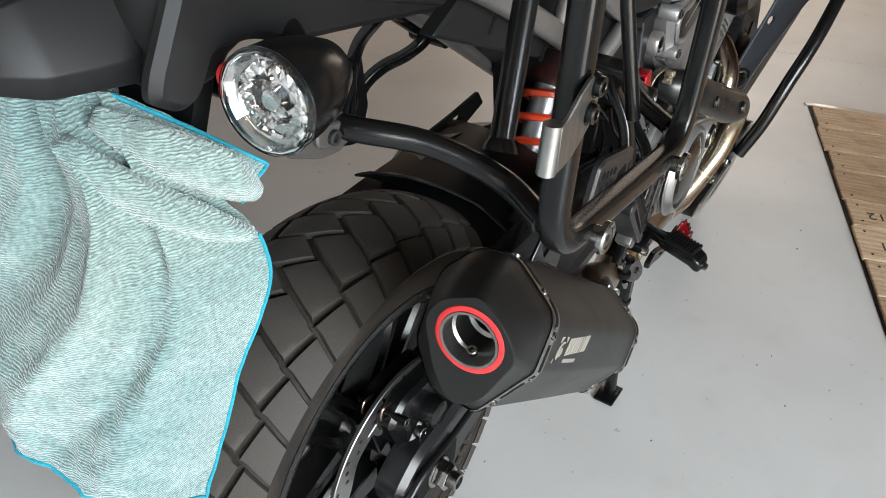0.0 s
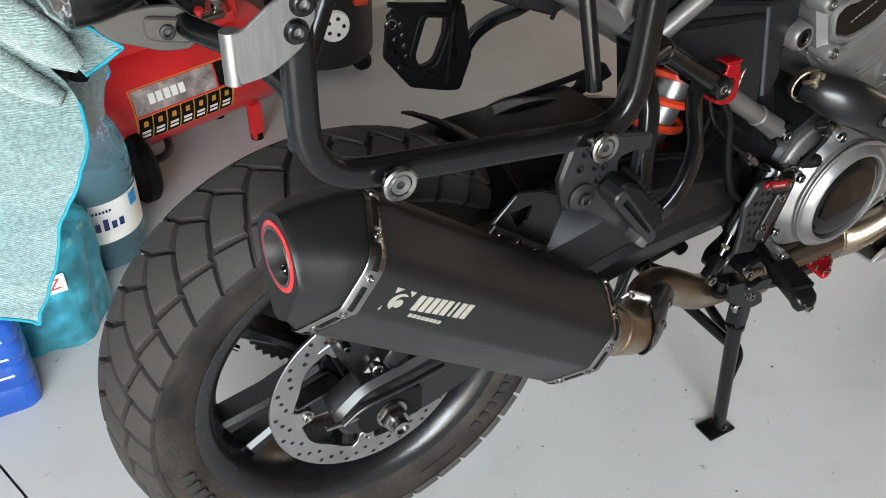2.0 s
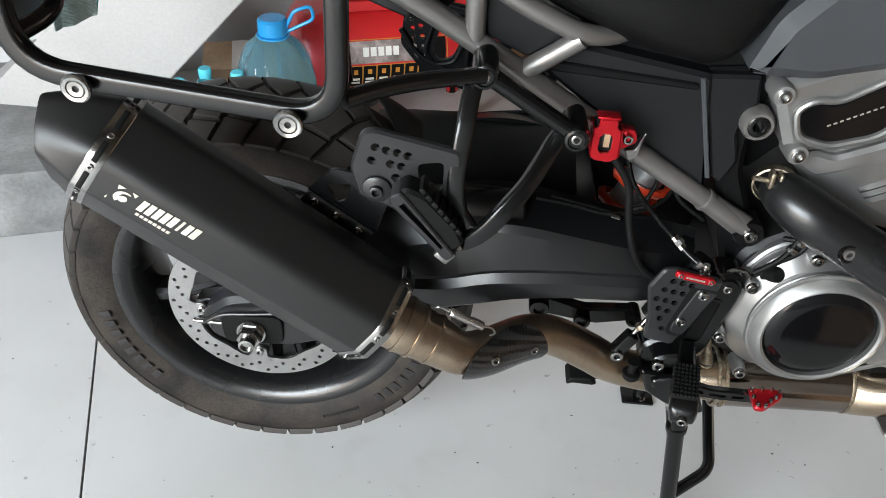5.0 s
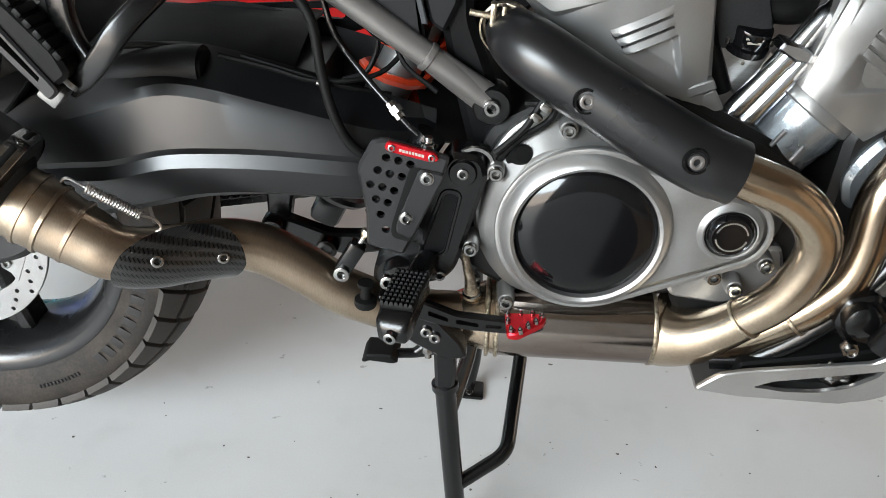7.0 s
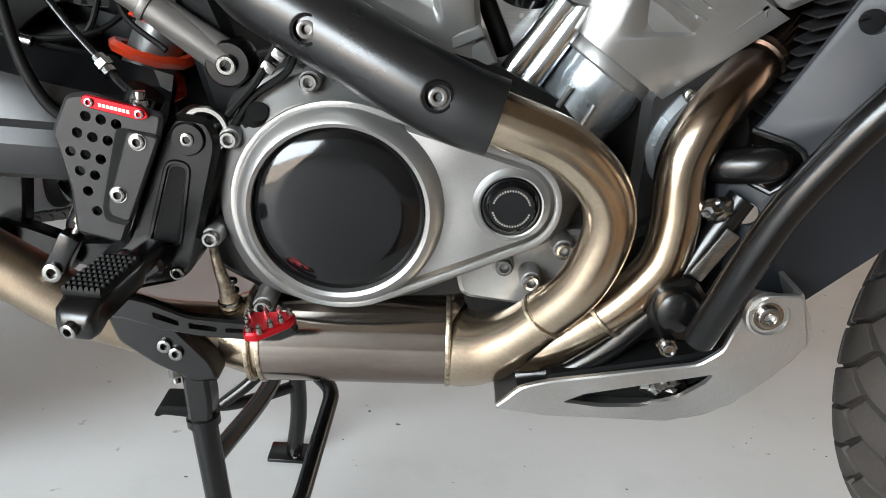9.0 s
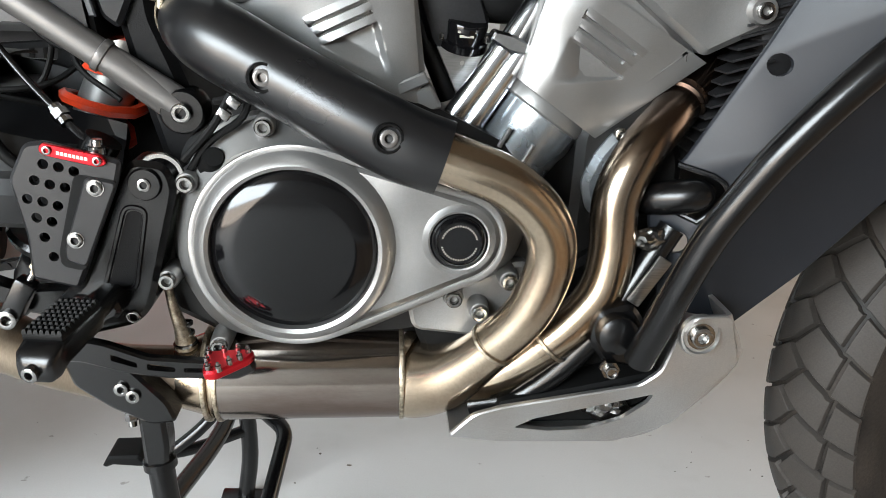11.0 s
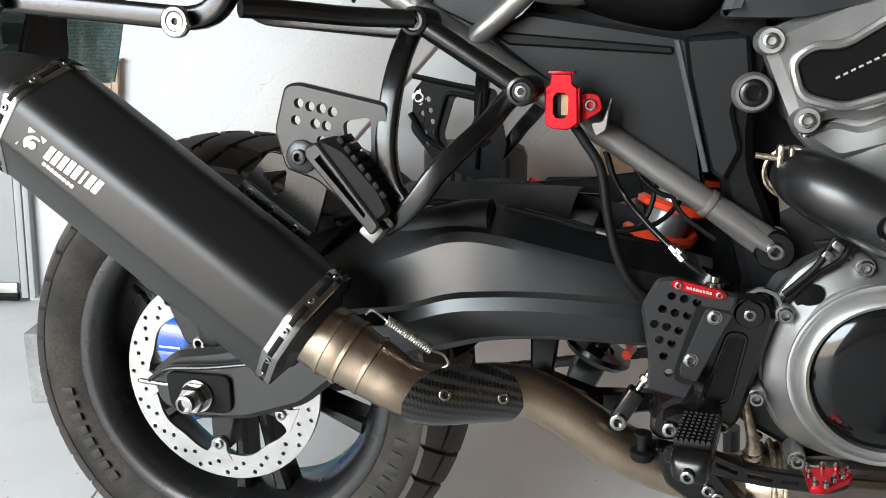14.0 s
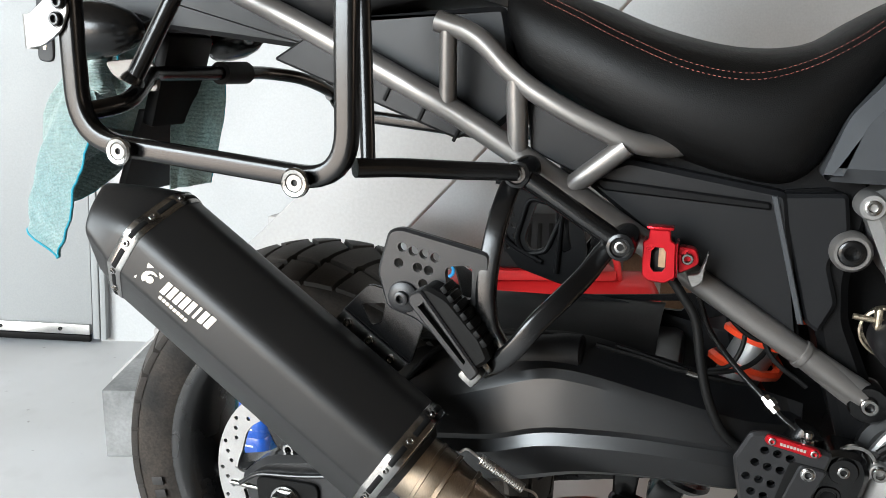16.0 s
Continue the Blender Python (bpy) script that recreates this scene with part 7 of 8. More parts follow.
def indicator(s):
    ax = V(-1, s * 0.10, -0.02).normalized()
    c = V(-0.262, s * 0.145, 0.961)
    root = part("indicator", lathe([(0.0345, 0.0), (0.0355, -0.006), (0.0345, -0.022), (0.030, -0.045), (0.021, -0.066), (0.011, -0.078), (0, -0.082)], c, ax, 40), M_SATIN, bike, "black bullet indicator lamp with a clear lens")
    part("reflector", lathe([(0, -0.004), (0.007, -0.004), (0.009, -0.012), (0.014, -0.013), (0.017, -0.006), (0.020, -0.011), (0.025, -0.003), (0.027, -0.006), (0.032, 0.0015), (0.0335, 0.0015)], c, ax, 15), M_CHROME, root, sharp=2)
    u = ax.orthogonal().normalized()
    w = ax.cross(u)
    for k in range(40):
        a, r = 2.4 * k, 0.009 + 0.022 * ((k * 0.618) % 1)
        n2 = (ax + u * (0.5 * math.sin(k * 1.7)) + w * (0.5 * math.cos(k * 2.3))).normalized()
        part("facet", lathe([(0, 0.0012), (0.0042, 0.0006), (0.0046, -0.002)], c + u * (r * math.cos(a)) + w * (r * math.sin(a)) + ax * (-0.007 + 0.25 * r), n2, 4), M_CHROME, root, sharp=5)
    part("lens", lathe([(0, 0.016), (0.012, 0.015), (0.022, 0.0115), (0.030, 0.005), (0.0335, 0.0025), (0.0355, 0.0025), (0.0360, -0.001), (0.0350, -0.0015), (0.0325, 0.0005), (0.029, 0.003), (0.021, 0.0095), (0.012, 0.013), (0, 0.014)], c, ax, 40), M_LENS, root, "clear domed lens").visible_shadow = False
    part("stalk", tube([(-0.205, s * 0.143, 0.955), (-0.190, s * 0.11, 0.965), (-0.180, s * 0.08, 0.985)], 0.010, 12), M_SATIN, root)
    part("red_reflector", lathe([(0, 0.002), (0.011, 0.002), (0.012, 0)], c + V(0.012, -s * 0.042, 0.0), ax, 24), M_REDPAINT, root)
    return root


indicator(-1)
indicator(1)

# ---- centre stand ----
stand = part("centre_stand", tube([(0.632, -0.155, 0.268), (0.667, -0.165, 0.008)], 0.0125, 18), M_SATIN, bike, "black centre stand on flat feet")
part("leg_lug", slab(rounded([(0.616, 0.335), (0.640, 0.335), (0.645, 0.285), (0.643, 0.262), (0.622, 0.262), (0.620, 0.285)], 0.005), -0.168, -0.142, c=0.004), M_SATIN, stand)
part("leg_collar", lathe([(0.0125, -0.006), (0.016, -0.004), (0.016, 0.004), (0.0125, 0.006)], (0.633, -0.155, 0.262), (0.13, -0.04, -1), 22), M_SATIN, stand)
part("leg", tube([(0.655, 0.120, 0.290), (0.670, 0.145, 0.10), (0.664, 0.148, 0.008)], 0.0115, 16), M_SATIN, stand)
for yy in (-0.165, 0.146):
    part("foot_plate", box(0.660, yy, 0.0035, 0.062, 0.042, 0.007, 0.003), M_SATIN, stand)
    bolt((0.668, yy - 0.012, 0.007), (0, 0, 1), 0.006, stand, M_STEEL, h=0.003)
part("brace", tube(corners([(0.652, -0.160, 0.100), (0.718, -0.127, 0.136), (0.733, 0.030, 0.186), (0.690, 0.075, 0.195), (0.660, 0.115, 0.200)], 0.018), 0.0095, 14, smooth=False), M_SATIN, stand)
part("cross_tube", tube([(0.640, -0.150, 0.215), (0.660, 0.0, 0.20), (0.662, 0.132, 0.205)], 0.010, 14), M_SATIN, stand)
part("lever", tube([(0.668, 0.142, 0.118), (0.60, 0.10, 0.112), (0.545, 0.085, 0.112)], 0.008, 12), M_SATIN, stand)
part("lever", tube([(0.662, 0.120, 0.200), (0.62, 0.10, 0.150), (0.580, 0.092, 0.114)], 0.008, 12), M_SATIN, stand)
part("lever_tab", slab(rounded([(0.500, 0.110), (0.507, 0.124), (0.545, 0.126), (0.556, 0.114), (0.548, 0.110), (0.512, 0.112), (0.505, 0.108)], 0.003), 0.060, 0.105, c=0.003), M_GRIP, stand)
mount = part("stand_mount", slab(rounded([(0.552, 0.392), (0.585, 0.388), (0.612, 0.376), (0.648, 0.338), (0.656, 0.318), (0.632, 0.314), (0.598, 0.330), (0.566, 0.352)], 0.006), -0.175, -0.150, c=0.003), M_SATIN, stand)
for p in ((0.608, -0.176, 0.352), (0.618, -0.176, 0.345)):
    bolt(p, (0, -1, 0), 0.0062, stand, M_STEEL, h=0.003)
hexnut(V(0.610, -0.158, 0.318), (0.1, -0.2, -1), 0.0065, 0.008, stand, M_STEEL, "stop_bolt", 0.6)

# ---- skid plate, lower frame, crash bar, radiator panel ----
sp_out = [(0.905, 0.317), (0.927, 0.343), (0.951, 0.352), (1.077, 0.381), (1.094, 0.397), (1.101, 0.434), (1.114, 0.455), (1.146, 0.458), (1.164, 0.407), (1.115, 0.338), (1.064, 0.315), (0.954, 0.312)]
sp_hole = [rounded([(0.966, 0.330), (0.984, 0.341), (1.092, 0.372), (1.088, 0.362), (1.066, 0.342), (1.034, 0.330), (1.000, 0.327)], 0.003)]
b = slab(rounded(sp_out, 0.006), -0.212, -0.206, sp_hole, c=0.0015)
for v in b.verts:
    v.co.y += (0.46 - v.co.z) * 0.16
skid = part("skid_plate", b, M_ALU, bike, "cast aluminium skid plate under the engine")
low = [(0.907, 0.316), (0.954, 0.312), (1.064, 0.315), (1.115, 0.338), (1.164, 0.407), (1.146, 0.458)]
b = loft([[V(x, k * (0.209 - (0.46 - z) * 0.16), z + 0.001) for x, z in spline(low, 4)] for k in (-1, -0.9, 0.9, 1)], caps=False, loop=False)
thicken(b, 0.004)
part("belly_sheet", b, M_ALU, skid)
part("bolt_recess", lathe([(0.0, -0.001), (0.0150, -0.001), (0.0165, 0.0015), (0.0185, 0.001), (0.0200, -0.003)], (1.121, -0.2095, 0.437), (0, -1, 0.1), 32), M_ALU, skid)
bolt((1.121, -0.2105, 0.437), (0, -1, 0), 0.0095, skid, M_STEEL, h=0.005, washer=0.0125)
b = bmesh.new()
low = part("lower_frame", tube([(1.10, -0.155, 0.52), (1.045, -0.160, 0.420), (0.985, -0.150, 0.345), (0.93, -0.14, 0.325)], 0.0125, 14), M_SATIN, bike, "black lower frame rail with brackets")
# Black block that paints the shade of the hollow behind the skid plate.
part("shaded_sump", slab(rounded([(0.87, 0.40), (0.96, 0.43), (1.06, 0.50), (1.12, 0.47), (1.08, 0.37), (0.98, 0.34), (0.90, 0.345)], 0.01), -0.13, 0.13, c=0.006), M_BLACKHOLE, low)
part("bracket", slab(rounded([(1.035, 0.445), (1.065, 0.455), (1.092, 0.42), (1.075, 0.392), (1.045, 0.395), (1.030, 0.415)], 0.008), -0.185, -0.160, c=0.004), M_SATIN, low)
part("bushing", lathe([(0, 0.014), (0.012, 0.014), (0.018, 0.010), (0.019, 0.0), (0.019, -0.02)], (1.052, -0.187, 0.428), (0, -1, 0), 26), M_SATIN, low)
# Added black slab: shade seen through the skid plate's cutout, no real part.
part("belly_shade_slab", slab(rounded([(0.950, 0.320), (1.060, 0.325), (1.100, 0.350), (1.106, 0.380), (1.060, 0.368), (0.955, 0.342)], 0.004), -0.168, -0.120, c=0.003), M_BLACKHOLE, low)
hexnut(V(1.048, -0.190, 0.395), (0, -1, 0), 0.0095, 0.008, low, M_STEEL, "nut", 0.6)
part("name_tag", box(1.078, -0.178, 0.475, 0.014, 0.003, 0.050, 0.002, turn_y(30)), M_BRUSHED, low)
for p, s in (((0.990, -0.150, 0.362), 0.014), ((1.018, -0.150, 0.343), 0.014), ((1.078, -0.165, 0.512), 0.015), ((1.056, -0.174, 0.346), 0.021)):
    b = bmesh.new()
    bmesh.ops.create_icosphere(b, subdivisions=3, radius=s)
    for v in b.verts:
        k = 1 + 0.35 * (noise.noise(v.co * 120) + 0.6 * noise.noise(v.co * 300))
        v.co = Vector((v.co.x * k, v.co.y * 0.5 * k, v.co.z * 0.7 * k)) + Vector(p)
    part("foil_wrap", b, M_STEEL, low, "crumpled heat foil", sharp=12)
crash = part("crash_bar", tube([(1.36, -0.290, 0.900), (1.27, -0.288, 0.775), (1.180, -0.280, 0.680), (1.138, -0.270, 0.624), (1.116, -0.260, 0.584), (1.096, -0.250, 0.540), (1.080, -0.235, 0.480), (1.068, -0.210, 0.412)], 0.0135, 18, 6), M_SATIN, bike, "satin black tubular crash bar")
fold = [(1.113, 0.440), (1.130, 0.510), (1.154, 0.564), (1.180, 0.610), (1.227, 0.674), (1.312, 0.770)]
pl = [(1.312, 0.797), (1.195, 0.802), (1.149, 0.687), (1.104, 0.585), (1.099, 0.577), (1.127, 0.571), (1.139, 0.561), (1.137, 0.549), (1.119, 0.527), (1.080, 0.541), (1.082, 0.520), (1.095, 0.465), (1.103, 0.434)] + fold


def flare(b):
    """Turn a plate that lies along the motorcycle so that it flares outwards to the front."""
    for v in b.verts:
        v.co.y += -0.150 - 0.5 * (v.co.x - 1.10)
    return b


b = slab(pl, -0.0025, 0.0025, [circle(1.159, 0.672, 0.0095, 18), circle(1.106, 0.506, 0.0105, 18)], c=0.001)
wing = part("radiator_guard", flare(b), M_GUARDPLATE, bike, "dark grey sheet-metal radiator side guard")
b = slab(fold + [(1.330, 0.640), (1.228, 0.488), (1.177, 0.428)], -0.0025, 0.0025, c=0.001)
for v in b.verts:
    v.co.y += 0.6 * max(-0.002, (v.co.x - 1.113) * 0.899 - (v.co.z - 0.440) * 0.438)
part("lower_plate", flare(b), M_GUARDPLATE, wing)
bull = tube([(1.062, -0.112, 0.534), (1.078, -0.140, 0.542), (1.100, -0.156, 0.549), (1.118, -0.160, 0.553), (1.128, -0.150, 0.554)], [0.012, 0.015, 0.016, 0.015, 0.009], 20)
part("horn_cap", bull, M_SATIN, wing, "satin black rounded cap")
part("cap_rim", tube([(x, -0.1535 - 0.5 * (x - 1.10), z) for x, z in ((1.098, 0.578), (1.126, 0.572), (1.135, 0.567), (1.139, 0.560), (1.137, 0.549), (1.129, 0.538), (1.119, 0.528), (1.080, 0.542))], 0.0026, 8, 1, smooth=False), M_SATIN, wing)
rad = part("radiator", box(1.19, 0, 0.70, 0.05, 0.24, 0.30, 0.006, turn_y(-18)), M_DARK, bike, "black finned radiator")
for k in range(26):
    part("radiator_fin", box(1.135 + 0.0032 * k, -0.06, 0.58 + 0.0105 * k, 0.045, 0.13, 0.002, 0, turn_y(-18)), M_DARK, rad)
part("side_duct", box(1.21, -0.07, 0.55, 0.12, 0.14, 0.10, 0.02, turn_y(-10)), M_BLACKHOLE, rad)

# black ignition cover between the cylinders
ign = part("ignition_cover", slab(rounded([(0.833, 0.868), (0.850, 0.880), (0.905, 0.890), (0.985, 0.875), (0.99, 0.76), (0.945, 0.742), (0.885, 0.742), (0.860, 0.762), (0.834, 0.832)], 0.014), -0.185, -0.06, c=0.014), M_SATIN, bike, "satin black engine cover with a gloss plate")
plate = part("gloss_plate", slab(rounded([(0.876, 0.858), (0.965, 0.858), (0.968, 0.780), (0.895, 0.775)], 0.006), -0.187, -0.18, c=0.001), M_GLOSS, ign)
mark_bar(V(0.892, -0.1875, 0.845), (1, 0, 0), (0, 0, 1), 0.014, 0.012, (0, -1, 0), plate, M_SPRING, "printed_shield")
for k in range(4):
    mark_bar(V(0.907 + 0.011 * k, -0.1875, 0.845), (1, 0, 0), (0.25, 0, 1), 0.008, 0.011, (0, -1, 0), plate, M_WHITE)
mark_bar(V(0.925, -0.1875, 0.828), (1, 0, 0), (0, 0, 1), 0.06, 0.004, (0, -1, 0), plate, M_WHITE)
# clutter of the intake between the cylinders
intake = part("intake", tube([(0.975, -0.035, 0.76), (0.974, -0.040, 0.728), (0.960, -0.046, 0.706), (0.938, -0.050, 0.702), (0.916, -0.050, 0.706), (0.900, -0.048, 0.722), (0.893, -0.045, 0.745)], 0.0185, 20), M_GRIP, eng, "black rubber hose elbow")
part("paper_tag", tube([(0.897, -0.0485, 0.722), (0.906, -0.0500, 0.713), (0.914, -0.0505, 0.707)], 0.0190, 18, caps=False), M_BANNER, eng, "worn paper label round a hose")
cap = part("breather_cap", lathe([(0, 0.022), (0.0185, 0.022), (0.0195, 0.020), (0.0195, 0.004), (0.0225, 0.003), (0.0225, -0.004), (0, -0.004)], V(0.906, -0.068, 0.666), (0.1, -0.35, 1), 32), M_GLOSS, eng, "black breather cap with tiny print")
for k, (w, dz) in enumerate(((0.017, 0.0125), (0.013, 0.0085))):
    part("printed_bar", box(0.9065, -0.0905, 0.664 + dz, w, 0.0008, 0.0022, 0), M_WHITE, cap)
for dx in (-0.021, 0.021):
    bolt((0.906 + dx, -0.076, 0.672), (0, -0.35, 1), 0.0036, cap, M_STEEL, h=0.003)
part("intake_ring", lathe([(0.016, 0), (0.016, 0.006), (0.020, 0.006), (0.020, 0)], V(0.884, -0.068, 0.742), (0, -1, 0.2), 28), M_STEEL, eng)
part("intake_bracket", slab(rounded([(0.876, 0.670), (0.904, 0.614), (0.911, 0.614), (0.936, 0.672)], 0.003), -0.072, -0.067, [circle(0.906, 0.647, 0.0024, 10)], c=0.0008), M_BRUSHED, eng)
for pts in ([(0.665, -0.150, 0.560), (0.690, -0.155, 0.590), (0.705, -0.150, 0.618)], [(0.660, -0.140, 0.535), (0.685, -0.150, 0.575), (0.715, -0.148, 0.600), (0.720, -0.140, 0.63)], [(0.69, -0.14, 0.61), (0.71, -0.15, 0.615), (0.74, -0.14, 0.61)]):
    part("cable", tube(pts, 0.0035, 8), M_GRIP, eng)
part("neutral_sensor", lathe([(0, 0.022), (0.008, 0.022), (0.010, 0.018), (0.011, 0.004), (0.014, 0.0)], (0.688, -0.142, 0.556), (0.2, -0.9, 0.5), 18), M_GRIP, eng)
for p in ((0.708, -0.150, 0.612), (0.712, -0.148, 0.625), (0.700, -0.152, 0.602)):
    part("connector", box(*p, 0.012, 0.010, 0.009, 0.002, turn_y(35)), M_STEEL, eng)
part("starter_cover", slab(rounded([(0.86, 0.44), (0.90, 0.455), (0.975, 0.475), (0.99, 0.43), (0.93, 0.395), (0.87, 0.40)], 0.01), -0.135, -0.10, c=0.004), M_CAST, eng)

# seat stitching: two rows of short threads
def stitches(rowpts, dz):
    q = [Vector([float(v) for v in p]) for p in spline(rowpts, 60)]
    out, run = [], 0.0
    for a, c in zip(q, q[1:]):
        run += (c - a).length
        if run > 0.0048:
            out.append((a, (c - a).normalized()))
            run = 0.0
    first = None
    bv = seat.data.vertices
    for p, t in out:
        m = Matrix.Translation(p + V(0, 0, dz)) @ t.to_track_quat("X", "Z").to_matrix().to_4x4()
        if first is None:
            first = part("stitch", box(0, 0, 0, 0.0028, 0.0006, 0.0006, 0.0002), M_THREAD, seat)
            first.matrix_basis = m
        else:
            again(first, m, seat)


def seat_side(x, z):
    """The seat's outer surface, on its right flank."""
    s = min(spline(sec_seat, 12), key=lambda q: abs(q[0] - x))
    lo, hi, w = float(s[1]), float(s[2]), float(s[3])
    k = max(-1.0, min(1.0, (z - (lo + hi) / 2) / ((hi - lo) / 2)))
    sa = abs(k) ** (1 / 0.8)
    return -w * max(0.0, 1 - sa * sa) ** 0.375


for dz in (0.0, 0.0062):
    stitches([(x, seat_side(x, z + dz) - 0.0006, z + dz) for x, z in ((0.300, 0.995), (0.340, 0.977), (0.392, 0.952), (0.457, 0.926), (0.515, 0.917), (0.563, 0.928), (0.605, 0.950), (0.640, 0.975))], 0.0)

# ---- front wheel, turned a little on its steering ----
fw = Matrix.Rotation(radians(16), 4, "Z")
FA = V(1.594, 0.0, 0.33)
front_tyre = wheel_tyre("front_tyre", "dusty black front tyre with deep blocks", FA, bike, 1.02, 0.74, 39, fw, span=lambda a: 3.0 < a < 6.1)
part("front_rim", lathe([(r * 1.08, y * 0.7) for r, y in ((0.228, -0.076), (0.214, -0.066), (0.196, -0.02), (0.196, 0.02), (0.214, 0.066), (0.228, 0.076), (0.204, 0.066), (0.187, 0.0), (0.204, -0.066))], FA, fw @ V(0, 1, 0), 48, loop=True), M_SATIN, bike)

# sidewall lettering as raised bars
def sidewall_marks(a0, a1, n, r, h):
    for k in range(n):
        a = radians(a0 + (a1 - a0) * k / n)
        c = AX + V(r * math.sin(a), -0.0832, r * math.cos(a))
        o = box(0, 0, 0, r * abs(radians(a1 - a0)) / n * 0.62, 0.0012, h, 0.0003)
        o = part("raised_mark", o, M_MARK, bike)
        o.parent = None
        o.parent = rear_tyre
        o.matrix_basis = Matrix.Translation(c - AX) @ Matrix.Rotation(a, 4, "Y")


sidewall_marks(104, 140, 8, 0.253, 0.019)
sidewall_marks(146, 162, 12, 0.253, 0.006)
sidewall_marks(228, 264, 8, 0.253, 0.019)

# ---- towel over the tail ----
def cloth(lines, marks, nu, nv, folds, amp, seed, out=(-1, -0.25, 0), gather=0.0):
    """A hanging sheet through curves that run from its top to its hem, with folds that are deepest where it is gathered."""
    L = [spline(q, 12) for q in lines]
    out = Vector(out).normalized()
    rows = []
    for j in range(nv + 1):
        v = j / nv
        pts = []
        for q in L:
            x = v * (len(q) - 1)
            a = min(int(x), len(q) - 2)
            pts.append(tuple(np.array(q[a]) * (1 - x + a) + np.array(q[a + 1]) * (x - a)))
        row = []
        dense = spline(pts, 40) if len(pts) > 2 else [np.array(pts[0]) * (1 - k / 40) + np.array(pts[1]) * k / 40 for k in range(41)]
        for i in range(nu + 1):
            u = i / nu
            x = u * (len(dense) - 1)
            a = min(int(x), len(dense) - 2)
            p = Vector([float(c) for c in dense[a] * (1 - x + a) + dense[a + 1] * (x - a)])
            fan = u * folds * math.pi + 1.5 * math.sin(2.2 * v + seed) + 2.0 * noise.noise(V(u * 2, v * 2, seed))
            w = math.sin(fan) * (amp * (0.4 + 0.5 * v) + gather * (1 - v) ** 2)
            w += (abs(math.sin(fan * 1.37 + 0.8)) ** 3) * gather * 0.8 * (1 - v) ** 1.5
            w *= min(1, 8 * u + 0.15) * min(1, 8 * (1 - u) + 0.15) * min(1, 9 * v + 0.1)
            q = noise.noise(V(u * 6 + seed, v * 5, 0.3)) * amp * 0.9 + noise.noise(V(u * 15 + seed, v * 14, 1.7)) * amp * 0.4 + noise.noise(V(u * 40, v * 40, seed)) * 0.0012
            row.append(p + out * (w + q))
        rows.append(row)
    return loft(rows, caps=False, loop=False), rows


def hem(pts, ob, r=0.0016):
    part("hem", tube([tuple(p) for p in pts], r, 7, 1, smooth=False), M_HEM, ob, "bright teal stitched hem")


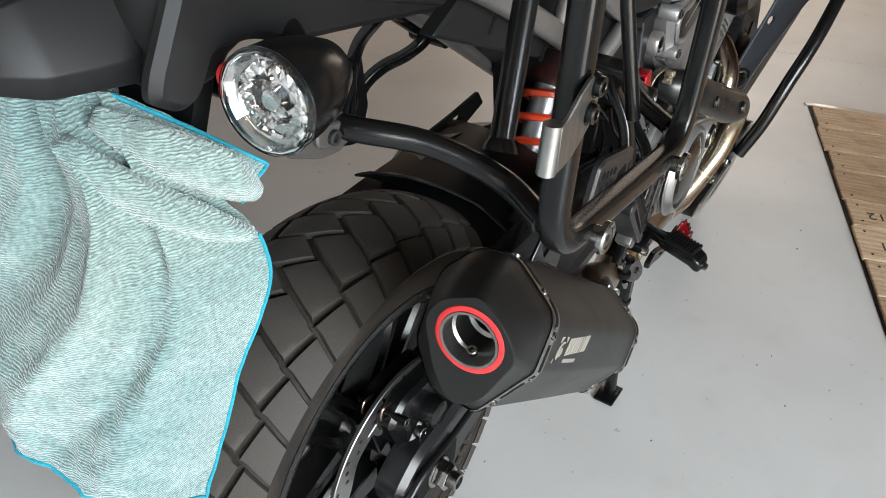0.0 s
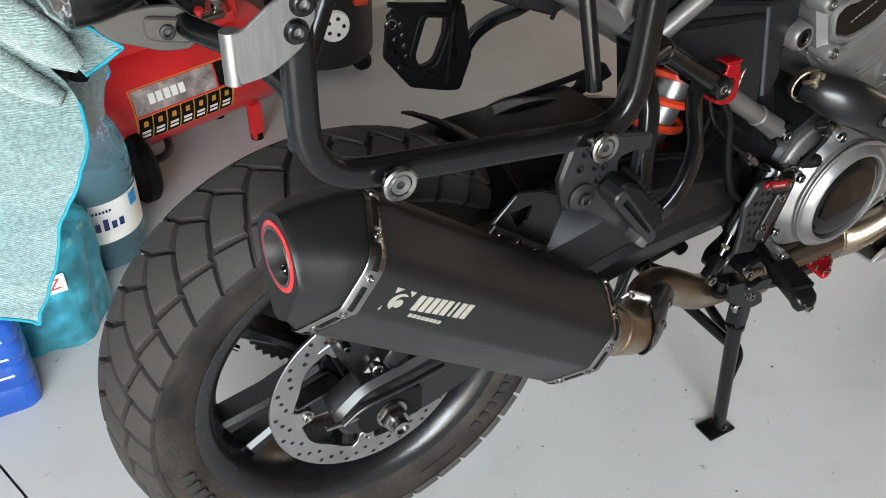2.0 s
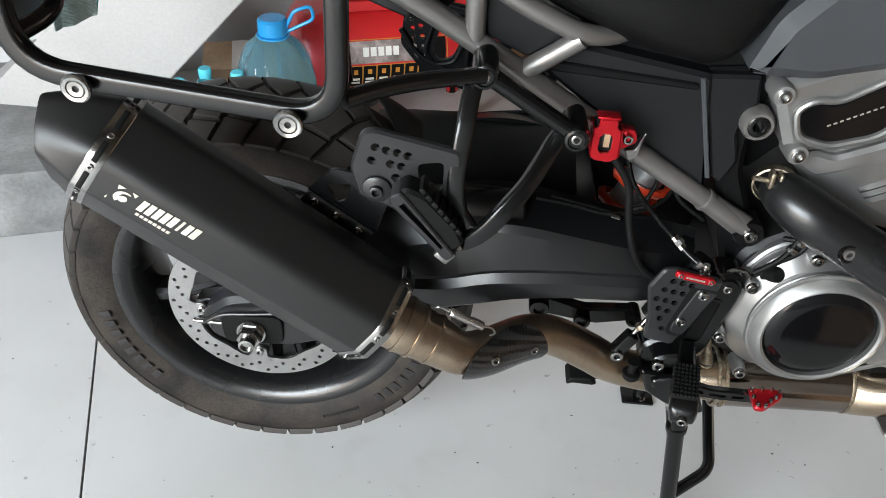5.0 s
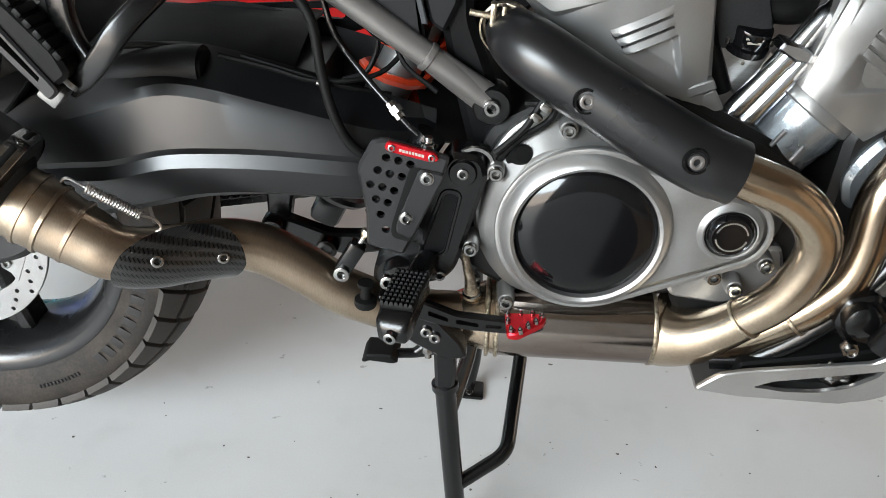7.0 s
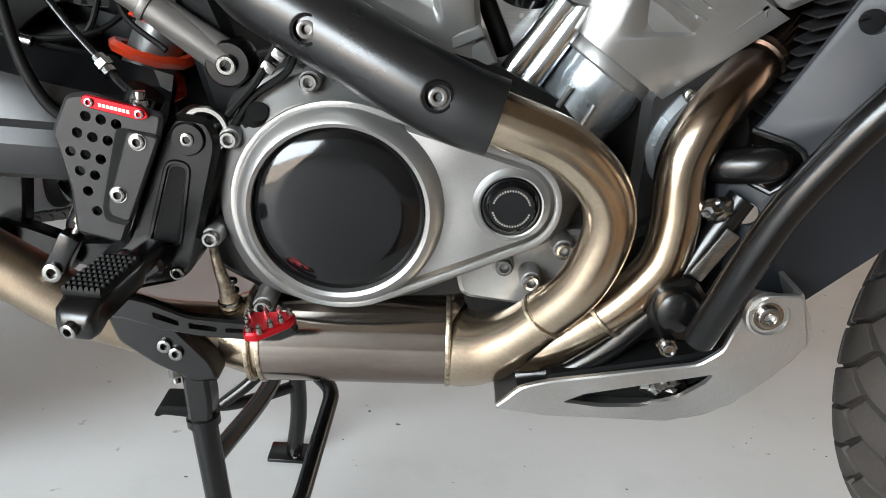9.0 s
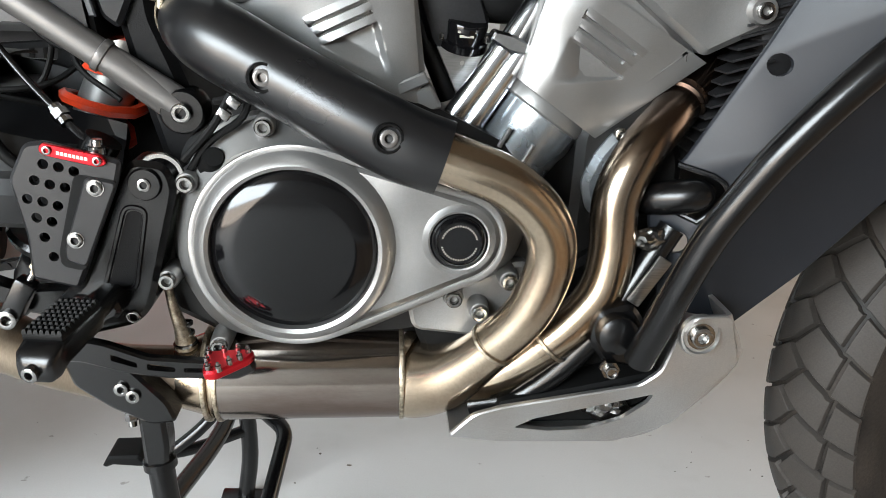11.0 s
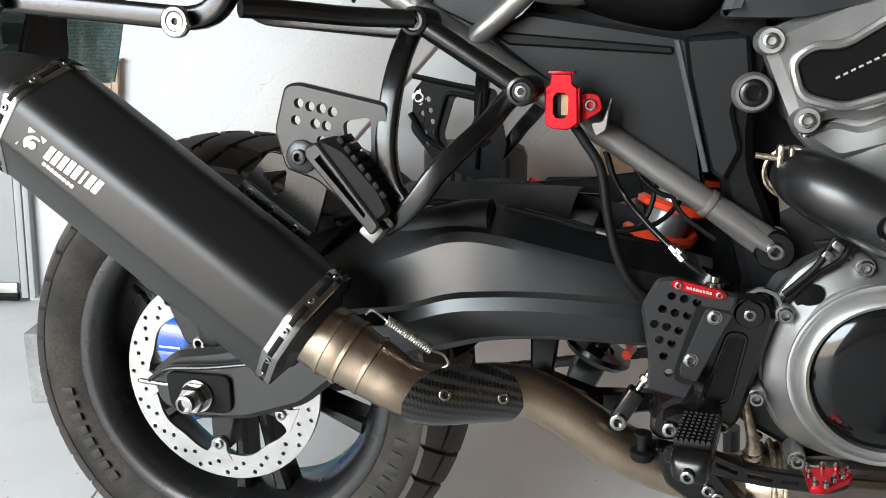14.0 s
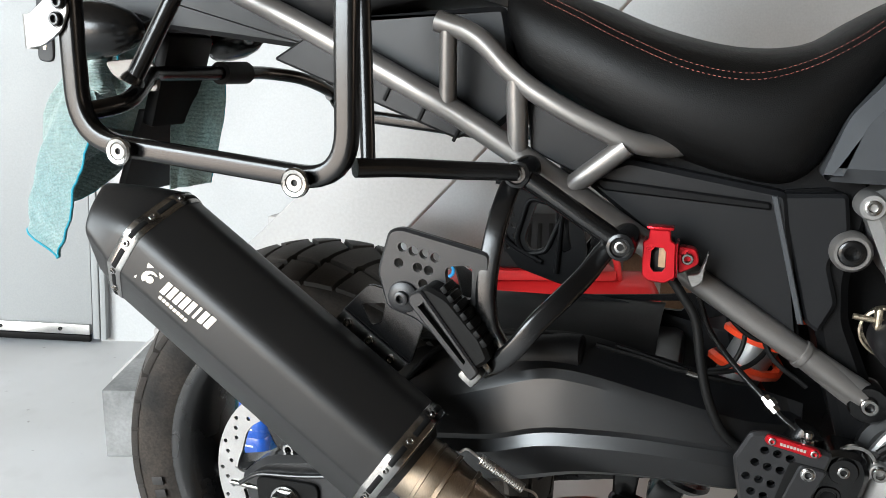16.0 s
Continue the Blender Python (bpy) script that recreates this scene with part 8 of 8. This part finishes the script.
def towel():
    right = [(-0.298, -0.045, 0.951), (-0.284, -0.095, 0.912), (-0.264, -0.141, 0.842), (-0.296, -0.139, 0.765), (-0.325, -0.138, 0.705), (-0.345, -0.138, 0.664)]
    second = [(-0.308, -0.030, 0.953), (-0.328, -0.090, 0.908), (-0.345, -0.125, 0.840), (-0.368, -0.124, 0.785), (-0.392, -0.120, 0.735), (-0.402, -0.118, 0.697)]
    middle = [(-0.322, -0.012, 0.955), (-0.342, -0.062, 0.905), (-0.374, -0.080, 0.84), (-0.400, -0.078, 0.79), (-0.412, -0.073, 0.75), (-0.416, -0.070, 0.716)]
    fourth = [(-0.332, 0.014, 0.957), (-0.352, 0.0, 0.905), (-0.384, 0.0, 0.85), (-0.404, 0.0, 0.80), (-0.408, 0.0, 0.765), (-0.408, 0.0, 0.730)]
    left = [(-0.328, 0.06, 0.957), (-0.338, 0.15, 0.93), (-0.352, 0.165, 0.90), (-0.367, 0.165, 0.88), (-0.371, 0.165, 0.855), (-0.371, 0.16, 0.83)]
    b, rows = cloth([right, second, middle, fourth, left], None, 90, 80, 4.6, 0.009, 2.0, (-1, -0.35, 0.1), 0.014)
    thicken(b, 0.0035)
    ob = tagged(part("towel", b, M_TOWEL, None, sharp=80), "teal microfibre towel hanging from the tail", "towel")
    hem([r[0] for r in rows[28:]] + rows[-1], ob)
    fa = [(-0.300, -0.046, 0.950), (-0.265, -0.082, 0.923), (-0.219, -0.100, 0.885)]
    fb = [(-0.302, -0.030, 0.930), (-0.284, -0.074, 0.900), (-0.252, -0.104, 0.869)]
    b, rows = cloth([fa, fb], None, 20, 36, 2.0, 0.003, 5.0, (-0.5, -1, 0.3), 0.005)
    thicken(b, 0.003)
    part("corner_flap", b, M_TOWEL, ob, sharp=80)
    hem([r[0] for r in rows] + rows[-1], ob)
    for k, (q, r0) in enumerate((([(-0.318, -0.050, 0.942), (-0.302, -0.085, 0.926), (-0.276, -0.118, 0.906), (-0.258, -0.126, 0.888)], 0.016), ([(-0.345, -0.050, 0.935), (-0.330, -0.086, 0.908), (-0.305, -0.118, 0.886), (-0.276, -0.137, 0.868)], 0.013), ([(-0.300, -0.070, 0.936), (-0.284, -0.094, 0.920), (-0.270, -0.110, 0.902)], 0.008))):
        b = tube(q, [r0 * 0.55] + [r0] * (len(q) - 2) + [r0 * 0.45], 20, 8)
        for v in b.verts:
            v.co += V(-0.6, -0.6, 0.4) * (0.005 * noise.noise(v.co * 60 + V(k, 0, 0)) + 0.0025 * noise.noise(v.co * 160))
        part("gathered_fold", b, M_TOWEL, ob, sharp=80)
    ga = [(-0.262, 0.02, 0.925), (-0.262, 0.015, 0.85), (-0.268, 0.01, 0.742)]
    gb = [(-0.198, 0.06, 0.915), (-0.204, 0.06, 0.85), (-0.232, 0.06, 0.748)]
    b, rows = cloth([ga, gb], None, 24, 30, 2.0, 0.005, 8.0, (0.3, -1, 0))
    thicken(b, 0.003)
    part("rear_fold", b, M_TOWEL, ob, sharp=80)
    hem([r[-1] for r in rows], ob)
    return ob


towel()


# ---- compressor under the stairs ----
def compressor():
    root = tagged(new("air_compressor"), "red air compressor with a horizontal tank and label", "compressor")
    cx, cy, cz, R = 0.085, 1.32, 0.215, 0.138
    prof = [(0, -0.33)] + [(R * math.sin(radians(a)), -0.27 - 0.06 * math.cos(radians(a))) for a in range(15, 91, 15)] + [(R * math.cos(radians(a)), 0.27 + 0.06 * math.sin(radians(a))) for a in range(0, 76, 15)] + [(0, 0.33)]
    tank = part("tank", lathe(prof, (cx, cy, cz), (1, 0, 0), 48), M_REDPAINT, root)
    for x in (-0.20, 0.20):
        for y in (-0.09, 0.09):
            part("foot", box(cx + x, cy + y, 0.055, 0.035, 0.03, 0.11, 0.006), M_REDPAINT, root)
            part("rubber_foot", lathe([(0, 0), (0.018, 0), (0.018, 0.02), (0, 0.02)], (cx + x, cy + y, -0.0), (0, 0, 1), 16), M_GRIP, root)
    part("deck", box(cx, cy, 0.36, 0.36, 0.16, 0.03, 0.006), M_REDPAINT, root)
    mot = part("motor", box(cx - 0.03, cy, 0.46, 0.28, 0.18, 0.17, 0.035), M_DARK, root, "black motor housing")
    for k in range(7):
        part("vent_slot", box(cx - 0.13 + 0.03 * k, cy - 0.091, 0.47, 0.012, 0.004, 0.08, 0.001), M_BLACKHOLE, mot)
    part("pipe", tube([(cx + 0.12, cy - 0.04, 0.44), (cx + 0.17, cy - 0.07, 0.42), (cx + 0.19, cy - 0.06, 0.36), (cx + 0.20, cy - 0.03, 0.33)], 0.010, 12), M_REDPAINT, root)
    part("regulator", tube([(cx + 0.02, cy - 0.10, 0.385), (cx + 0.13, cy - 0.10, 0.385)], 0.012, 14), M_STEEL, root)
    for x in (0.02, 0.06, 0.11):
        part("valve", lathe([(0, 0.03), (0.010, 0.03), (0.012, 0.02), (0.007, 0.015), (0.007, 0)], (cx + x, cy - 0.10, 0.39), (0, -0.3, 1), 14), M_REDPAINT if x == 0.06 else M_STEEL, root)
    # label on the tank: a pale banner over a row of black pictograms
    def on_tank(x, a):
        return V(x, cy - (R + 0.0015) * math.cos(radians(a)), cz + (R + 0.0015) * math.sin(radians(a)))
    def curved(x0, x1, a0, a1, mat, name, lift=0.0):
        rows = []
        for k in range(7):
            a = a0 + (a1 - a0) * k / 6
            rows.append([on_tank(x, a) + V(0, -math.cos(radians(a)), math.sin(radians(a))) * lift for x in (x0, x1)])
        b = loft(rows, caps=False, loop=False)
        thicken(b, 0.0006)
        return part(name, b, mat, tank)
    x0, x1 = -0.090, 0.195
    curved(x0, x1, -28, 30, M_AMBER, "label_border")
    curved(x0 + 0.003, x1 - 0.003, 1, 29, M_REDPAINT, "label_ground", 0.0004)
    curved(x0 + 0.005, x1 - 0.05, 3, 28, M_BANNER, "banner", 0.0008)
    for k in range(7):
        s = (x1 - x0 - 0.01) / 7
        curved(x0 + 0.006 + s * k, x0 + 0.006 + s * (k + 0.9), -27, 0, M_BLACKHOLE, "pictogram", 0.0008)
        curved(x0 + 0.006 + s * (k + 0.3), x0 + 0.006 + s * (k + 0.6), -10, -4, M_AMBER, "pictogram_sign", 0.0016)
        curved(x0 + 0.006 + s * (k + 0.15), x0 + 0.006 + s * (k + 0.75), -18, -15, M_LABEL, "text_bar", 0.0016)
        curved(x0 + 0.006 + s * (k + 0.15), x0 + 0.006 + s * (k + 0.75), -23, -20, M_LABEL, "text_bar", 0.0016)
    curved(x1 - 0.045, x1 - 0.006, 3, 28, M_BLACKHOLE, "pictogram", 0.0008)
    for k in range(5):
        curved(x0 + 0.045 + 0.021 * k, x0 + 0.061 + 0.021 * k, 11, 21, M_LABEL, "banner_bar", 0.0016)
    wheel = part("wheel", lathe([(0.02, -0.02), (0.085, -0.02), (0.092, -0.012), (0.092, 0.012), (0.085, 0.02), (0.02, 0.02)], (-0.078, 1.075, 0.092), (1, 0.25, 0), 32), M_GRIP, root)
    axle = part("axle", tube([(-0.10, 1.07, 0.092), (0.0, 1.10, 0.095), (0.02, 1.18, 0.11)], 0.010, 12), M_DARK, root)
    root.matrix_basis = Matrix.Translation((0.058, 1.26, 0)) @ WALL_TURN @ Matrix.Translation((-cx, -cy, 0))
    for o in (wheel, axle):
        o.matrix_basis = root.matrix_basis.inverted()
    return root


compressor()


# ---- bottles on the floor ----
def fluted(prof, x, y, flutes, depth, n=72):
    """A turned bottle whose walls are gathered into flutes where the third value asks for them."""
    rings = [[V(x + r * (1 + depth * k * math.cos(flutes * 2 * math.pi * i / n)) * math.cos(2 * math.pi * i / n), y + r * (1 + depth * k * math.cos(flutes * 2 * math.pi * i / n)) * math.sin(2 * math.pi * i / n), z) for i in range(n)] for r, z, k in prof]
    return loft(rings)


def water_bottle(x, y, label_mat, h=0.33, r=0.073):
    root = tagged(new("water_bottle"), "large clear water bottle with a blue handle cap", "bottle")
    prof = [(r * 0.8, 0.0, 0), (r, 0.012, 0)]
    for k in range(7):
        z = 0.02 + k * h * 0.066
        prof += [(r, z, 0), (r * 0.972, z + h * 0.018, 0), (r, z + h * 0.040, 0)]
    prof += [(r * 1.0, h * 0.52, 0.2), (r * 0.985, h * 0.60, 0.9), (r * 0.93, h * 0.68, 1), (r * 0.82, h * 0.76, 1), (r * 0.66, h * 0.83, 0.8), (r * 0.45, h * 0.875, 0.3), (r * 0.31, h * 0.895, 0), (r * 0.29, h * 0.93, 0)]
    body = part("body", fluted([(a, b, k) for a, b, k in prof], x, y, 12, 0.02), M_PET, root, sharp=50)
    part("cap", lathe([(r * 0.33, h * 0.90), (r * 0.36, h * 0.91), (r * 0.36, h * 0.985), (r * 0.3, h), (0, h)], (x, y, 0), (0, 0, 1), 28), M_BLUE, root, "blue screw cap")
    part("cap_ring", lathe([(r * 0.31, h * 0.885), (r * 0.40, h * 0.888), (r * 0.40, h * 0.898), (r * 0.31, h * 0.90)], (x, y, 0), (0, 0, 1), 28), M_BLUE, root)
    part("handle", tube(corners([(x + r * 0.3, y, h * 0.93), (x + r * 0.55, y - 0.01, h * 1.06), (x + r * 0.95, y, h * 1.09), (x + r * 1.0, y + 0.01, h * 1.0), (x + r * 0.35, y, h * 0.92)], 0.015), 0.0045, 10, smooth=False), M_BLUE, root, "blue carrying handle")
    lab = []
    for z in (h * 0.20, h * 0.44):
        lab.append([V(x + (r + 0.001) * math.cos(a), y + (r + 0.001) * math.sin(a), z) for a in np.linspace(-2.9, -0.2, 24).tolist()])
    b = loft(lab, caps=False, loop=False)
    thicken(b, 0.0005)
    label = part("label", b, label_mat, root, "white paper label with navy and pale blue bars")
    def patch(a, z, w, hh, mat):
        o = part("label_bar", box(0, 0, 0, w, 0.001, hh, 0), mat, label)
        o.matrix_basis = Matrix.Translation((x + (r + 0.0022) * math.cos(a), y + (r + 0.0022) * math.sin(a), h * z)) @ Matrix.Rotation(a + math.pi / 2, 4, "Z")
    for k, hh in enumerate((0.030, 0.020, 0.028, 0.018, 0.019)):
        patch(-1.78 + 0.17 * k, 0.305 + (hh - 0.019) * 1.1, 0.011, hh, M_NAVY)
    for k in range(7):
        patch(-1.72 + 0.07 * k, 0.395, 0.0045, 0.006, M_NAVY)
    for k in range(3):
        patch(-0.75 + 0.09 * k, 0.39, 0.009, 0.030, M_BLUE)
    return root


water_bottle(-0.215, 0.905, M_LABEL, 0.41, 0.102)


def bottle_pack(x, y):
    """Bottles that stand close together under loose blue film."""
    root = tagged(new("bottle_pack"), "shrink-wrapped pack of aqua water bottles", "bottles")
    spots = [(-0.062, -0.062), (0.018, -0.066), (-0.050, 0.018), (0.032, 0.014), (0.072, 0.085), (-0.010, 0.092)]
    first = None
    for dx, dy in spots:
        if first is None:
            prof = [(0.030, 0.0, 0), (0.040, 0.006, 0)]
            for k in range(5):
                z = 0.02 + 0.032 * k
                prof += [(0.0405, z, 0), (0.0385, z + 0.008, 0), (0.0405, z + 0.018, 0)]
            prof += [(0.040, 0.185, 0.3), (0.0385, 0.205, 1), (0.032, 0.232, 1), (0.022, 0.258, 0.5), (0.0145, 0.274, 0), (0.0135, 0.286, 0)]
            first = part("bottle", fluted(prof, 0, 0, 9, 0.03, 54), M_AQUA, root, "aqua plastic bottle", sharp=50)
            first.location = (x + dx, y + dy, 0)
            cap0 = part("cap", lathe([(0.0150, 0.282), (0.0160, 0.286), (0.0160, 0.300), (0.0140, 0.303), (0, 0.303)], n=22), M_AQUA, first)
        else:
            o = again(first, Matrix.Translation((x + dx, y + dy, 0)), root)
            again(cap0, Matrix(), o)
    rings = []
    for z, s in ((0.002, 1.0), (0.05, 1.0), (0.10, 0.98), (0.15, 1.0), (0.19, 1.0), (0.215, 0.97), (0.23, 0.86), (0.24, 0.72), (0.24, 0.58), (0.24, 0.44), (0.24, 0.30), (0.24, 0.15), (0.24, 0.02)):
        rg = []
        for k in range(72):
            a = 2 * math.pi * k / 72
            r = 0.122 * s * (1 + 0.05 * math.cos(6 * a + 0.4) + 0.06 * noise.noise(V(math.cos(a) * 5, math.sin(a) * 5, z * 30)))
            px, py = 0.005 + r * 0.98 * math.cos(a), 0.012 + r * 1.18 * math.sin(a)
            peak = max(0.306 - 1.5 * math.hypot(px - dx, py - dy) - 0.03 * abs(noise.noise(V(px * 40, py * 40, 3.0))) for dx, dy in spots)
            rg.append(V(x + px, y + py, max(z, peak) if z > 0.2 else z))
        rings.append(rg)
    b = loft(rings, caps=False)
    thicken(b, 0.0006)
    part("film", b, M_CYAN, root, "torn blue shrink film", sharp=50)
    o = part("label_patch", box(0, 0, 0, 0.075, 0.001, 0.040, 0), M_LABEL, root)
    o.matrix_basis = Matrix.Translation((x + 0.012, y - 0.141, 0.168)) @ Matrix.Rotation(0.12, 4, "Z")
    lettering("BEZ", 0.034, o.matrix_basis @ Matrix.Translation((0, -0.0012, 0.0)) @ Matrix.Rotation(math.pi / 2, 4, "X"), M_REDPAINT, root, "red_lettering")
    return root


bottle_pack(-0.36, 0.73)


def jug(x, y):
    root = tagged(new("screenwash_jug"), "dark blue plastic jug with a white cap", "jug")
    M_JUG = material("deep_blue_jug_plastic", (0.008, 0.07, 0.36), 0.28, 0.0, 200, 0.1, 9, 0.15, 0.05, coat=0.3)
    rings = []
    for z, s in ((0, 0.93), (0.008, 1), (0.05, 1), (0.058, 0.96), (0.066, 1), (0.10, 1), (0.108, 0.96), (0.116, 1), (0.15, 1), (0.158, 0.96), (0.166, 1), (0.20, 0.97), (0.225, 0.8), (0.24, 0.5), (0.245, 0.28)):
        rings.append([V(x + s * a, y + s * b2, z) for a, b2 in rounded([(-0.085, -0.06), (0.085, -0.06), (0.085, 0.06), (-0.085, 0.06)], 0.03, 5)])
    part("body", loft(rings), M_JUG, root, sharp=30)
    part("cap", lathe([(0.024, 0.243), (0.026, 0.25), (0.024, 0.272), (0.012, 0.280), (0, 0.281)], (x, y, 0), (0, 0, 1), 24), M_LABEL, root, "white cap")
    part("spout", lathe([(0.006, 0.278), (0.006, 0.296), (0, 0.298)], (x, y, 0), (0, 0, 1), 14), material("yellow_plastic", (0.8, 0.6, 0.02), 0.4), root, "yellow spout")
    part("handle", tube(corners([(x - 0.03, y, 0.243), (x - 0.05, y, 0.262), (x + 0.05, y, 0.262), (x + 0.03, y, 0.243)], 0.01), 0.006, 8, smooth=False), M_LABEL, root)
    part("label", box(x - 0.03, y - 0.0612, 0.13, 0.07, 0.001, 0.035, 0), M_LABEL, root)
    for k in range(3):
        part("level_mark", box(x + 0.03, y - 0.0612, 0.09 + 0.04 * k, 0.05, 0.001, 0.004, 0), M_LABEL, root)
    return root


jug(-0.49, 0.53)


def carton(x, y, z, sx, sy, sz, turn):
    b = box(0, 0, sz / 2, sx, sy, sz, 0.003)
    ob = tagged(part("carton", b, M_CARD), "brown cardboard carton on the garage floor", "box")
    ob.matrix_basis = Matrix.Translation((x, y, z)) @ Matrix.Rotation(radians(turn), 4, "Z")
    part("tape", box(0, 0, sz + 0.0006, 0.05, sy * 0.99, 0.001, 0), M_LABEL, ob)
    part("flap_gap", box(0, -sy / 2 - 0.0004, sz * 0.5, 0.003, 0.001, sz * 0.96, 0), M_BLACKHOLE, ob)
    return ob


carton(-0.42, 1.28, 0, 0.22, 0.20, 0.13, 15)

# a clear tool case and a dark machine stand farther back
def machine(x, y):
    root = tagged(new("workshop_vacuum"), "dark workshop vacuum wrapped in clear plastic", "vacuum")
    part("drum", lathe([(0, 0.05), (0.16, 0.05), (0.17, 0.07), (0.17, 0.36), (0.15, 0.40), (0.08, 0.47), (0, 0.49)], (x, y, 0), (0, 0, 1), 32), M_DARK, root)
    for a in range(4):
        ang = math.pi / 4 + a * math.pi / 2
        part("castor", lathe([(0, -0.015), (0.03, -0.015), (0.035, 0), (0.03, 0.015), (0, 0.015)], (x + 0.14 * math.cos(ang), y + 0.14 * math.sin(ang), 0.035), (math.sin(ang), -math.cos(ang), 0), 18), M_GRIP, root)
    part("dial", lathe([(0, 0.012), (0.045, 0.01), (0.05, 0)], (x - 0.02, y - 0.170, 0.195), (0, -1, 0), 28), M_LABEL, root, "pale round dial")
    for k in range(5):
        a = 2 * math.pi * k / 5
        part("dial_slot", lathe([(0, 0.0125), (0.006, 0.0125), (0.007, 0.008)], (x - 0.02 + 0.026 * math.cos(a), y - 0.1705, 0.195 + 0.026 * math.sin(a)), (0, -1, 0), 12), M_DARK, root)
    part("latch", box(x + 0.07, y - 0.155, 0.30, 0.05, 0.05, 0.11, 0.012), M_SPRING, root, "orange latch")
    part("band", lathe([(0.171, 0.30), (0.173, 0.31), (0.173, 0.33), (0.171, 0.34)], (x, y, 0), (0, 0, 1), 32), M_STEEL, root)
    return root


machine(0.635, 1.62)


def wrapped_boxes(x, y):
    """Cartons under a slack sheet of clear film."""
    root = tagged(new("wrapped_cartons"), "brown cartons under crumpled clear plastic film", "boxes")
    part("carton", box(x, y, 0.17, 0.42, 0.30, 0.34, 0.004), M_CARD, root)
    part("carton", box(x + 0.03, y + 0.02, 0.435, 0.34, 0.26, 0.19, 0.004), M_CARD, root)
    part("label", box(x - 0.05, y - 0.151, 0.22, 0.12, 0.001, 0.08, 0), M_LABEL, root)
    part("dark_tray", box(x - 0.02, y - 0.15, 0.36, 0.30, 0.10, 0.05, 0.01), M_DARK, root)
    rows = []
    for j in range(25):
        v = j / 24
        row = []
        for i in range(41):
            u = i / 40
            a = math.pi * (0.02 + 0.96 * u)
            px, pz = x - 0.30 * math.cos(a), 0.60 * math.sin(a) ** 0.6
            n = 0.05 * noise.noise(V(u * 6, v * 5, 0.5)) + 0.025 * noise.noise(V(u * 17, v * 14, 2.5)) + 0.012 * noise.noise(V(u * 40, v * 33, 4.5))
            row.append(V(px + n * math.cos(a), y - 0.20 + 0.42 * v + n, max(0.003, pz + n * math.sin(a))))
        heart = V(x, y, 0.2)
        rows.append(row + [p + (heart - p).normalized() * 0.0008 for p in reversed(row)])
    b = loft(rows)
    bmesh.ops.recalc_face_normals(b, faces=b.faces)
    part("film", b, M_FILM, root, "crumpled clear film", sharp=40).visible_shadow = False
    return root


wrapped_boxes(0.34, 1.86)


# ---- numbered boards that cover a pit in the floor ----
M_INK = material("faded_stencil_ink", (0.03, 0.028, 0.026), 0.7, 0.0, 300, 0.3, 30, 0.2, 0.1)
PIT = Matrix(((-0.333, -0.943, 0, 2.535), (0.943, -0.333, 0, -0.166), (0, 0, 1, 0), (0, 0, 0, 1)))  # x against the boards, y from board to board
pit = structure("pit_bed", slab([(0.0, 0.0), (-1.62, 0.0), (-1.62, 1.75), (0.0, 1.75)], 0.0025, 0.0005, c=0.0, m=PIT), M_BLACKHOLE, "dark bed under the boards of the pit", "pit")
structure("pit_trim", slab([(0.012, -0.03), (-1.62, -0.03), (-1.62, -0.002), (0.012, -0.002)], 0.008, 0.0005, c=0.002, m=PIT), M_ALU, "pale metal edge strip of the pit", "trim")
at = 0.0
for k, (wd, num) in enumerate(((0.19, ""), (0.19, ""), (0.141, ""), (0.197, "13"), (0.152, "12"), (0.18, "11"), (0.17, "10"), (0.175, "9"), (0.17, "8"))):
    off = (0.004, -0.003, 0.006, 0.0, 0.005, -0.002, 0.003, 0.001, 0.004)[k]
    q = [(-0.006 - off, 0.0025), (-1.60, 0.0025), (-1.60, wd - 0.0025), (-0.006 - off, wd - 0.0025)]
    o = part("floor_board", slab(q, 0.012, 0.003, c=0.002, m=Matrix()), M_WOOD)
    o.matrix_basis = PIT @ Matrix.Translation((0, at, 0))
    tagged(o, "weathered numbered pine board laid flush over a pit" if num else "weathered pine board laid flush over a pit", "board", "boards over the pit")
    for yy in (0.03, wd - 0.03):
        part("nail_head", lathe([(0, 0.0012), (0.004, 0.001), (0.0045, 0)], (-0.035 - off, yy, 0.0122), (0, 0, 1), 10), M_DARK, o)
    if num in ("10", "11", "12"):
        lettering(num, 0.055, Matrix.Translation((-0.085, wd * 0.55, 0.0126)), M_INK, o, "stencilled_number")
    at += wd


# ---- crumbs of dirt on the concrete ----
def crumbs(count):
    rnd = random.Random(41)
    b = bmesh.new()
    for _ in range(count):
        x, y = rnd.uniform(-0.7, 1.9), rnd.gauss(-0.25, 0.45)
        r, h = 0.0011 + 0.0030 * rnd.random() ** 3, rnd.uniform(0.0006, 0.0016)
        turn, n = rnd.uniform(0, 6.3), rnd.choice((4, 5, 6))
        ring = [(r * rnd.uniform(0.5, 1.3) * math.cos(turn + 6.2832 * k / n), r * rnd.uniform(0.4, 1.0) * math.sin(turn + 6.2832 * k / n)) for k in range(n)]
        loft([[V(x + p, y + q, 0.0003) for p, q in ring], [V(x + 0.7 * p, y + 0.7 * q, h) for p, q in ring]], b)
    tagged(part("crumbs", b, M_CRUMB, None), "dark crumbs of dirt scattered on the concrete", "dirt", kind="stuff")


crumbs(210)
